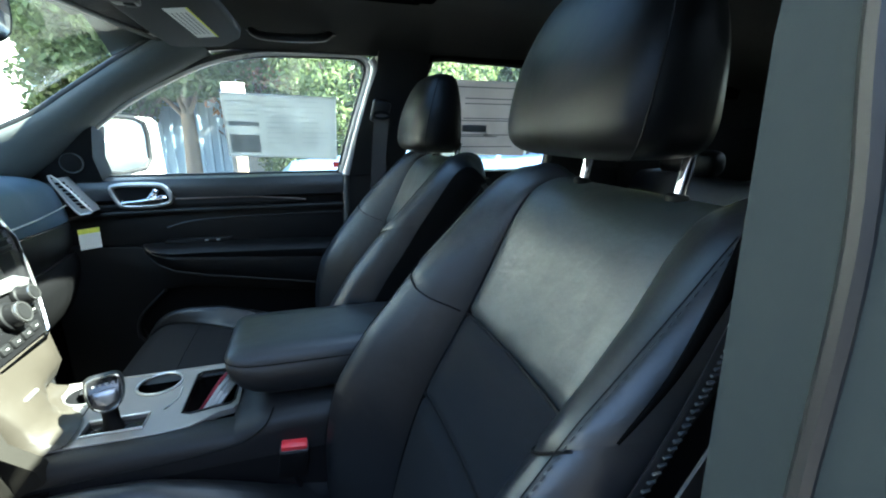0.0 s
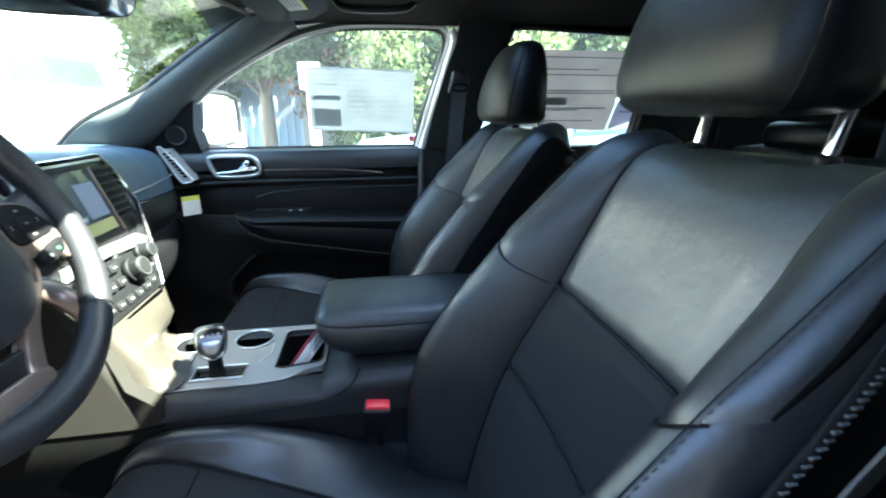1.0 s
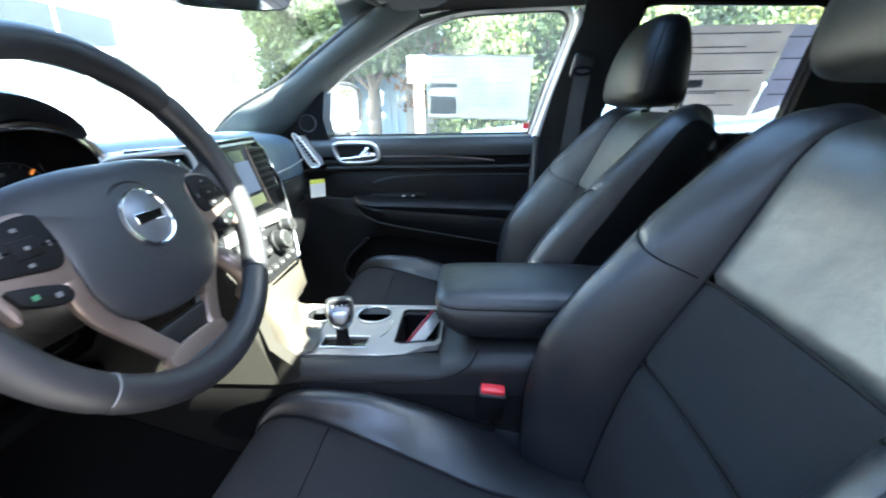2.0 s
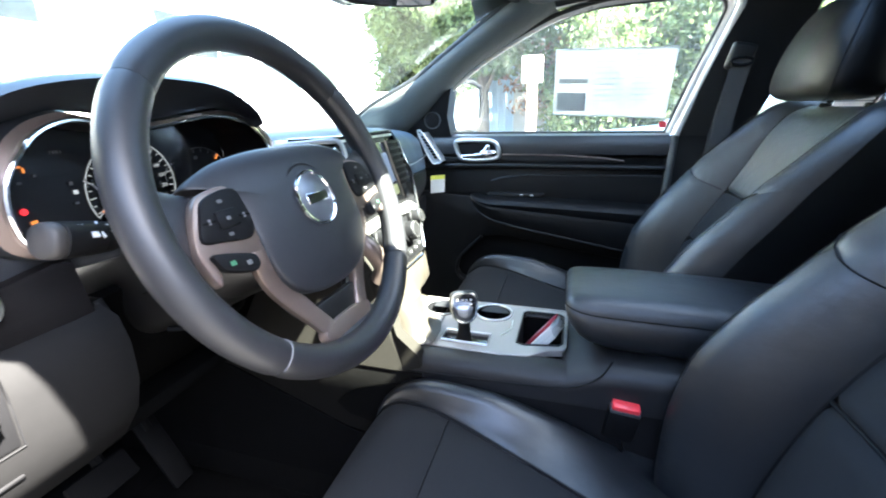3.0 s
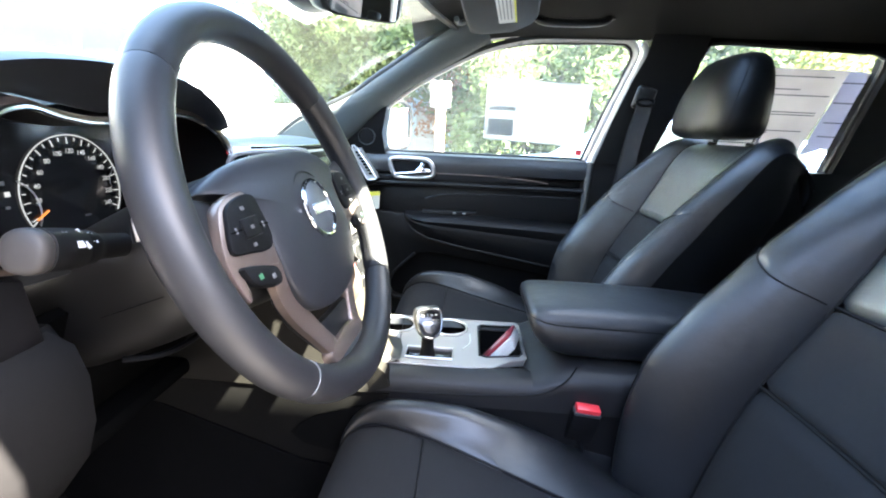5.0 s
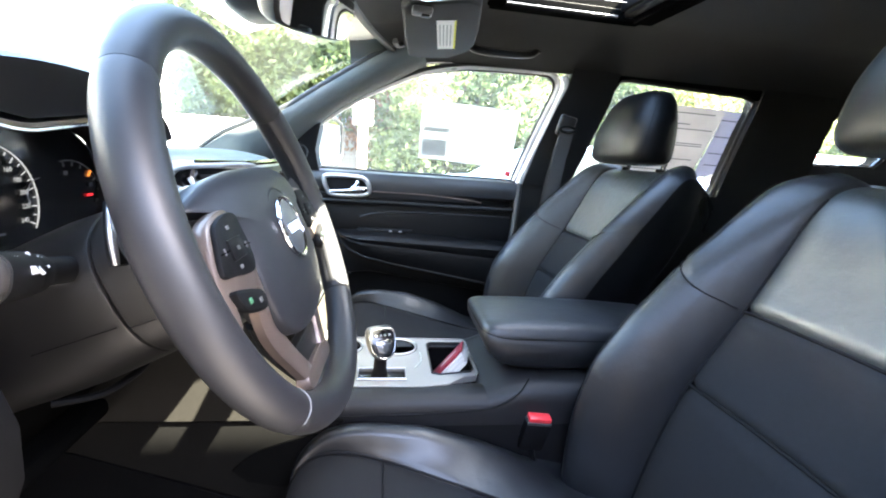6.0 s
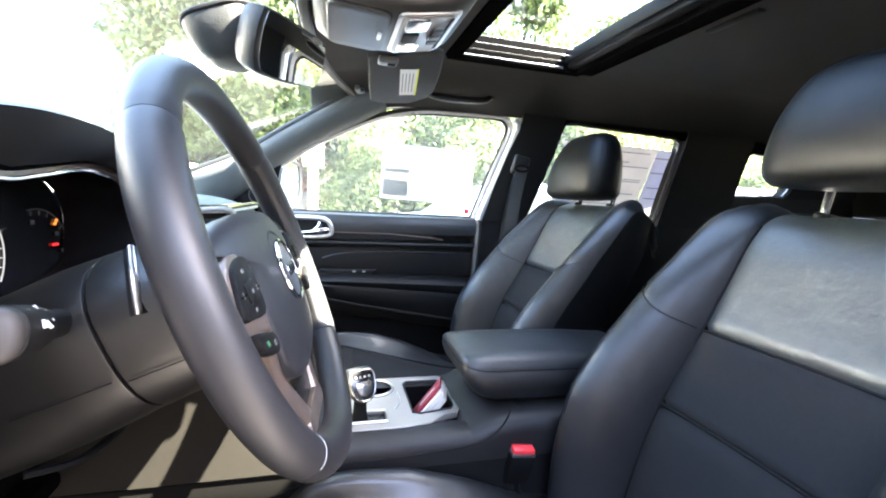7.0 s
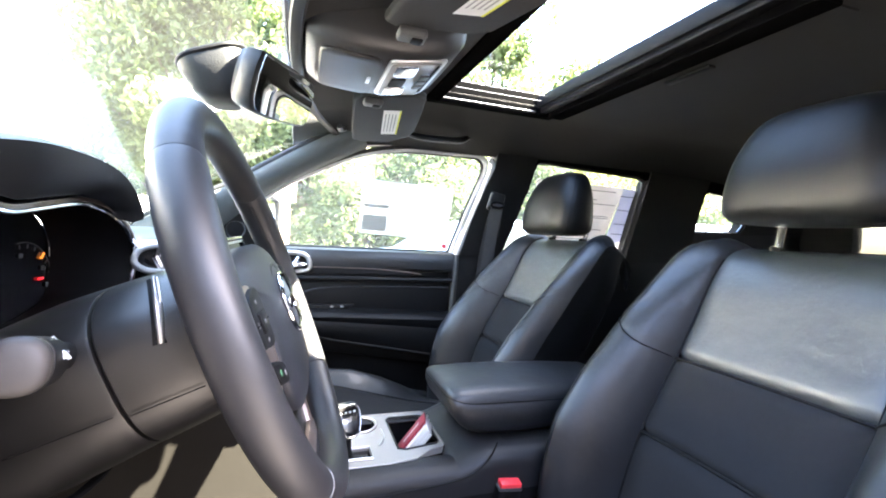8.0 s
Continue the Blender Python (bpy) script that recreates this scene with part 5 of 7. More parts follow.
def column():
    c = thing("steering_column", WM @ Vector((0, 0, -0.22)), "dark steering column cover with control stalks", "steering column")

    def ring(z, wx, wt, wb, oy=0.0):
        """A squarish ring: wt above and wb below the axis."""
        row = []
        for a in np.linspace(0, 2 * math.pi, 45)[:-1]:
            sn = math.copysign(abs(math.sin(a)) ** 0.75, math.sin(a))
            row.append(Vector((wx * math.copysign(abs(math.cos(a)) ** 0.75, math.cos(a)), oy + (wt if sn > 0 else wb) * sn, z)))
        return row
    col = part("collar", moved(rows_bm([ring(-0.040, 0.070, 0.052, 0.070), ring(-0.046, 0.085, 0.060, 0.080), ring(-0.054, 0.091, 0.063, 0.085), ring(-0.1155, 0.0950, 0.0645, 0.090), ring(-0.118, 0.0925, 0.062, 0.087)], loop=True, cap=True), WM), SHROUD, c, "grained front collar of the column", sharp=40)
    part("collar_ring", moved(tube([Vector(p) for p in ring(-0.041, 0.072, 0.054, 0.072)], 0.004, 8, True), WM), GLOSS, col)
    rows = [ring(-0.1175, 0.088, 0.058, 0.083), ring(-0.1200, 0.0940, 0.064, 0.089), ring(-0.123, 0.0950, 0.0645, 0.090), ring(-0.16, 0.0955, 0.064, 0.094), ring(-0.20, 0.0945, 0.060, 0.098), ring(-0.26, 0.090, 0.052, 0.10), ring(-0.34, 0.084, 0.042, 0.10)]
    part("shroud", moved(rows_bm(rows, loop=True, cap=True), WM), SHROUD, c, "rear half of the column cover", sharp=40)
    for sx in (-1, 1):
        part("shroud_joint", moved(tube([Vector((sx * 0.0895, -0.040, -0.056)), Vector((sx * 0.0930, -0.040, -0.114))], 0.0006, 6), WM), DARK, c)
        part("shroud_joint", moved(tube([Vector((sx * 0.0940, -0.036, -0.124)), Vector((sx * 0.0950, -0.036, -0.16)), Vector((sx * 0.0942, -0.036, -0.20))], 0.0006, 6), WM), DARK, c)
    part("column_tube", moved(tube([(0, -0.02, -0.30), (0, -0.03, -0.46)], 0.05, 16), WM), DARK, c)
    # lamp stalk: black barrel with white symbols, stepped towards the column, grey end cap
    a0, a1 = Vector((-0.3630, -0.5725, 1.1605)), Vector((-0.3870, -0.4783, 1.1390))
    d = (a1 - a0).normalized()
    at = lambda m: a0 + d * m
    up = Vector((0.10, 0, 1)).normalized()

    def oval(m, ry, rz):
        sd = d.cross(up).normalized()
        uu = sd.cross(d).normalized()
        return [at(m) + sd * ry * math.copysign(abs(math.cos(t)) ** 0.85, math.cos(t)) + uu * rz * math.copysign(abs(math.sin(t)) ** 0.85, math.sin(t)) for t in np.linspace(0, 2 * math.pi, 29)[:-1]]
    part("stalk_cap", rows_bm([oval(0.0030, 0.005, 0.006), oval(0.0040, 0.0105, 0.0118), oval(0.0062, 0.0138, 0.0152), oval(0.0095, 0.0147, 0.0162), oval(0.0150, 0.0149, 0.0164), oval(0.0162, 0.0143, 0.0157)], loop=True, cap=True), STALK_CAP, c, "grey end cap of the lamp stalk", sharp=50)
    barrel = part("stalk_barrel", rows_bm([oval(0.0165, 0.0142, 0.0156), oval(0.0173, 0.0152, 0.0166), oval(0.0570, 0.0150, 0.0160), oval(0.0585, 0.0142, 0.0150)], loop=True, cap=True), DARK, c, "black barrel with white symbols", sharp=40)
    part("stalk_neck", rows_bm([oval(0.0590, 0.0140, 0.0150), oval(0.074, 0.0134, 0.0144), oval(0.080, 0.0110, 0.0120), oval(0.09, 0.0100, 0.0110), oval(0.15, 0.0100, 0.0110)], loop=True, cap=True), DARK, c, "stepped neck of the stalk", sharp=40)
    sd = d.cross(up).normalized()
    if sd.x < 0:
        sd = -sd
    uu = Vector((0, 0, 1))
    nrm = (sd * 0.80 + uu * 0.60).normalized()
    along, side = d, d.cross(nrm).normalized()
    if side.z < 0:
        side = -side

    def mark(m, h, la, lh, rad, turn=0.0):
        """A small raised print on the barrel: m along the stalk, h across it."""
        M = Matrix.Translation(at(m) + nrm * rad + side * h) @ Matrix((along, side, nrm)).transposed().to_4x4() @ pose(0, 0, 0, 0, 0, turn)
        part("stalk_mark", moved(rbox(-la, la, -lh, lh, -0.0016, 0.0006, 0, 1), M), WHITE_MARK, barrel)
    for i in range(3):
        mark(0.0415 + 0.0026 * i, -0.0035, 0.0008, 0.0042, 0.0153)
    mark(0.0360, 0.0020, 0.0013, 0.0036, 0.0153)
    mark(0.0342, 0.0020, 0.0006, 0.0028, 0.0153)
    for tn in (35, 0, -35):
        mark(0.0318, 0.0018 + 0.00008 * tn, 0.0016, 0.0006, 0.0153, tn)
    for k, tn in ((-0.0055, 14), (0.0, 0), (0.0055, -14)):
        mark(0.0530 - 22 * k * k, k, 0.0008, 0.0032, 0.0150, tn)
    for m, h in ((0.064, 0.004), (0.064, -0.001), (0.068, 0.003), (0.068, -0.002), (0.072, 0.001)):
        mark(m, h, 0.0012, 0.0018, 0.0139)
    part("wiper_stalk", tube([(-0.385, -0.30, 1.135), (-0.375, -0.24, 1.145), (-0.365, -0.19, 1.15)], [0.010, 0.012, 0.010], 12), DARK, c)
    part("tilt_lever", tube(curve([(-0.440, -0.420, 0.990), (-0.412, -0.398, 0.986), (-0.403, -0.365, 0.985), (-0.399, -0.338, 0.989), (-0.402, -0.328, 1.000), (-0.42, -0.326, 1.02)], 5), 0.0050, 8, flat=0.7), PEDAL, c, "black tilt lever under the column")
    return c


column()


# ---- dashboard ----
def dash_push(y):
    """How far the dash face stands out towards the seats."""
    return lerp([(-0.70, -0.02), (-0.60, 0.0), (-0.2, 0.0), (0.1, 0.085), (0.16, 0.085), (0.35, 0.055), (0.55, 0.01), (0.66, -0.02), (0.70, -0.05)], y)


def dashboard():
    d = thing("dashboard", (-0.7, 0, 0.75), "black soft-skinned dashboard with chrome edged vents", "dashboard")
    prof = curve([(-1.03, 0, 1.165), (-0.85, 0, 1.195), (-0.65, 0, 1.219), (-0.54, 0, 1.227), (-0.478, 0, 1.222), (-0.446, 0, 1.200), (-0.431, 0, 1.155), (-0.424, 0, 1.110)], 6)

    def face(y0, y1, ny, pr, name, material, push=True, lab=""):
        rows = []
        for p in pr:
            k = max(0.0, min(1.0, (p.x + 0.80) / 0.36)) if push else 0
            rows.append([(p.x + dash_push(y) * k + (0.30 * max(0, (abs(y) - 0.30)) * (1 - k) if p.x < -0.6 else 0), y, p.z - 0.052 * (max(0, y - 0.1) / 0.6) * k) for y in np.linspace(y0, y1, ny)])
        return part(name, thick(rows_bm(rows), -0.02), material, d, lab, sharp=60)

    # top pads carry the sky's reflection as blue colour
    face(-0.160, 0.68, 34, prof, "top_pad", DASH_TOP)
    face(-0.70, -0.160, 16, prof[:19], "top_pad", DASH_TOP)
    part("accent_line", tube([(-0.4225 + dash_push(y) + 0.002, y, 1.120 - 0.030 * (y - 0.28)) for y in np.linspace(0.17, 0.63, 24)], 0.0018, 6), SATIN, d, "thin silver line across the dash")
    low = curve([(-0.425, 0, 1.104), (-0.422, 0, 1.085), (-0.424, 0, 1.060), (-0.432, 0, 1.035), (-0.448, 0, 1.010)], 4)
    face(0.13, 0.68, 22, low, "passenger_band", PLASTIC)
    glove = curve([(-0.450, 0, 1.006), (-0.445, 0, 0.985), (-0.450, 0, 0.95), (-0.475, 0, 0.88), (-0.54, 0, 0.80), (-0.70, 0, 0.74), (-1.04, 0, 0.72)], 5)
    face(0.12, 0.66, 20, glove, "glove_box", DARK)
    # passenger end vent
    q = [(-0.466, 1.180), (-0.448, 1.182), (-0.392, 1.096), (-0.384, 1.083), (-0.400, 1.078), (-0.424, 1.086)]
    v = part("end_vent", slab(q, lambda x, z: 0.655 + 0.10 * (x + 0.43), 0.06), VENT_TRIM, d, "slanted silver edged air vent")
    for i in range(8):
        t = i / 7
        x, z = -0.4455 + 0.044 * t, 1.168 - 0.070 * t
        part("vent_slot", slab([(x - 0.0105, z + 0.0032), (x + 0.0075, z + 0.0048), (x + 0.0105, z - 0.0012), (x - 0.0070, z - 0.0030)], lambda x, z: 0.6515 + 0.10 * (x + 0.43), 0.01), GLOSS, v)
    rim = curve([(-0.464, 0, 1.180), (-0.450, 0, 1.182), (-0.393, 0, 1.097), (-0.385, 0, 1.084), (-0.400, 0, 1.079), (-0.422, 0, 1.087)], 3, True)
    part("vent_edge", tube([(p.x, 0.652 + 0.10 * (p.x + 0.43), p.z) for p in rim], 0.0032, 8, True), SATIN, v, "silver edge of the end vent")
    # cluster hood: arch over the instruments
    arch = curve([(0, -0.615, 1.16), (0, -0.605, 1.215), (0, -0.575, 1.258), (0, -0.52, 1.288), (0, -0.43, 1.303), (0, -0.335, 1.304), (0, -0.275, 1.297), (0, -0.232, 1.280), (0, -0.208, 1.262), (0, -0.200, 1.246)], 6)
    rows = []
    for x, k, dz in ((-0.62, 0.88, -0.045), (-0.52, 0.97, -0.006), (-0.45, 1.0, 0.0), (-0.425, 0.995, -0.001), (-0.415, 0.975, -0.005), (-0.425, 0.950, -0.012)):
        rows.append([(x, -0.405 + (p.y + 0.405) * k, 1.16 + (p.z - 1.16) * k + dz * 0.5) for p in arch])
    brow = [(-0.60, 1.14), (-0.565, 1.205), (-0.525, 1.250), (-0.47, 1.266), (-0.372, 1.252), (-0.25, 1.266), (-0.195, 1.250), (-0.168, 1.215)]
    rows.append([(-0.462, -0.395 + (p.y + 0.405) * 0.93, min(lerp(brow, -0.395 + (p.y + 0.405) * 0.93), p.z - 0.004)) for p in arch])
    part("cluster_hood", rows_bm(rows), DASH, d, "domed hood over the instruments", sharp=60)
    # instrument bezel in two lobes
    lobe = curve([(0, -0.530, 1.135), (0, -0.546, 1.165), (0, -0.540, 1.205), (0, -0.508, 1.240), (0, -0.460, 1.255), (0, -0.415, 1.247), (0, -0.37, 1.242), (0, -0.324, 1.247), (0, -0.254, 1.255), (0, -0.205, 1.241), (0, -0.178, 1.208), (0, -0.178, 1.165), (0, -0.20, 1.130), (0, -0.33, 1.112), (0, -0.46, 1.115)], 5, True)
    cy, cz = -0.35, 1.168

    def bow(y):
        """The surround comes forward towards both ends."""
        return 0.034 * min(1.0, abs(y - cy) / 0.175) ** 2.2
    rows = [[(x + bow(p.y) * f, cy + (p.y - cy) * k, cz + (p.z - cz) * k) for p in lobe] for x, k, f in ((-0.54, 1.20, 0), (-0.50, 1.17, 0.3), (-0.466, 1.085, 0.9), (-0.466, 1.03, 1), (-0.470, 1.0, 1), (-0.50, 0.945, 0.5), (-0.520, 0.93, 0))]
    part("cluster_skirt", rows_bm(rows[:3], loop=True), DASH, d, "black skirt round the instruments")
    part("cluster_surround", rows_bm(rows[2:5], loop=True), CHAMPAGNE, d, "satin bronze instrument surround")
    part("cluster_well", rows_bm(rows[4:], loop=True), DARK, d)
    part("cluster_chrome", tube([(-0.468 + bow(p.y), cy + (p.y - cy) * 0.997, cz + (p.z - cz) * 0.997) for p in lobe], 0.0030, 8, True), CHROME, d)
    f = part("cluster_face", prism([(cy + (p.y - cy) * 0.94, cz + (p.z - cz) * 0.94) for p in lobe], "x", -0.530, -0.522), GLOSS, d, "black instrument face")
    gy, gz, gr, fx = -0.356, 1.1640, 0.0635, -0.5205
    part("gauge_ring", tube([(fx, gy + gr * math.cos(a), gz + gr * math.sin(a)) for a in np.linspace(radians(-28), radians(208), 60)] + [(fx, gy - gr * 0.80, gz - gr * 0.40)], 0.0007, 6), GAUGE_WHITE, f, "lit speedometer ring")
    for i in range(25):
        a = radians(204 - i * 228 / 24)
        r1, r0 = gr * 0.96, gr * (0.90 if i % 2 else 0.85)
        part("gauge_tick", tube([(fx, gy + r0 * math.cos(a), gz + r0 * math.sin(a)), (fx, gy + r1 * math.cos(a), gz + r1 * math.sin(a))], 0.0006, 4), GAUGE_WHITE, f)
        if i % 2 == 0 and i > 0:
            m = Matrix(((0, 0, 1, fx + 0.0008), (1, 0, 0, gy + gr * 0.72 * math.cos(a)), (0, 1, 0, gz + gr * 0.72 * math.sin(a)), (0, 0, 0, 1)))
            words(str(i * 10), 0.0072, GAUGE_WHITE, m, f)
    part("gauge_needle", tube([(fx + 0.001, gy + 0.040 * math.cos(radians(203)), gz + 0.040 * math.sin(radians(203))), (fx + 0.001, gy + 0.056 * math.cos(radians(205)), gz + 0.056 * math.sin(radians(205)))], 0.0011, 6), AMBER, f, "amber needle tip")
    for i, w in enumerate((0.0009, 0.0022, 0.0020, 0.0010)):
        part("temperature_digit", rbox(fx, fx + 0.001, -0.4465 + 0.0036 * i - w / 2, -0.4465 + 0.0036 * i + w / 2, 1.2175, 1.2212, 0, 1), MARK, f, "small pale reading")
    part("range_arc", tube([(fx, -0.43 + 0.03 * math.cos(a), 1.15 + 0.035 * math.sin(a)) for a in np.linspace(-0.5, 1.2, 12)], 0.0008, 5), INK, f)
    for y, z, a, b2, m2 in ((-0.484, 1.207, 0.008, 0.0013, AMBER), (-0.477, 1.203, 0.0013, 0.004, AMBER), (-0.484, 1.190, 0.003, 0.002, INK), (-0.468, 1.196, 0.002, 0.002, INK), (-0.434, 1.182, 0.003, 0.0030, INK), (-0.431, 1.171, 0.0035, 0.0035, GAUGE_WHITE), (-0.433, 1.158, 0.003, 0.002, INK), (-0.345, 1.135, 0.006, 0.0015, INK), (-0.392, 1.128, 0.004, 0.0014, INK)):
        part("indicator", rbox(fx, fx + 0.001, y - 0.7 * a, y + 0.7 * a, z - 0.7 * b2, z + 0.7 * b2, 0, 1), m2 if m2 is not INK else MARK, f)
    part("warning_light", lathe([(0.0038, 0), (0.0038, 0.001)], (fx, -0.488, 1.159), (1, 0, 0), 10), RED_LAMP, f, "red warning light")
    part("warning_light", moved(rbox(0, 0.001, -0.0032, 0.0032, -0.0045, 0.0045, 0, 1), Matrix.Translation((fx, -0.481, 1.143)) @ pose(0, 0, 0, 12, 0, 0)), AMBER, f, "amber warning light")
    # small round gauge in the passenger side lobe
    ry, rz = -0.240, 1.145
    part("dial_ring", tube([(fx, ry + 0.0625 * math.cos(a), rz + 0.0625 * math.sin(a)) for a in np.linspace(radians(-22), radians(102), 30)], 0.0007, 5), MARK, f, "dim arc of the small dial")
    for i in range(9):
        a = radians(98 - i * 14.6)
        part("dial_tick", tube([(fx, ry + 0.0555 * math.cos(a), rz + 0.0555 * math.sin(a)), (fx, ry + 0.0605 * math.cos(a), rz + 0.0605 * math.sin(a))], 0.0008, 4), MARK, f)
        if i in (0, 4, 6):
            part("dial_mark", rbox(fx, fx + 0.001, ry + 0.048 * math.cos(a) - 0.003, ry + 0.048 * math.cos(a) + 0.003, rz + 0.048 * math.sin(a) - 0.0025, rz + 0.048 * math.sin(a) + 0.0025, 0, 1), MARK, f)
    for deg in (51, -20):
        a = radians(deg)
        part("warning_light", tube([(fx, ry + 0.0540 * math.cos(a), rz + 0.0540 * math.sin(a)), (fx, ry + 0.0620 * math.cos(a), rz + 0.0620 * math.sin(a))], 0.0016, 6), AMBER, f, "amber dial mark")
    part("warning_light", rbox(fx, fx + 0.001, -0.2125, -0.2015, 1.1612, 1.1638, 0, 1), RED_LAMP, f, "red warning light")
    part("side_reading", tube([(fx, -0.2860 + 0.02 * math.cos(a), 1.171 + 0.018 * math.sin(a)) for a in np.linspace(1.6, 3.6, 8)], 0.0006, 5), MARK, f)
    # driver's side trim, vent and knee panel
    part("driver_trim", prism([(-0.70, 1.085), (-0.60, 1.105), (-0.52, 1.118), (-0.502, 1.112), (-0.494, 1.050), (-0.60, 1.030), (-0.70, 1.015)], "x", -0.50, -0.440, 0.006), PIANO, d, "dark wood grain strip")
    part("driver_ledge", prism([(-0.70, 1.13), (-0.60, 1.15), (-0.50, 1.125), (-0.18, 1.11), (-0.18, 1.08), (-0.505, 1.10), (-0.60, 1.085), (-0.70, 1.065)], "x", -0.54, -0.452, 0.008), DASH, d)
    ring = curve([(-0.435, -0.640, 1.150), (-0.432, -0.605, 1.148), (-0.430, -0.588, 1.128), (-0.430, -0.580, 1.098), (-0.430, -0.592, 1.084), (-0.430, -0.64, 1.072), (-0.432, -0.685, 1.07), (-0.434, -0.690, 1.12)], 5, True)
    part("side_vent_ring", tube(ring, 0.0054, 10, True), SATIN, d, "silver ring of the side air vent")
    part("side_vent_well", prism([(p.y, p.z) for p in ring], "x", -0.50, -0.438), GLOSS, d)
    for i in range(4):
        part("vent_slat", rbox(-0.445, -0.434, -0.685, -0.592, 1.075 + 0.018 * i, 1.080 + 0.018 * i, 0.001, 1), DARK, d)
    knee = []
    for y in np.linspace(-0.71, -0.486, 10):
        k = max(0.0, (y + 0.50) / 0.33)
        knee.append([(x - 0.05 * k + dx, y, z) for x, z, dx in ((-0.452, 1.045, 0), (-0.432, 1.036, 0), (-0.426, 1.01, 0), (-0.428, 0.965, 0), (-0.442, 0.925, 0), (-0.475, 0.880 + 0.02 * k, 0), (-0.56, 0.845, 0), (-0.80, 0.82, 0))])
    part("knee_panel", thick(rows_bm(knee), -0.012), KNEE, d, "black lower panel in a patch of sun", sharp=60)
    # near-black skin paints the shade under the column
    part("column_recess", thick(rows_bm([[(x, y, z) for x, z in ((-0.478, 1.06), (-0.500, 1.02), (-0.520, 0.95), (-0.56, 0.88), (-0.66, 0.845), (-0.80, 0.82))] for y in (-0.484, -0.40, -0.30, -0.168)]), -0.012), BLACK_CLOTH_SHADE, d, "recess under the column with its shade put in a black skin", sharp=60)
    part("recess_cheek", prism([(-0.452, 1.06), (-0.428, 1.02), (-0.428, 0.96), (-0.445, 0.92), (-0.48, 0.875), (-0.60, 0.84), (-0.60, 1.06)], "y", -0.490, -0.478, 0.003), DARK, d)
    part("switch_panel", moved(rbox(-0.004, 0.003, -0.045, 0.045, -0.034, 0.034, 0.003), Matrix.Translation((-0.4150, -0.648, 1.004)) @ pose(0, 0, 0, 0, 3, 0)), DARK, d)
    part("panel_groove", tube([(-0.4150, -0.690, 0.968), (-0.4146, -0.601, 0.968), (-0.4150, -0.601, 1.022), (-0.4165, -0.601, 1.0395), (-0.4165, -0.690, 1.0395)], 0.0011, 5), DARK, d)
    part("lamp_switch", lathe([(0.013, 0), (0.013, 0.004), (0.0105, 0.006), (0.0095, 0.014), (0.008, 0.0155), (0, 0.016)], (-0.4125, -0.627, 1.010), (1, 0, 0), 20), COLUMN, d, "round lamp switch")
    part("switch_grip", moved(rbox(0.012, 0.020, -0.0085, 0.0085, -0.0022, 0.0022, 0.001, 2), Matrix.Translation((-0.4125, -0.627, 1.010)) @ pose(0, 0, 0, 30, 0, 0)), DARK, d)
    part("release_slot", moved(rbox(-0.002, 0.002, -0.025, 0.025, -0.002, 0.002, 0.001, 1), Matrix.Translation((-0.4255, -0.63, 0.934)) @ pose(0, 0, 0, 0, 25, 0)), DARK, d)
    # closing sheet, blackened to hold the footwell's shade
    part("lower_closing", rbox(-1.04, -0.56, -0.70, 0.68, 0.80, 0.83, 0.01), BLACK_CLOTH_SHADE, d)
    part("dash_end", prism([(-0.98, 0.80), (-0.55, 0.84), (-0.455, 0.92), (-0.44, 1.04), (-0.46, 1.13), (-0.56, 1.19), (-0.98, 1.16)], "y", -0.715, -0.700, 0.004), PLASTIC, d)
    # centre stack
    sx = lambda z: -0.295 - 0.33 * (z - 1.061)

    def sweep(y):
        """The driver's end of the stack runs forward to the instruments."""
        return -1.35 * max(0.0, -0.112 - y)
    tilt = math.degrees(math.atan(0.33))

    def on(y0, y1, z0, z1, lift, depth, r=0.004):
        """A block on the leaning face of the stack."""
        zc, yc = (z0 + z1) / 2, (y0 + y1) / 2
        h = (z1 - z0) / 2 / math.cos(radians(tilt))
        return moved(rbox(-depth, lift, -(y1 - y0) / 2, (y1 - y0) / 2, -h, h, r), Matrix.Translation((sx(zc), yc, zc)) @ pose(0, 0, 0, 0, -tilt, 0))

    def flat(pts, a, b, r=0.004):
        bm = prism(pts, "x", a, b, r)
        for v in bm.verts:
            v.co.x += sx(v.co.z) + sweep(v.co.y)
        return bm
    shape = [(-0.160, 1.211), (-0.115, 1.212), (0.120, 1.212), (0.140, 1.190), (0.158, 1.120), (0.148, 1.085), (0.120, 1.02), (0.085, 0.960), (0.06, 0.948), (-0.115, 0.948), (-0.118, 0.965), (-0.120, 1.04), (-0.160, 1.10), (-0.168, 1.19)]
    st = part("stack_panel", flat(shape, -0.05, 0.0, 0.005), GLOSS, d, "gloss black centre stack")
    part("stack_frame", tube([Vector((sx(z) + sweep(y) + 0.002, y, z)) for y, z in shape], 0.0050, 8, True), CHROME, st, "chrome frame round the stack")
    part("stack_cap", flat([(-0.165, 1.203), (-0.115, 1.204), (0.125, 1.204), (0.120, 1.213), (-0.115, 1.213), (-0.160, 1.212)], -0.03, 0.005, 0.003), SATIN, st, "silver strip above the screen")
    part("screen_bezel", on(-0.112, 0.078, 1.066, 1.205, 0.004, 0.01), PLASTIC, st)
    scr = part("screen", on(-0.100, 0.062, 1.082, 1.194, 0.006, 0.004, 0.001), SCREEN, st, "touch screen showing a dim picture")
    part("screen_image", on(0.000, 0.055, 1.112, 1.172, 0.0066, -0.0060, 0.0), SCREEN_BLUE, scr)
    part("screen_image", on(-0.09, 0.055, 1.086, 1.106, 0.0066, -0.0060, 0.0), SCREEN_GREEN, scr)
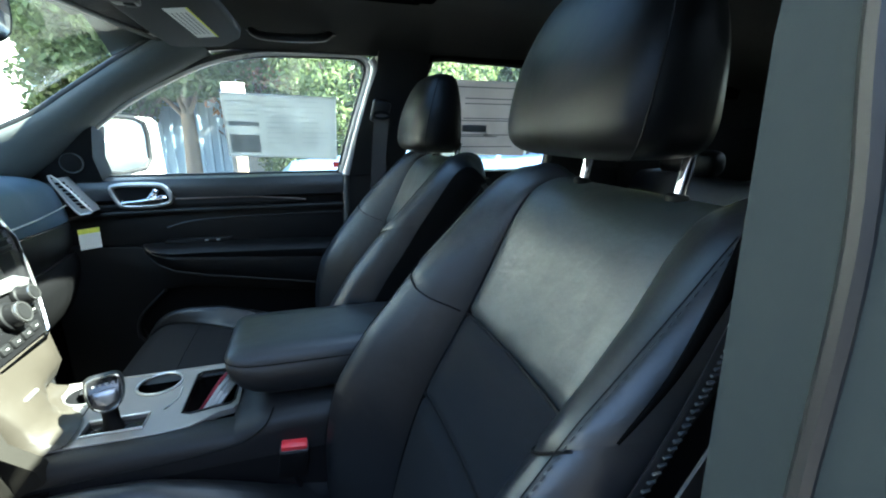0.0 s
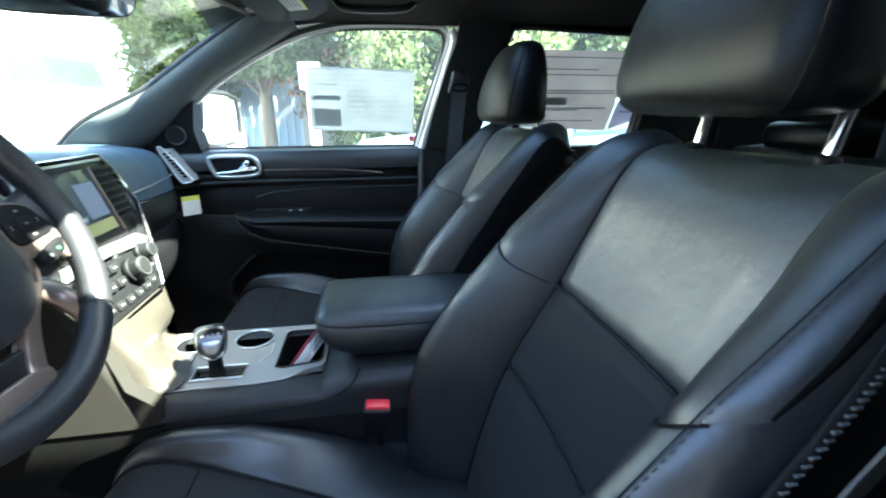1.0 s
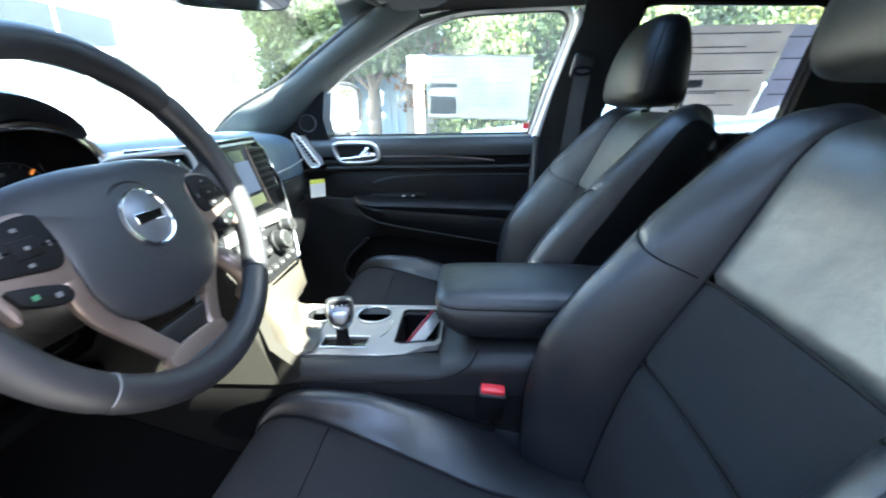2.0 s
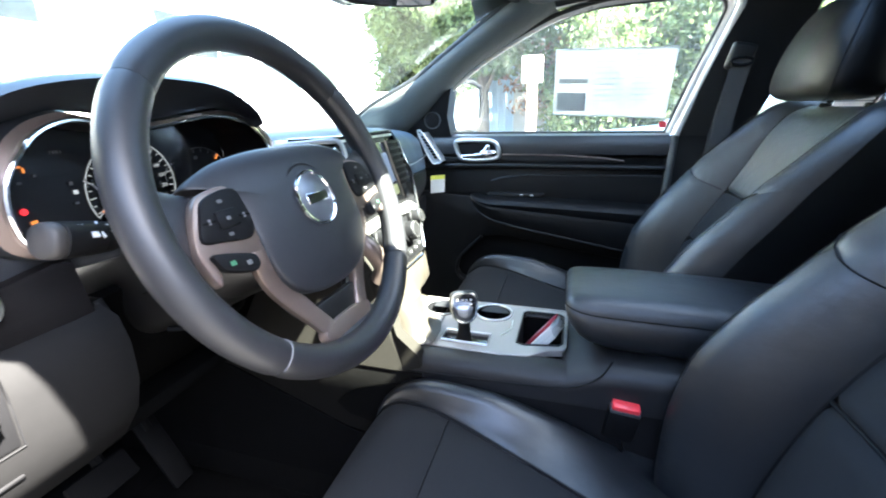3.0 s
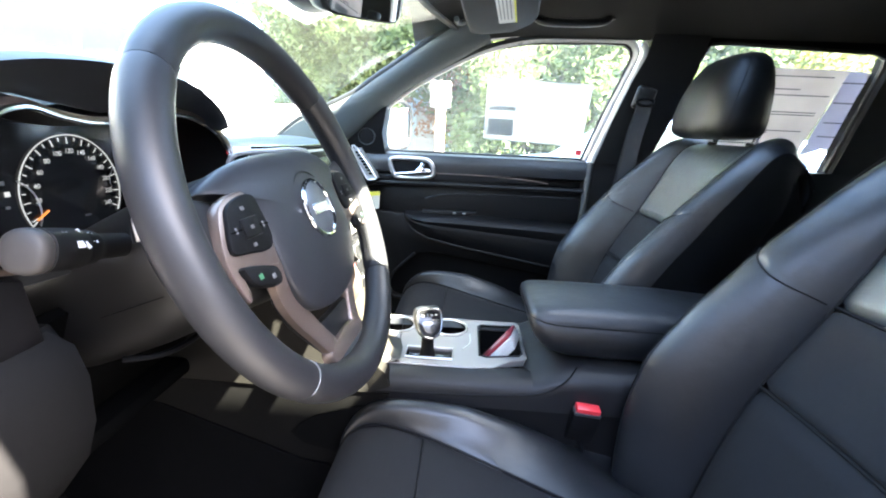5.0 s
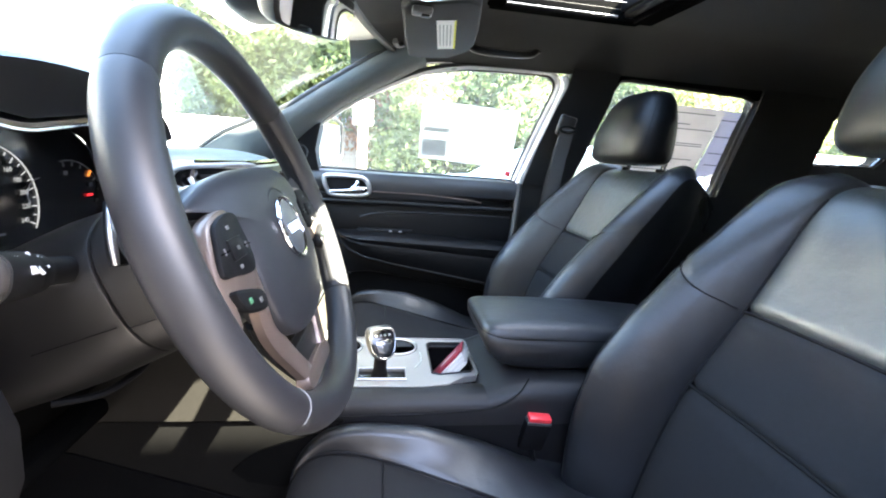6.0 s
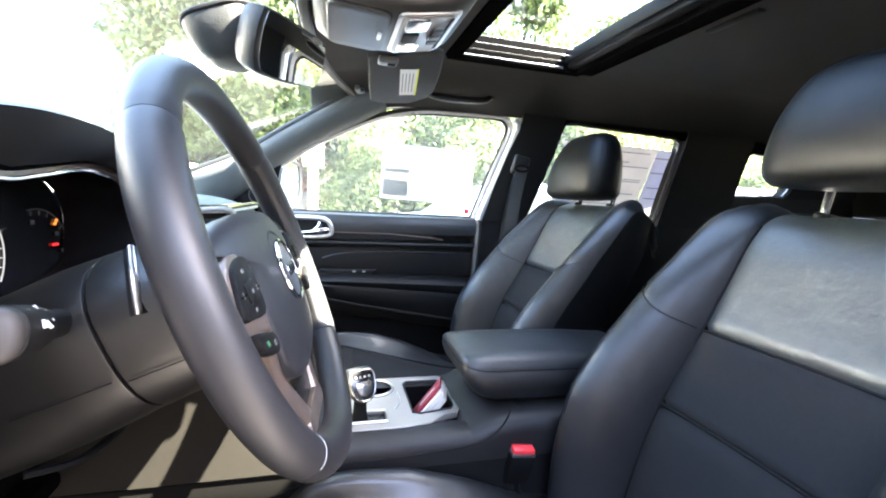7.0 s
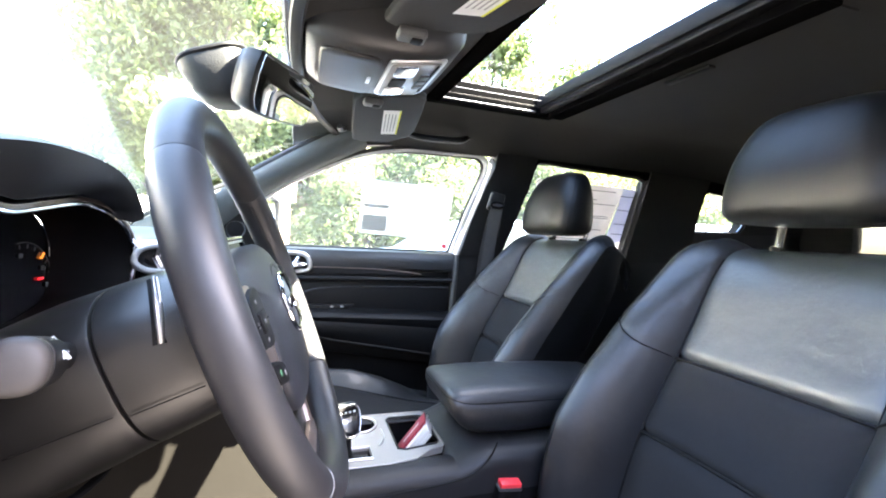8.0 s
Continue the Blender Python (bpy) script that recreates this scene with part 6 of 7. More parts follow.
    part("screen_edge", tube([(sx(z) + 0.008, y, z) for y, z in ((0.066, 1.197), (0.066, 1.080))], 0.0022, 6), CHAMPAGNE, st)
    vt = part("centre_vent", on(0.078, 0.138, 1.10, 1.195, 0.003, 0.02), DARK, st, "tall centre air vent")
    for i in range(7):
        z = 1.107 + 0.0135 * i
        part("vent_slat", on(0.080, 0.136, z, z + 0.004, 0.007, 0.002, 0.001), PLASTIC, vt)
    vt = part("centre_vent", flat([(-0.156, 1.115), (-0.120, 1.105), (-0.120, 1.196), (-0.160, 1.194)], -0.01, 0.003, 0.001), DARK, st, "tall centre air vent")
    for i in range(6):
        z = 1.120 + 0.0125 * i
        part("vent_slat", flat([(-0.155, z), (-0.121, z), (-0.121, z + 0.004), (-0.155, z + 0.004)], 0.0, 0.006, 0.001), PLASTIC, vt)
    vr = curve([(0, -0.186, 1.188), (0, -0.176, 1.203), (0, -0.150, 1.2075), (0, -0.114, 1.2085), (0, -0.113, 1.178), (0, -0.140, 1.172), (0, -0.172, 1.170), (0, -0.184, 1.176)], 4, True)
    part("vent_frame", tube([Vector((sx(p.z) + sweep(p.y) + 0.006, p.y, p.z)) for p in vr], 0.0042, 8, True), VENT_TRIM, st, "satin frame of the air vent with sky reflection in its colour")
    part("silver_sweep", flat([(-0.118, 1.062), (-0.02, 1.068), (0.09, 1.064), (0.118, 1.050), (0.105, 1.040), (-0.02, 1.050), (-0.120, 1.042)], 0.0, 0.009, 0.003), SATIN, st, "silver sweep under the screen")
    ctl = part("climate_panel", flat([(-0.13, 1.040), (0.108, 1.040), (0.078, 0.958), (-0.112, 0.956)], 0.0, 0.006, 0.003), DARK, st, "black climate control panel")
    n_face = Vector((1, 0, 0.33)).normalized()
    for y, z, r in ((0.020, 1.010, 0.021), (0.070, 1.028, 0.016), (-0.105, 1.028, 0.016)):
        k = part("control_knob", lathe([(r * 1.15, 0.004), (r * 1.15, 0.010), (r, 0.012), (r * 0.94, 0.026), (r * 0.8, 0.029), (0, 0.029)], (sx(z), y, z), n_face, 24), DARK, ctl, "round black knob with a silver ring")
        part("knob_face", lathe([(r * 0.66, 0.0285), (r * 0.64, 0.031), (0, 0.0312)], (sx(z), y, z), n_face, 24), PLASTIC, k)
        part("knob_ring", lathe([(r * 0.90, 0.0280), (r * 0.86, 0.0302), (r * 0.70, 0.0302), (r * 0.68, 0.0284)], (sx(z), y, z), n_face, 24, cap=False), SATIN_DARK, k, "dark silver ring on the knob")
    for i, (y, z) in enumerate(((-0.085, 1.030), (-0.055, 1.030), (-0.025, 1.030), (0.048, 1.012), (0.075, 1.000), (-0.085, 1.004), (-0.055, 1.004), (-0.025, 1.004), (-0.09, 0.975), (-0.06, 0.973), (-0.03, 0.972), (0.0, 0.972), (0.03, 0.973), (0.056, 0.976))):
        bt = part("control_button", on(y - 0.012, y + 0.012, z - 0.007, z + 0.007, 0.009, 0.0, 0.002), PLASTIC, ctl)
        for a, b in ((-0.0034, -0.0012), (0.0002, 0.0030)):
            part("button_mark", on(y + a, y + b, z - 0.0012, z + 0.0010, 0.0098, -0.0085, 0.0), RED if i in (1, 5) else MARK_PALE, bt)
    # lower stack, running down into the console
    rows = []
    for z, x, ya, yb in ((0.955, sx(0.955) + 0.004, -0.125, 0.090), (0.93, sx(0.93) + 0.004, -0.118, 0.080), (0.90, sx(0.90) + 0.006, -0.110, 0.076), (0.87, sx(0.87) + 0.012, -0.106, 0.082), (0.845, -0.215, -0.104, 0.094), (0.832, -0.198, -0.103, 0.104), (0.826, -0.180, -0.102, 0.106)):
        dip = 0.075 * max(0.0, min(1.0, (0.905 - z) / 0.07))
        rows.append([(x - 0.10, ya - 0.012, z - 0.02), (x - 0.03, ya - 0.008, z - 0.005), (x - 0.006, ya, z), *[(x - dip * k, ya + (yb - ya) * t, z) for t, k in ((0.04, 0), (0.25, 0), (0.42, 0.12), (0.55, 0.45), (0.68, 0.82), (0.80, 1), (0.96, 1))], (x - dip - 0.006, yb, z), (x - dip - 0.03, yb + 0.008, z - 0.005), (x - dip - 0.10, yb + 0.012, z - 0.02)])
    part("lower_centre_panel", rows_bm(rows), PLATE_LOW, d, "silver lower centre panel in the sun", sharp=60)
    part("stack_latch", on(-0.064, -0.028, 0.891, 0.898, 0.0095, 0.0, 0.003), SATIN, d, "small silver bar")
    side = [(-0.95, 0.42), (-0.25, 0.45), (-0.19, 0.80), (-0.195, 0.825), (-0.235, 0.86), (-0.27, 0.95), (-0.33, 1.10), (-0.37, 1.18), (-0.85, 1.15)]
    # upper cheek carries painted bounce light, the lower one painted shade
    part("stack_cheek", slab([(-0.95, 0.80), (-0.62, 0.788), (-0.45, 0.786), (-0.225, 0.786), *side[2:]], lambda x, z: -0.150 + 0.02 * (z > 0.9) - 0.06 * max(0, z - 0.9), 0.03), CHEEK, d, "knee side of the centre stack with warm bounce light in its colour")
    part("stack_cheek", slab([(-0.95, 0.797), (-0.62, 0.728), (-0.45, 0.665), (-0.36, 0.630), (-0.225, 0.610), (-0.190, 0.782), (-0.45, 0.782), (-0.62, 0.784)], lambda x, z: -0.1470, 0.03), CHEEK_SHADED, d, "lower side of the console with shade in its colour")
    part("footwell_carpet", slab([*side[:2], (-0.228, 0.607), (-0.362, 0.627), (-0.452, 0.662), (-0.622, 0.727), (-0.95, 0.797)], lambda x, z: -0.1495, 0.03), CARPET, d, "black carpet beside the footwell")
    far = [(-0.95, 0.42), (-0.28, 0.45), (-0.285, 0.80), (-0.29, 0.825), (-0.305, 0.86), (-0.31, 0.95), (-0.35, 1.10), (-0.38, 1.18), (-0.85, 1.15)]
    part("stack_cheek", slab(far, lambda x, z: 0.110 - 0.02 * (z < 0.9) + 0.04 * max(0, z - 0.9), 0.03), PLASTIC, d)
    # no hollow here: a flat black sheet paints the pocket's inner shade
    pocket = [(-0.375, 0.691), (-0.355, 0.712), (-0.325, 0.731), (-0.267, 0.752), (-0.2, 0.765), (-0.10, 0.768), (-0.02, 0.755), (-0.01, 0.70), (-0.12, 0.665), (-0.293, 0.656), (-0.350, 0.668)]
    part("side_pocket", slab(pocket, lambda x, z: -0.1530, 0.0025), BLACK_CLOTH_SHADE, d, "flat black oval painting the shaded mouth of the side pocket")
    part("grip_pad", tube(curve([(-0.262, -0.150, 0.97), (-0.252, -0.155, 1.0), (-0.275, -0.165, 1.04), (-0.32, -0.165, 1.06)], 5), 0.016, 10), CHAMPAGNE, d, "pale grip beside the stack")
    part("corner_pod", moved(lathe([(0.0, 0.02), (0.020, 0.018), (0.032, 0.010), (0.036, 0.0), (0.034, -0.03)], (0, 0, 0), (1, 0.1, 0), 20), Matrix.Translation((-0.360, 0.190, 1.035)) @ Matrix.Diagonal((1, 1.0, 0.75, 1))), PILLAR_PLASTIC, d, "grey oval pod beside the stack")
    part("pod_slot", moved(rbox(-0.002, 0.004, -0.020, 0.020, -0.004, 0.004, 0.002), Matrix.Translation((-0.340, 0.192, 1.035)) @ pose(0, 0, 0, 25, 0, 0)), DARK, d)
    return d


dashboard()


def pedals():
    p = thing("brake_pedal", (-0.80, -0.30, 0.45), "black rubber brake pedal in the dark footwell", "pedal", "pedals")
    part("pad", moved(rbox(-0.008, 0.008, -0.055, 0.055, -0.03, 0.03, 0.006), Matrix.Translation((-0.76, -0.372, 0.60)) @ pose(0, 0, 0, 0, -35, 0)), PEDAL, p)
    part("arm", tube([(-0.77, -0.36, 0.60), (-0.84, -0.35, 0.70), (-0.86, -0.34, 0.82)], 0.012, 8), PEDAL, p)
    a = thing("accelerator_pedal", (-0.80, -0.18, 0.43), "tall black accelerator pedal", "pedal", "pedals")
    part("pad", moved(rbox(-0.006, 0.006, -0.025, 0.025, -0.09, 0.09, 0.005), Matrix.Translation((-0.78, -0.240, 0.55)) @ pose(0, 0, 0, 0, -30, 0)), PEDAL, a)
    part("arm", tube([(-0.80, -0.24, 0.60), (-0.88, -0.23, 0.72)], 0.010, 8), PEDAL, a)
    single("floor_mat", prism([(-0.85, -0.58), (-0.30, -0.60), (-0.24, -0.55), (-0.24, -0.24), (-0.30, -0.19), (-0.85, -0.17)], "z", 0.421, 0.431, 0.004), CARPET, "black carpet mat in the driver's footwell", "floor mat")


pedals()


def price_tag():
    t = thing("hang_tag", (-0.395, 0.63, 1.0), "white paper tag with a yellow top stuck to the dash end", "tag")
    m = Matrix.Translation((-0.389, 0.622, 1.012)) @ pose(0, 0, 0, 6, 0, 38) @ Matrix.Diagonal((0.76, 1, 0.88, 1))
    part("tag_paper", moved(rbox(-0.034, 0.034, -0.0008, 0.0008, -0.036, 0.018, 0), m), PAPER, t)
    part("tag_head", moved(rbox(-0.034, 0.034, -0.0008, 0.0008, 0.018, 0.034, 0), m), YELLOW, t, "yellow printed header")


price_tag()


# ---- centre console ----
PZ = 0.82


def console():
    c = thing("centre_console", (0.1, 0, 0.45), "black centre console with a silver top plate", "console")
    sidep = [(-0.75, 0.50), (-0.75, 0.70), (-0.30, 0.775), (-0.20, 0.790), (0.50, 0.790), (0.60, 0.785), (0.62, 0.46), (0.0, 0.46)]
    for y0, y1 in ((-0.1395, -0.112), (0.112, 0.1395)):
        part("side_panel", prism(sidep, "y", y0, y1, 0.012, 3), DARK, c)
    upper = []
    for y, z in ((-0.1415, 0.765), (-0.1415, 0.788), (-0.139, 0.804), (-0.130, 0.814), (-0.115, 0.819), (-0.098, 0.820), (-0.080, 0.815)):
        upper.append([(x, y, z) for x in np.linspace(-0.235, 0.070, 16)])
    part("padded_edge", rows_bm(upper), CONSOLE_SKIN, c, "padded black edge beside the plate", sharp=60)
    part("padded_edge", rows_bm([[(x, -y, z) for x, y, z in r] for r in upper]), CONSOLE_SKIN, c, sharp=60)
    part("edge_cut", tube([(-0.225, -0.141, 0.768), (-0.2252, -0.1395, 0.800), (-0.225, -0.128, 0.820)], 0.002, 6), DARK, c)
    part("welt", tube(curve([(-0.36, -0.1435, 0.760), (-0.22, -0.1435, 0.784), (-0.05, -0.1435, 0.790), (0.05, -0.1435, 0.797), (0.095, -0.1435, 0.808), (0.125, -0.1435, 0.832), (0.140, -0.1430, 0.862)], 6), 0.0016, 6), DARK, c, "fine seam along the side")
    base = []
    for x, z in ((0.062, 0.806), (0.068, 0.817), (0.078, 0.823), (0.092, 0.829), (0.110, 0.837), (0.130, 0.842), (0.15, 0.844), (0.17, 0.844), (0.35, 0.844), (0.60, 0.844)):
        zo = max(z, 0.822) - {0.062: 0.003, 0.068: 0.0008}.get(x, 0.0)
        half_y = [(0.0, z), (0.05, z), (0.09, z * 0.6 + zo * 0.4 - 0.001), (0.115, zo - 0.003), (0.130, zo - 0.008), (0.139, zo - 0.018), (0.1413, zo - 0.034), (0.1413, 0.765)]
        base.append([(x, -y, h) for y, h in reversed(half_y)] + [(x, y, h) for y, h in half_y[1:]])
    part("armrest_base", thick(rows_bm(base), -0.015), CONSOLE_SKIN, c, "padded black edge between bin and armrest", sharp=60)
    part("rear_block", rbox(0.16, 0.60, -0.115, 0.115, 0.50, 0.845, 0.02), PLASTIC, c)
    part("inner_block", rbox(-0.24, 0.10, -0.112, 0.112, 0.62, 0.735, 0.0), DARK, c)
    # top plate with its openings
    outline = [(-0.235, -0.100), (-0.05, -0.100), (0.00, -0.093), (0.035, -0.066), (0.061, -0.060), (0.067, -0.050), (0.067, 0.100), (0.060, 0.110), (-0.262, 0.114), (-0.262, 0.02)]
    holes = [[(-0.210 + 0.038 * math.cos(a), 0.066 + 0.038 * math.sin(a)) for a in np.linspace(0, 2 * math.pi, 25)[:-1]],
             [(-0.091 + 0.038 * math.cos(a), 0.066 + 0.038 * math.sin(a)) for a in np.linspace(0, 2 * math.pi, 25)[:-1]],
             [(-0.172, -0.076), (-0.080, -0.076), (-0.080, -0.034), (-0.172, -0.034)],
             [(-0.026, -0.050), (-0.012, -0.056), (0.054, -0.044), (0.060, -0.034), (0.060, 0.082), (0.050, 0.090), (-0.018, 0.090), (-0.026, 0.080)]]
    bm = bmesh.new()
    edges = []
    for ring in [outline] + holes:
        vs = [bm.verts.new((x, y, PZ)) for x, y in ring]
        edges += [bm.edges.new((vs[i], vs[(i + 1) % len(vs)])) for i in range(len(vs))]
    bmesh.ops.triangle_fill(bm, edges=edges, use_beauty=True)
    for f in bm.faces:
        if f.normal.z < 0:
            f.normal_flip()
    bm = thick(bm, -0.012)
    pl = part("top_plate", bm, PLATE, c, "brushed silver plate", sharp=30)
    part("plate_edge", tube([(x, y, PZ + 0.0006) for x, y in outline], 0.0020, 8, True), PLATE, pl)
    part("plate_joint", tube([(-0.186, -0.1, PZ + 0.0012), (-0.20, 0.108, PZ + 0.0012)], 0.0010, 5), DARK, pl)
    for ring in holes[:2]:
        cx, cyy = sum(p[0] for p in ring) / 24, sum(p[1] for p in ring) / 24
        h = part("cup_holder", lathe([(0.040, 0.002), (0.0375, 0.0), (0.036, -0.06), (0.0, -0.06)], (cx, cyy, PZ), (0, 0, 1), 28, cap=False), GLOSS, c, "round cup holder with a bright rim")
        part("rim", tube([(cx + 0.0395 * math.cos(a), cyy + 0.0395 * math.sin(a), PZ + 0.0022) for a in np.linspace(0, 2 * math.pi, 33)[:-1]], 0.0026, 8, True), SATIN, h)
    part("bin", rows_bm([[(x, y, PZ - 0.001) for x, y in holes[3]], [(x, y, PZ - 0.08) for x, y in holes[3]], [(0.017 + (x - 0.017) * 0.02, 0.02 + (y - 0.02) * 0.02, PZ - 0.082) for x, y in holes[3]]], loop=True), DARK, c, "open storage bin")
    part("bin_lip", tube([(x, y, PZ + 0.001) for x, y in holes[3]], 0.002, 6, True), PLASTIC, c)
    part("selector_gate", tube([(x, y, PZ + 0.002) for x, y in holes[2]], 0.0024, 8, True), SATIN, c, "chrome frame of the selector gate")
    part("gate_brush", rbox(-0.172, -0.080, -0.076, -0.034, PZ - 0.012, PZ - 0.004, 0.002), GLOSS, c)
    part("plate_ridge", tube(curve([(-0.06, -0.03, PZ + 0.0005), (-0.045, 0.0, PZ + 0.0005), (-0.045, 0.04, PZ + 0.0005)], 5), 0.0015, 6), SATIN, c)
    return c


CONSOLE = console()


def selector():
    g = thing("gear_selector", (-0.128, -0.055, PZ), "black gear selector with a chrome framed face", "gear selector")
    x, y = -0.130, -0.055
    part("stem", rows_bm([[(x + dx + a * math.cos(t), y + b * math.sin(t), z) for t in np.linspace(0, 2 * math.pi, 17)[:-1]] for dx, a, b, z in ((0.0, 0.0165, 0.0145, PZ - 0.01), (0, 0.0155, 0.0135, PZ + 0.004), (0.0, 0.0130, 0.0115, PZ + 0.012), (0.0, 0.0120, 0.0110, PZ + 0.034), (0.0, 0.0140, 0.0130, PZ + 0.050))], loop=True, cap=True), DARK, g)
    fm = Matrix.Translation((x + 0.004, y - 0.012, PZ + 0.070)) @ pose(0, 0, 0, 62, 0, 20) @ Matrix.Scale(1.08, 4)
    o = curve([(-0.020, 0.0245, 0), (0.0, 0.0275, 0), (0.020, 0.0245, 0), (0.0235, 0.004, 0), (0.017, -0.019, 0), (0.0, -0.0275, 0), (-0.017, -0.019, 0), (-0.0235, 0.004, 0)], 5, True)
    rows = []
    for z, k, lift in ((0.0005, 0.97, 0.0), (-0.004, 1.06, 0.001), (-0.012, 1.10, 0.003), (-0.022, 1.04, 0.005), (-0.031, 0.84, 0.006), (-0.036, 0.50, 0.006)):
        rows.append([(p.x * k, p.y * k + lift, z) for p in o])
    part("knob", moved(rows_bm(rows, loop=True, cap=True), fm), LEATHER, g, "black leather knob", sharp=60)
    fc = part("face", moved(prism([(p.x * 0.93, p.y * 0.93) for p in o], "z", -0.004, 0.0025, 0.001), fm), GLOSS, g, "gloss black face")
    part("face_frame", moved(tube([p * 0.94 + Vector((0, 0, 0.0015)) for p in o], 0.0020, 8, True), fm), SATIN_DARK, fc, "chrome frame round the face")
    part("face_shield", moved(prism([(-0.0145, 0.0065), (0.0145, 0.0065), (0.0150, -0.003), (0.0105, -0.0145), (0.0, -0.0185), (-0.0105, -0.0145), (-0.0150, -0.003)], "z", 0.002, 0.0052, 0.0015), fm), SATIN_DARK, fc, "silver shield button")
    for i in range(4):
        part("gear_mark", moved(rbox(-0.0140 + 0.0080 * i, -0.0100 + 0.0080 * i, 0.0130, 0.0165, 0.002, 0.0036, 0, 1), fm), MARK_PALE, fc)
    return g


selector()


def armrest(console_thing):
    rows = []
    for x, ky, zb, zt in ((0.060, 0.72, 0.918, 0.930), (0.064, 0.88, 0.905, 0.937), (0.072, 0.96, 0.889, 0.941), (0.086, 1.0, 0.873, 0.943), (0.104, 1.01, 0.861, 0.944), (0.130, 1.01, 0.854, 0.945), (0.2, 1.01, 0.850, 0.945), (0.35, 1.0, 0.850, 0.942), (0.47, 1.0, 0.852, 0.934), (0.495, 0.95, 0.862, 0.920)):
        ring = []
        for y, t in ((-0.085, 0.0), (-0.098, 0.12), (-0.103, 0.35), (-0.103, 0.60), (-0.100, 0.66), (-0.099, 0.70), (-0.097, 0.85), (-0.085, 0.96), (-0.06, 1.0), (0, 1.02), (0.06, 1.0), (0.085, 0.96), (0.097, 0.85), (0.099, 0.70), (0.100, 0.66), (0.103, 0.60), (0.103, 0.35), (0.098, 0.12), (0.085, 0.0)):
            ring.append((x, y * ky, zb + (zt - zb) * t))
        rows.append(ring)
    a = part("armrest", rows_bm(rows, loop=True, cap=True), LEATHER, console_thing, "padded black leather armrest lid", sharp=60)
    near = [[p for p in r if p[1] < 0][5] for r in rows]
    loop = [Vector((x, s * abs(y) + s * 0.0003, z)) for s, rr in ((-1, near[::-1]), (1, near)) for x, y, z in rr]
    part("stitching", tube(loop, 0.0013, 5), DARK, a, "seam round the armrest lid")
    return a


armrest(CONSOLE)


def booklets():
    m = Matrix.Translation((0.024, 0.016, PZ - 0.010)) @ pose(0, 0, 0, 0, 36, -16)
    b = thing("handbook", (0.03, 0.0, PZ - 0.078), "small white booklets with a maroon cover leaning in the bin", "booklet")
    for i in range(3):
        part("booklet_white", moved(rbox(-0.006 + 0.0075 * i, 0.001 + 0.0075 * i, -0.041, 0.018, -0.055, 0.046 - 0.004 * i, 0.001), m), PAPER, b)
    part("booklet_maroon", moved(rbox(-0.0125, -0.007, -0.031, 0.017, -0.055, 0.048, 0.001), m), MAROON, b, "maroon cover")
    part("cover_line", moved(rbox(-0.0130, -0.0124, -0.012, -0.004, -0.02, 0.03, 0.0, 1), m), WHITE_MARK, b)
    return b


booklets()


# ---- roof fittings ----
def overhead_console():
    o = thing("overhead_console", (-0.07, 0, 1.58), "charcoal overhead console with silver lamp panel", "roof console")
    zc = [(-0.235, 1.580), (-0.225, 1.562), (-0.20, 1.549), (-0.14, 1.543), (-0.06, 1.545), (0.0, 1.556), (0.035, 1.572), (0.05, 1.594)]
    rows = []
    for (x, zb), hw in zip(zc, (0.085, 0.105, 0.118, 0.122, 0.122, 0.120, 0.112, 0.10)):
        rows.append([(x, hw * 1.10, 1.64), (x, hw * 1.04, zb + 0.025), (x, hw, zb + 0.008), (x, hw * 0.92, zb), (x, hw * 0.4, zb - 0.003), (x, -hw * 0.4, zb - 0.003), (x, -hw * 0.92, zb), (x, -hw, zb + 0.008), (x, -hw * 1.04, zb + 0.025), (x, -hw * 1.10, 1.64)])
    part("housing", rows_bm(rows, cap=True), ROOF_PLASTIC, o, sharp=60)

    def laid(pts, lo, hi, r):
        """A plate that follows the underside of the housing."""
        bm = prism(pts, "z", -hi, -lo, r)
        bmesh.ops.triangulate(bm, faces=[f for f in bm.faces if len(f.verts) > 4])
        for v in bm.verts:
            v.co.z += lerp(zc, v.co.x) - 0.003 * (1 - min(1, abs(v.co.y) / 0.1))
        return bm

    def rounded(x0, x1, y0, y1, r, n=5):
        return [(cx + r * math.cos(a), cy + r * math.sin(a)) for cx, cy, a0 in ((x1 - r, y1 - r, 0), (x0 + r, y1 - r, 90), (x0 + r, y0 + r, 180), (x1 - r, y0 + r, 270)) for a in np.linspace(radians(a0), radians(a0 + 90), n)]
    part("glasses_bin", laid(rounded(-0.205, -0.098, -0.098, 0.098, 0.022), 0.0, 0.007, 0.003), ROOF_PLASTIC, o, "grey storage flap")
    m = part("lamp_panel", laid(rounded(-0.088, 0.022, -0.100, 0.100, 0.018), 0.0, 0.006, 0.003), SATIN, o, "silver framed map lamp panel")
    part("lamp_bed", laid(rounded(-0.080, 0.014, -0.092, 0.092, 0.014), 0.004, 0.0066, 0.001), PLATE, m)
    for y0, y1 in ((-0.086, -0.034), (0.034, 0.086)):
        part("map_lamp", laid(rounded(-0.072, -0.030, y0, y1, 0.010), 0.005, 0.0085, 0.002), CHROME, m, "silvery map lamp lens")
    for i in range(3):
        part("roof_button", laid(rounded(-0.018, 0.002, -0.040 + 0.028 * i, -0.018 + 0.028 * i, 0.004), 0.005, 0.0095, 0.002), PILLAR_PLASTIC, m)
    part("roof_switch", laid(rounded(-0.070, -0.040, -0.024, 0.024, 0.006), 0.005, 0.009, 0.002), DARK, m)
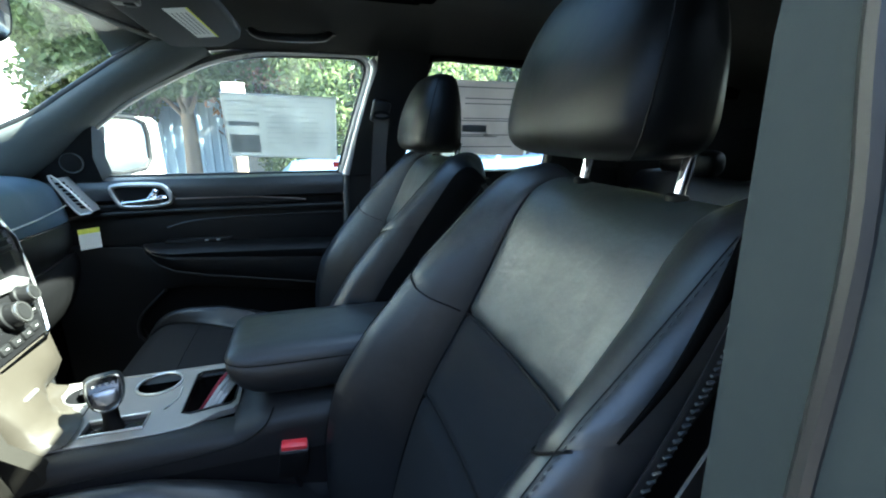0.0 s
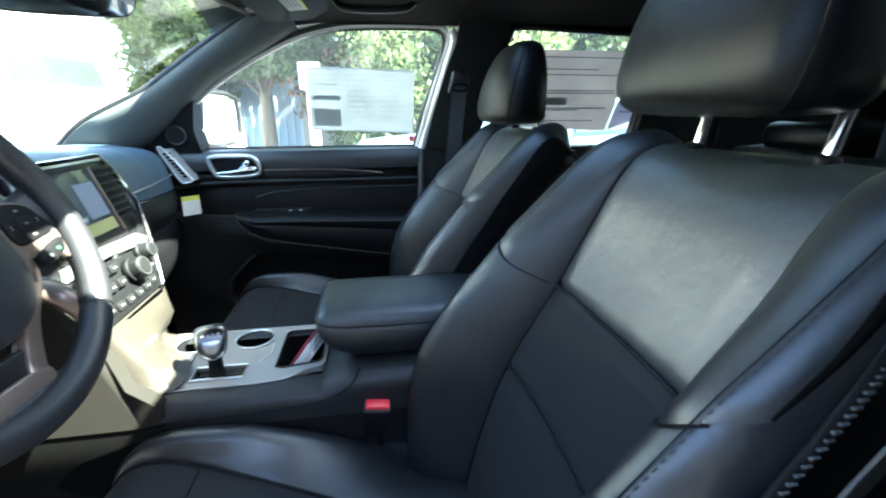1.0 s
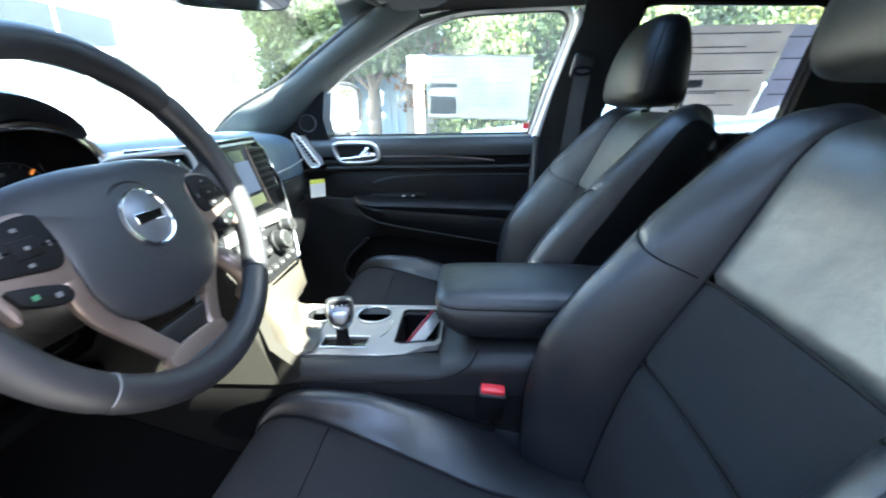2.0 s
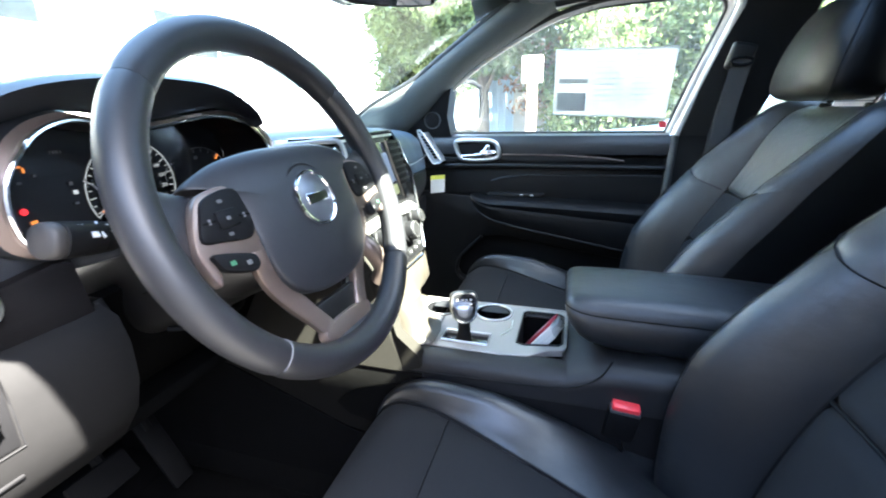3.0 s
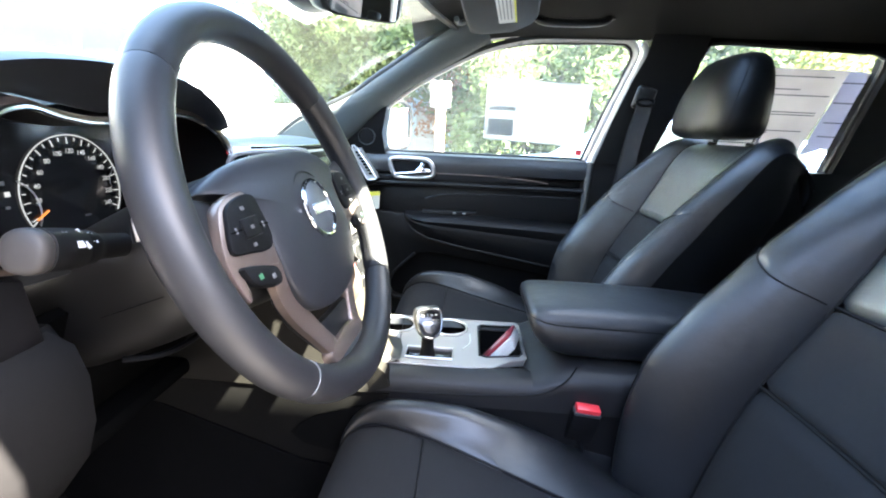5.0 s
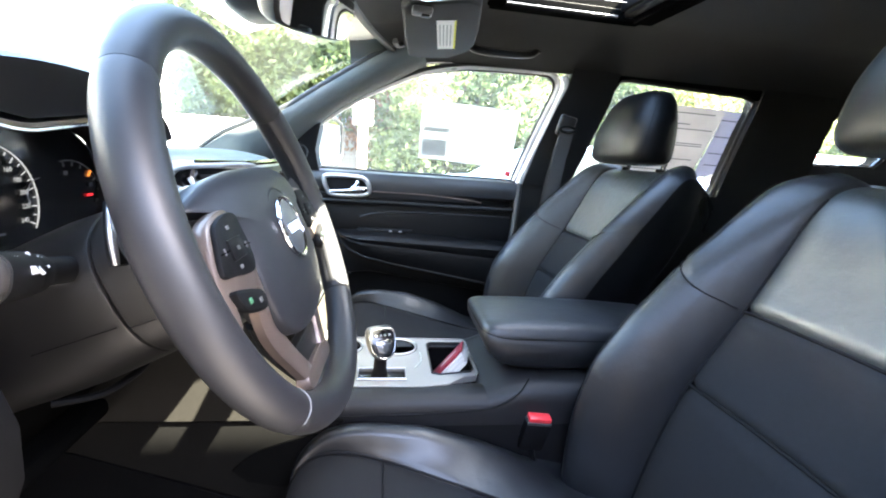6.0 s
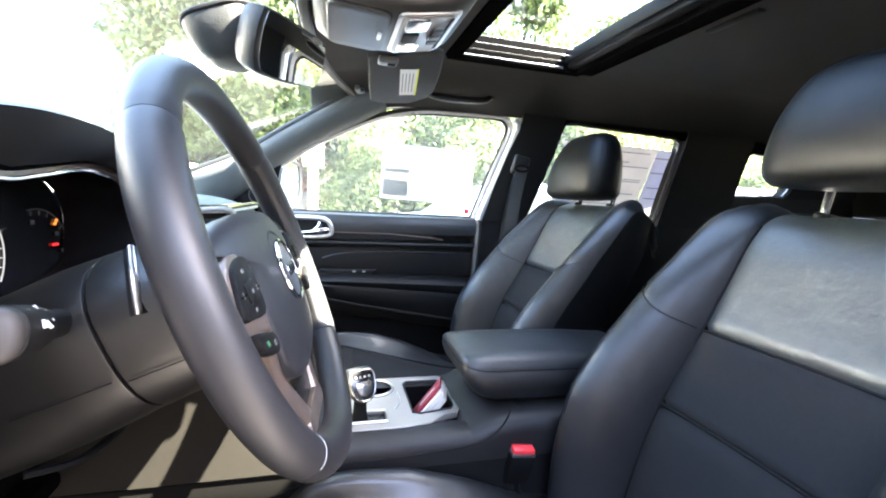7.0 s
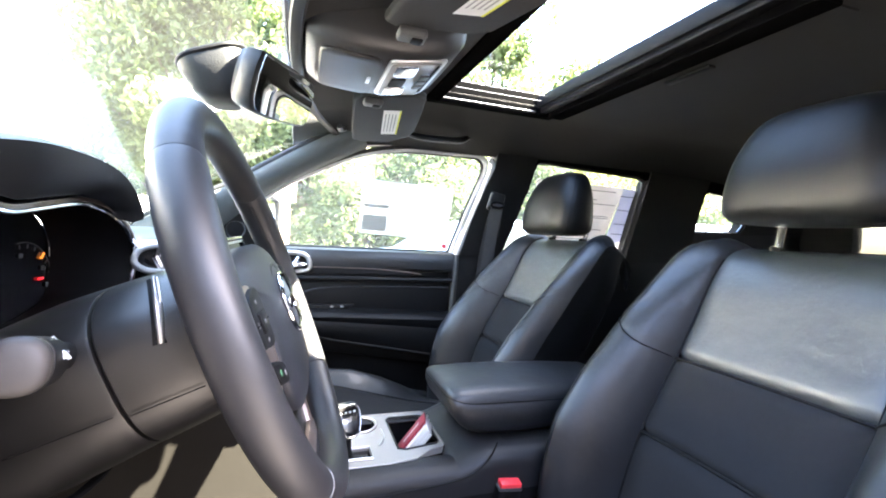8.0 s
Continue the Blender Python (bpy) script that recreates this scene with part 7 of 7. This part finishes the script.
    part("panel_slot", laid(rounded(0.004, 0.011, -0.078, 0.078, 0.003), 0.005, 0.0075, 0.001), DARK, m)
    part("flap_button", laid(rounded(-0.116, -0.108, -0.016, 0.016, 0.003), 0.006, 0.010, 0.002), SATIN, o)
    return o


overhead_console()


def visor(s, open_, label):
    v = thing("sun_visor", (-0.06, 0.34 * s, 1.57), label, "sun visor", "sun visors")
    pts = [(-0.118, 0.205), (-0.100, 0.185), (0.030, 0.175), (0.060, 0.195), (0.080, 0.32), (0.094, 0.445), (0.085, 0.49), (0.035, 0.545), (-0.055, 0.535), (-0.085, 0.51), (-0.100, 0.40)]
    bm = prism([(x, y * s) for x, y in pts], "z", -0.010, 0.010, 0.007, 3)
    for q in bm.verts:
        q.co.z += 1.570 + 0.12 * q.co.x - 0.115 * (abs(q.co.y) - 0.26)
    part("flap", bm, FABRIC, v, "charcoal visor flap")
    lz = lambda x, y: 1.559 + 0.12 * x - 0.115 * (abs(y) - 0.26)
    lx = lambda y: 0.135 * (y - 0.265)
    part("warning_label", rows_bm([[(x + lx(y), y * s, lz(x + lx(y), y) - 0.0006) for y in (0.265, 0.36, 0.455)] for x in (-0.033, 0.014)]), PAPER, v, "white printed warning label")
    part("label_stripe", rows_bm([[(x + lx(y), y * s, lz(x + lx(y), y) - 0.0012) for y in (0.265, 0.36, 0.455)] for x in (0.010, 0.0145)]), YELLOW, v)
    for i in range(4):
        part("label_line", rows_bm([[(x + lx(y), y * s, lz(x + lx(y), y) - 0.0011) for y in (0.29, 0.36, 0.43)] for x in (-0.027 + 0.009 * i, -0.024 + 0.009 * i)]), INK, v)
    part("pivot", tube(curve([(-0.125, 0.505 * s, 1.556), (-0.120, 0.535 * s, 1.552), (-0.105, 0.560 * s, 1.560)], 4), 0.008, 10), PILLAR_PLASTIC, v)
    cl = part("clip", rbox(-0.095, -0.050, 0.190 * s - 0.016, 0.190 * s + 0.016, 1.540, 1.556, 0.005), PILLAR_PLASTIC, v, "visor clip with a dark slot")
    part("clip_slot", rbox(-0.074, -0.056, 0.190 * s - 0.010, 0.190 * s + 0.010, 1.537, 1.542, 0.002), DARK, cl)
    return v


visor(1, False, "charcoal passenger sun visor with a white warning label")
visor(-1, False, "charcoal driver's sun visor with a white warning label")


def grab_handle():
    g = thing("grab_handle", (0.20, 0.60, 1.58), "black grab handle above the passenger door", "grab handle")
    part("grip", tube(curve([(0.105, 0.600, 1.602), (0.112, 0.583, 1.580), (0.140, 0.573, 1.570), (0.21, 0.569, 1.568), (0.28, 0.573, 1.572), (0.312, 0.583, 1.583), (0.322, 0.602, 1.606)], 5), 0.0135, 10, flat=0.8), PLASTIC, g)
    for x in (0.108, 0.318):
        part("foot", rbox(x - 0.022, x + 0.022, 0.582, 0.622, 1.584, 1.618, 0.008), PLASTIC, g)
    return g


grab_handle()


def inner_mirror():
    m = thing("rear_view_mirror", (-0.26, 0, 1.53), "black rear view mirror with a windscreen sensor box", "mirror")
    M = Matrix.Translation((-0.268, 0.0, 1.484)) @ pose(0, 0, 0, 8, 15, -18) @ Matrix.Diagonal((1, 0.97, 1.36, 1))
    ring = curve([(0, -0.135, 0.0), (0, -0.128, 0.028), (0, -0.10, 0.036), (0, 0.10, 0.033), (0, 0.128, 0.024), (0, 0.135, -0.004), (0, 0.125, -0.028), (0, 0.08, -0.036), (0, -0.09, -0.036), (0, -0.128, -0.026)], 4, True)
    rows = [[(x, p.y * k, p.z * k) for p in ring] for x, k in ((0.012, 0.95), (0.010, 0.99), (0.004, 1.0), (-0.012, 0.98), (-0.030, 0.86), (-0.042, 0.60), (-0.046, 0.3))]
    part("shell", moved(rows_bm(rows, loop=True, cap=True), M), PLASTIC, m, sharp=50)
    part("glass", moved(prism([(p.y * 0.93, p.z * 0.92) for p in ring], "x", 0.0118, 0.0145), M), MIRROR, m, "mirror glass")
    part("stalk", tube([(-0.32, 0.0, 1.482), (-0.37, 0.005, 1.51), (-0.40, 0.0, 1.535)], 0.014, 10), DARK, m)
    # bucket-shaped cover that hangs from the glass
    rows = []
    for t, xa, za, xb, zb, w in ((0.0, -0.428, 1.500, -0.328, 1.543, 0.064), (0.2, -0.428, 1.495, -0.325, 1.532, 0.066), (0.5, -0.420, 1.480, -0.322, 1.500, 0.062), (0.8, -0.402, 1.456, -0.325, 1.468, 0.054), (1.0, -0.385, 1.448, -0.335, 1.453, 0.042)):
        ring = []
        for a in np.linspace(0, 2 * math.pi, 29)[:-1]:
            c, d = math.copysign(abs(math.cos(a)) ** 0.6, math.cos(a)), math.copysign(abs(math.sin(a)) ** 0.6, math.sin(a))
            ring.append((xa + (xb - xa) * (0.5 + 0.5 * c), w * d, za + (zb - za) * (0.5 + 0.5 * c)))
        rows.append(ring)
    part("sensor_box", rows_bm(rows, loop=True, cap=True), SENSOR, m, "grey sensor cover on the windscreen", sharp=60)
    part("sensor_edge", tube([Vector(p) for p in rows[0]], 0.0045, 8, True), DARK, m, "black rim of the sensor cover")
    return m


inner_mirror()


# ---- papers on the glass ----
def window_sticker():
    t = thing("window_sticker", (0.15, 0.80, 1.21), "large white price sticker on the passenger window", "sticker", "window stickers")
    yf = lambda x, z: glass_y(x, z) - 0.004
    part("paper", slab([(-0.020, 1.232), (-0.018, 1.430), (0.336, 1.422), (0.332, 1.214)], yf, 0.001), PAPER_THIN, t)
    yp = lambda x, z: glass_y(x, z) - 0.0052
    part("border", tube([(x, yp(x, z), z) for x, z in ((-0.018, 1.234), (-0.016, 1.428), (0.334, 1.420), (0.330, 1.216))], 0.0030, 5, True), PAPER, t)
    part("printed_block", slab([(-0.008, 1.245), (-0.008, 1.303), (0.082, 1.300), (0.082, 1.242)], yp, 0.0005), block_print, t, "grey printed block")
    part("printed_band", slab([(-0.005, 1.330), (-0.005, 1.344), (0.086, 1.342), (0.086, 1.328)], yp, 0.0005), block_print, t, "illegible grey heading")
    rnd = random.Random(5)
    for col in range(3):
        x0 = -0.005 + 0.112 * col
        for i in range(9 if col else 4):
            z = 1.405 - 0.0165 * i if col else 1.405 - 0.014 * i
            w = 0.045 + 0.05 * rnd.random()
            part("print_line", slab([(x0, z), (x0, z + 0.003), (x0 + w, z + 0.002), (x0 + w, z - 0.001)], yp, 0.0004), mat_line, t)
    part("red_mark", slab([(0.318, 1.186), (0.318, 1.206), (0.340, 1.205), (0.340, 1.185)], yf, 0.001), RED, t, "small red square sticker")


mat_line = sheet("faint_print", (0.58, 0.58, 0.56), 0.6)
block_print = sheet("grey_block_print", (0.50, 0.51, 0.51), 0.58)
window_sticker()


def rear_stickers():
    yf = lambda x, z: glass_y(x, z) - 0.004
    yp = lambda x, z: glass_y(x, z) - 0.0056
    t = thing("window_sticker", (0.9, 0.79, 1.22), "large grey printed sheet on the rear door window", "sticker", "window stickers")
    part("paper", slab([(0.685, 1.236), (0.690, 1.492), (1.130, 1.490), (1.078, 1.218)], yf, 0.001), PAPER_GREY, t)
    for z, a, b in ((1.468, 0.72, 1.09), (1.430, 0.80, 1.0), (1.412, 0.80, 1.10), (1.360, 0.80, 1.08), (1.352, 0.72, 1.08), (1.300, 0.72, 1.06), (1.294, 0.80, 0.95), (1.255, 0.74, 1.02)):
        part("print_line", slab([(a, z), (a, z + 0.0035), (b, z + 0.002), (b, z - 0.0015)], yp, 0.0004), INK_DARK, t)
    part("printed_block", slab([(0.80, 1.312), (0.80, 1.338), (0.90, 1.337), (0.90, 1.311)], yp, 0.0004), INK, t)
    u = thing("window_sticker", (1.17, 0.79, 1.22), "lilac tinted printed sheet on the rear door window", "sticker", "window stickers")
    yf2 = lambda x, z: glass_y(x, z) - 0.007
    part("paper", slab([(1.090, 1.222), (1.125, 1.488), (1.218, 1.484), (1.205, 1.262)], yf2, 0.001), PAPER_LILAC, u)
    for z in (1.452, 1.392, 1.330, 1.285):
        part("print_line", slab([(1.118, z), (1.118, z + 0.004), (1.205, z + 0.003), (1.205, z - 0.001)], lambda x, z: glass_y(x, z) - 0.0082, 0.0004), INK_DARK, u)


rear_stickers()


# ---- outside ----
single("ground", prism([(-300, -300), (300, -300), (300, 300), (-300, 300)], "z", -0.2, 0.0), ASPHALT, "grey asphalt of the parking lot", kind="structure")


def wheel_parts(v, x, y, r, w):
    t = part("wheel", lathe([(r * 0.62, -w), (r * 0.94, -w), (r, -w * 0.7), (r, w * 0.7), (r * 0.94, w), (r * 0.62, w)], (x, y, r), (0, 1, 0), 24, cap=False), TYRE, v)
    part("rim", lathe([(r * 0.62, -w * 0.8), (r * 0.60, w * 0.2), (0.04, w * 0.5), (0, w * 0.5)], (x, y, r), (0, -1, 0), 20, cap=False), SATIN, t)


def vehicle(name, x0, y0, profile, width, wins, paint, label, category, wheels, lamps=(), group=""):
    """A parked vehicle: side outline pushed across its width, with glass, wheels and lamps as parts. The outline runs along x."""
    v = thing(name, (x0, y0 + width / 2, 0.0), label, category, group)
    bm = prism([(x0 + a, z) for a, z in profile], "y", y0, y0 + width, 0.06, 3)
    for q in bm.verts:
        k = max(0.0, (q.co.z - 1.0)) * 0.16
        c = y0 + width / 2
        q.co.y = c + (q.co.y - c) * (1 - k)
    part("body", bm, paint, v, sharp=30)
    for pts in wins:
        zc = sum(z for _, z in pts) / len(pts)
        for side in (0, 1):
            c = y0 + width / 2
            f = lambda x, z, side=side: c + (-1 if side == 0 else 1) * (width / 2) * (1 - max(0, z - 1.0) * 0.16) + (-0.006 if side == 0 else 0.006)
            part("side_window", slab([(x0 + a, z) for a, z in pts], f, 0.02 if side == 0 else -0.02), DARK_GLASS, v)
    for a, r in wheels:
        for y in (y0 + 0.09, y0 + width - 0.09):
            wheel_parts(v, x0 + a, y, r, 0.11)
    for a, ya, z, sx_, sy, sz, m in lamps:
        part("lamp", rbox(x0 + a - sx_, x0 + a + sx_, y0 + ya - sy, y0 + ya + sy, z - sz, z + sz, 0.01), m, v)
    return v


pick = [(0.0, 0.55), (0.0, 1.40), (0.06, 1.46), (1.45, 1.46), (1.52, 1.50), (1.62, 1.88), (1.80, 1.93), (3.05, 1.92), (3.55, 1.50), (4.75, 1.38), (4.95, 1.20), (5.0, 0.55), (4.6, 0.42), (0.3, 0.42)]
pk = [(-a, z) for a, z in pick]
TRUCK_X = -1.55
t1 = vehicle("pickup_truck", TRUCK_X, 3.85, pk, 1.95,
             [[(-1.55, 1.51), (-1.64, 1.80), (-2.34, 1.84), (-2.34, 1.51)], [(-2.46, 1.51), (-2.46, 1.84), (-3.0, 1.84), (-3.40, 1.51)]],
             CAR_PAINT, "white pickup truck parked beside the car", "pickup truck", [(-0.95, 0.40), (-4.0, 0.40)], [(0.02, 0.25, 0.62, 0.05, 0.12, 0.06, SATIN), (-1.9, 1.0, 1.95, 0.03, 0.05, 0.012, RED_LENS)], "parked vehicles")
cab = TRUCK_X - 1.535
part("rear_window", moved(rbox(-0.012, 0.012, 4.05, 5.60, -0.15, 0.17, 0.008), Matrix.Translation((cab - 0.045, 0, 1.71)) @ pose(0, 0, 0, 0, -15, 0)), CAB_GLASS, t1, "pale rear cab window")
part("brake_lamp", rbox(cab - 0.12, cab - 0.07, 4.72, 4.92, 1.895, 1.915, 0.005), RED_LENS, t1, "small red brake lamp")
sedan = [(0.0, 0.45), (0.02, 0.80), (0.15, 0.92), (1.15, 1.02), (1.75, 1.40), (2.10, 1.46), (3.0, 1.44), (3.75, 1.12), (4.35, 1.06), (4.45, 0.80), (4.45, 0.40), (0.3, 0.32)]
vehicle("blue_car", -0.10, 3.6, [(a, z) for a, z in sedan], 1.8, [[(1.42, 1.06), (1.86, 1.36), (2.35, 1.38), (2.35, 1.06)], [(2.43, 1.06), (2.43, 1.38), (2.98, 1.37), (3.45, 1.12)]],
        BLUE_PAINT, "light blue sedan parked beside the car", "car", [(0.85, 0.32), (3.6, 0.32)], [(0.06, 0.25, 0.78, 0.08, 0.14, 0.06, WHITE_MARK), (0.04, 0.32, 0.62, 0.05, 0.10, 0.05, RED_LENS)], "parked vehicles")
vehicle("grey_car", 4.6, 3.4, [(a, z) for a, z in sedan], 1.8, [[(1.42, 1.06), (1.86, 1.36), (2.35, 1.38), (2.35, 1.06)], [(2.43, 1.06), (2.43, 1.38), (2.98, 1.37), (3.45, 1.12)]],
        GREY_PAINT, "grey sedan parked farther along the row", "car", [(0.85, 0.32), (3.6, 0.32)], (), "parked vehicles")
suv = [(0.0, 0.5), (0.0, 1.02), (0.18, 1.10), (1.05, 1.18), (1.55, 1.70), (1.85, 1.78), (4.0, 1.76), (4.35, 1.60), (4.50, 1.05), (4.50, 0.45), (0.3, 0.40)]
vehicle("red_lamp_truck", 5.6, 6.2, [(a, z) for a, z in suv], 1.9, [[(1.42, 1.20), (1.76, 1.62), (2.5, 1.66), (2.5, 1.20)], [(2.6, 1.20), (2.6, 1.66), (3.95, 1.64), (4.2, 1.22)]],
        GREY_PAINT, "grey tall car with red lamps under the trees", "car", [(0.9, 0.36), (3.6, 0.36)], [(1.70, 0.03, 1.705, 0.09, 0.06, 0.022, RED_LENS), (2.00, 0.03, 1.705, 0.09, 0.06, 0.022, RED_LENS)], "parked vehicles")


def sign():
    s = thing("sign_post", (-0.42, 4.05, 0.0), "white board on a bare wooden post", "sign")
    part("post", rbox(-0.45, -0.35, 4.02, 4.10, 0.0, 1.62, 0.008), WOOD, s)
    part("board", rbox(-0.505, -0.295, 3.99, 4.015, 1.50, 1.76, 0.01), WHITE_MARK, s, "blank white board")
    return s


sign()


def shed():
    b = thing("shed", (-2.6, 11.0, 0), "pale blue ribbed shed behind the trees", "shed")
    part("wall", rbox(-5.2, -0.4, 11.0, 13.5, 0, 2.3, 0.02), SHED, b)
    for i in range(24):
        part("rib", rbox(-5.15 + 0.2 * i, -5.09 + 0.2 * i, 10.96, 11.0, 0, 2.3, 0.01, 1), SHED, b)
    part("roof", prism([(10.8, 2.3), (13.7, 2.3), (12.25, 2.9)], "x", -5.3, -0.3, 0.02), SATIN, b)
    part("door", rbox(-1.5, -0.7, 10.94, 10.99, 0.0, 1.9, 0.01), INK, b)
    return b


shed()


def building():
    b = thing("white_building", (-20, 14, 0), "bright white low building across the lot", "building")
    part("wall", rbox(-26, -17, -4, 36, 0, 7.5, 0.05), STUCCO, b)
    part("roof", rbox(-26.4, -16.6, -4.4, 36.4, 7.5, 7.9, 0.05), STUCCO, b)
    for y0, y1, z0, z1 in ((2.0, 5.0, 4.2, 6.2), (7.5, 10.5, 4.2, 6.2), (14.9, 21.4, 3.8, 5.5)):
        w = part("window", rbox(-17.02, -16.94, y0, y1, z0, z1, 0.02), SHADED, b)
        part("window_frame", rbox(-17.0, -16.92, (y0 + y1) / 2 - 0.05, (y0 + y1) / 2 + 0.05, z0, z1, 0.01), WHITE_MARK, w)
        part("sill", rbox(-17.02, -16.85, y0 - 0.1, y1 + 0.1, z0 - 0.1, z0, 0.01), STUCCO, w)
    return b


building()


def tree(x, y, height, spread, low, n, leaf, seed, label, leaf_size=0.075, lean=0.0):
    """A tapered trunk with limbs and a crown of many small leaves in uneven clumps."""
    rnd = np.random.RandomState(seed)
    t = thing("tree", (x, y, 0), label, "tree", "trees behind the cars")
    top = Vector((x + lean, y, height * 0.8))
    tr = curve([(x, y, 0), (x + 0.03, y, low * 0.6), (x + lean * 0.4 - 0.04, y + 0.03, low * 1.3), tuple(top)], 5)
    limbs = [tube(tr, [0.16 * (1 - 0.8 * i / (len(tr) - 1)) for i in range(len(tr))], 10)]
    clumps = []
    for i in range(26):
        a, h = rnd.uniform(0, 2 * math.pi), rnd.uniform(low * 0.9, height * 0.93)
        k = math.sin(math.pi * min(1, max(0.08, (h - low * 0.7) / (height - low * 0.7)) ** 0.8)) * 0.75 + 0.25
        d = spread * k * rnd.uniform(0.55, 1.0)
        e = Vector((x + lean * h / height + d * math.cos(a), y + d * math.sin(a), h))
        base = tr[min(len(tr) - 1, int(len(tr) * min(0.95, (h * 0.75) / (height * 0.8))))]
        mid = base.lerp(e, 0.5) + Vector((0, 0, 0.15))
        limbs.append(tube([base, mid, e], [0.05, 0.03, 0.008], 6))
        for f in (1.0, 0.72, 0.45):
            clumps.append((base.lerp(e, f) + Vector(rnd.normal(0, 0.12, 3)), spread * rnd.uniform(0.20, 0.40)))
    part("trunk", join(*limbs), BARK, t)
    cs = np.array([[*c, r] for c, r in clumps])
    idx = rnd.randint(0, len(cs), n)
    d = rnd.normal(0, 1, (n, 3))
    d /= np.linalg.norm(d, axis=1)[:, None]
    pos = cs[idx, :3] + d * (cs[idx, 3] * rnd.uniform(0.25, 1.05, n) ** 0.6)[:, None] * np.array([1.0, 1.0, 0.75])
    pos = pos[pos[:, 2] > low * 0.75]
    n = len(pos)
    u = rnd.normal(0, 1, (n, 3))
    u /= np.linalg.norm(u, axis=1)[:, None]
    v = np.cross(u, rnd.normal(0, 1, (n, 3)))
    v /= np.linalg.norm(v, axis=1)[:, None]
    s = leaf_size * rnd.uniform(0.6, 1.3, n)[:, None]
    verts = np.stack([pos - u * s, pos + v * s * 0.45, pos + u * s, pos - v * s * 0.45], 1).reshape(-1, 3)
    me = bpy.data.meshes.new("crown")
    me.from_pydata(verts.tolist(), [], np.arange(n * 4).reshape(-1, 4).tolist())
    me.materials.append(leaf)
    ob = new("crown", me)
    ob.parent = t
    ob.matrix_parent_inverse = Matrix.Translation(-Vector(t.location))
    return t


tree(-1.85, 8.6, 7.6, 2.3, 2.5, 70000, LEAF, 1, "leafy green tree with a bare lower trunk", 0.068)
tree(1.2, 8.2, 5.6, 2.5, 0.5, 48000, LEAF, 3, "dense green bushy tree behind the sedan", 0.062)
tree(3.7, 8.8, 9.6, 2.5, 0.6, 70000, LEAF, 4, "dense green tree beside the row of cars", 0.068)
tree(7.6, 9.4, 6.2, 2.8, 0.6, 34000, LEAF_YELLOW, 5, "yellow-green tree in the sun", 0.075)
tree(11.5, 11.0, 7.0, 3.2, 0.8, 14000, LEAF, 6, "sunlit green tree at the end of the row", 0.13)
tree(-0.4, 9.6, 3.2, 1.1, 1.2, 2200, LEAF_BROWN, 7, "small tree with dry brown leaves")
tree(-3.1, 10.0, 9.5, 2.1, 2.0, 90000, LEAF, 8, "tall narrow green tree", 0.075)
tree(-3.6, 12.6, 11.5, 1.9, 1.5, 22000, LEAF, 9, "tall green tree behind the narrow one", 0.13)

for k, (x, h) in enumerate(((1.0, 6.0), (4.6, 7.2), (8.4, 7.6), (12.4, 7.0), (16.5, 7.6), (21.0, 8.0))):
    tree(x, 13.5 + 0.8 * (k % 2), h, 2.9, 0.5, 12000, LEAF, 30 + k, "leafy green tree in the row behind", 0.15)

# unseen plain wall, added behind the open door to block low sky light
single("wall_sky_block", rbox(-14, 16, -4.5, -4.2, 0, 3.5, 0.03), STUCCO_DARK, "added plain dark wall that blocks low sky light", kind="structure")
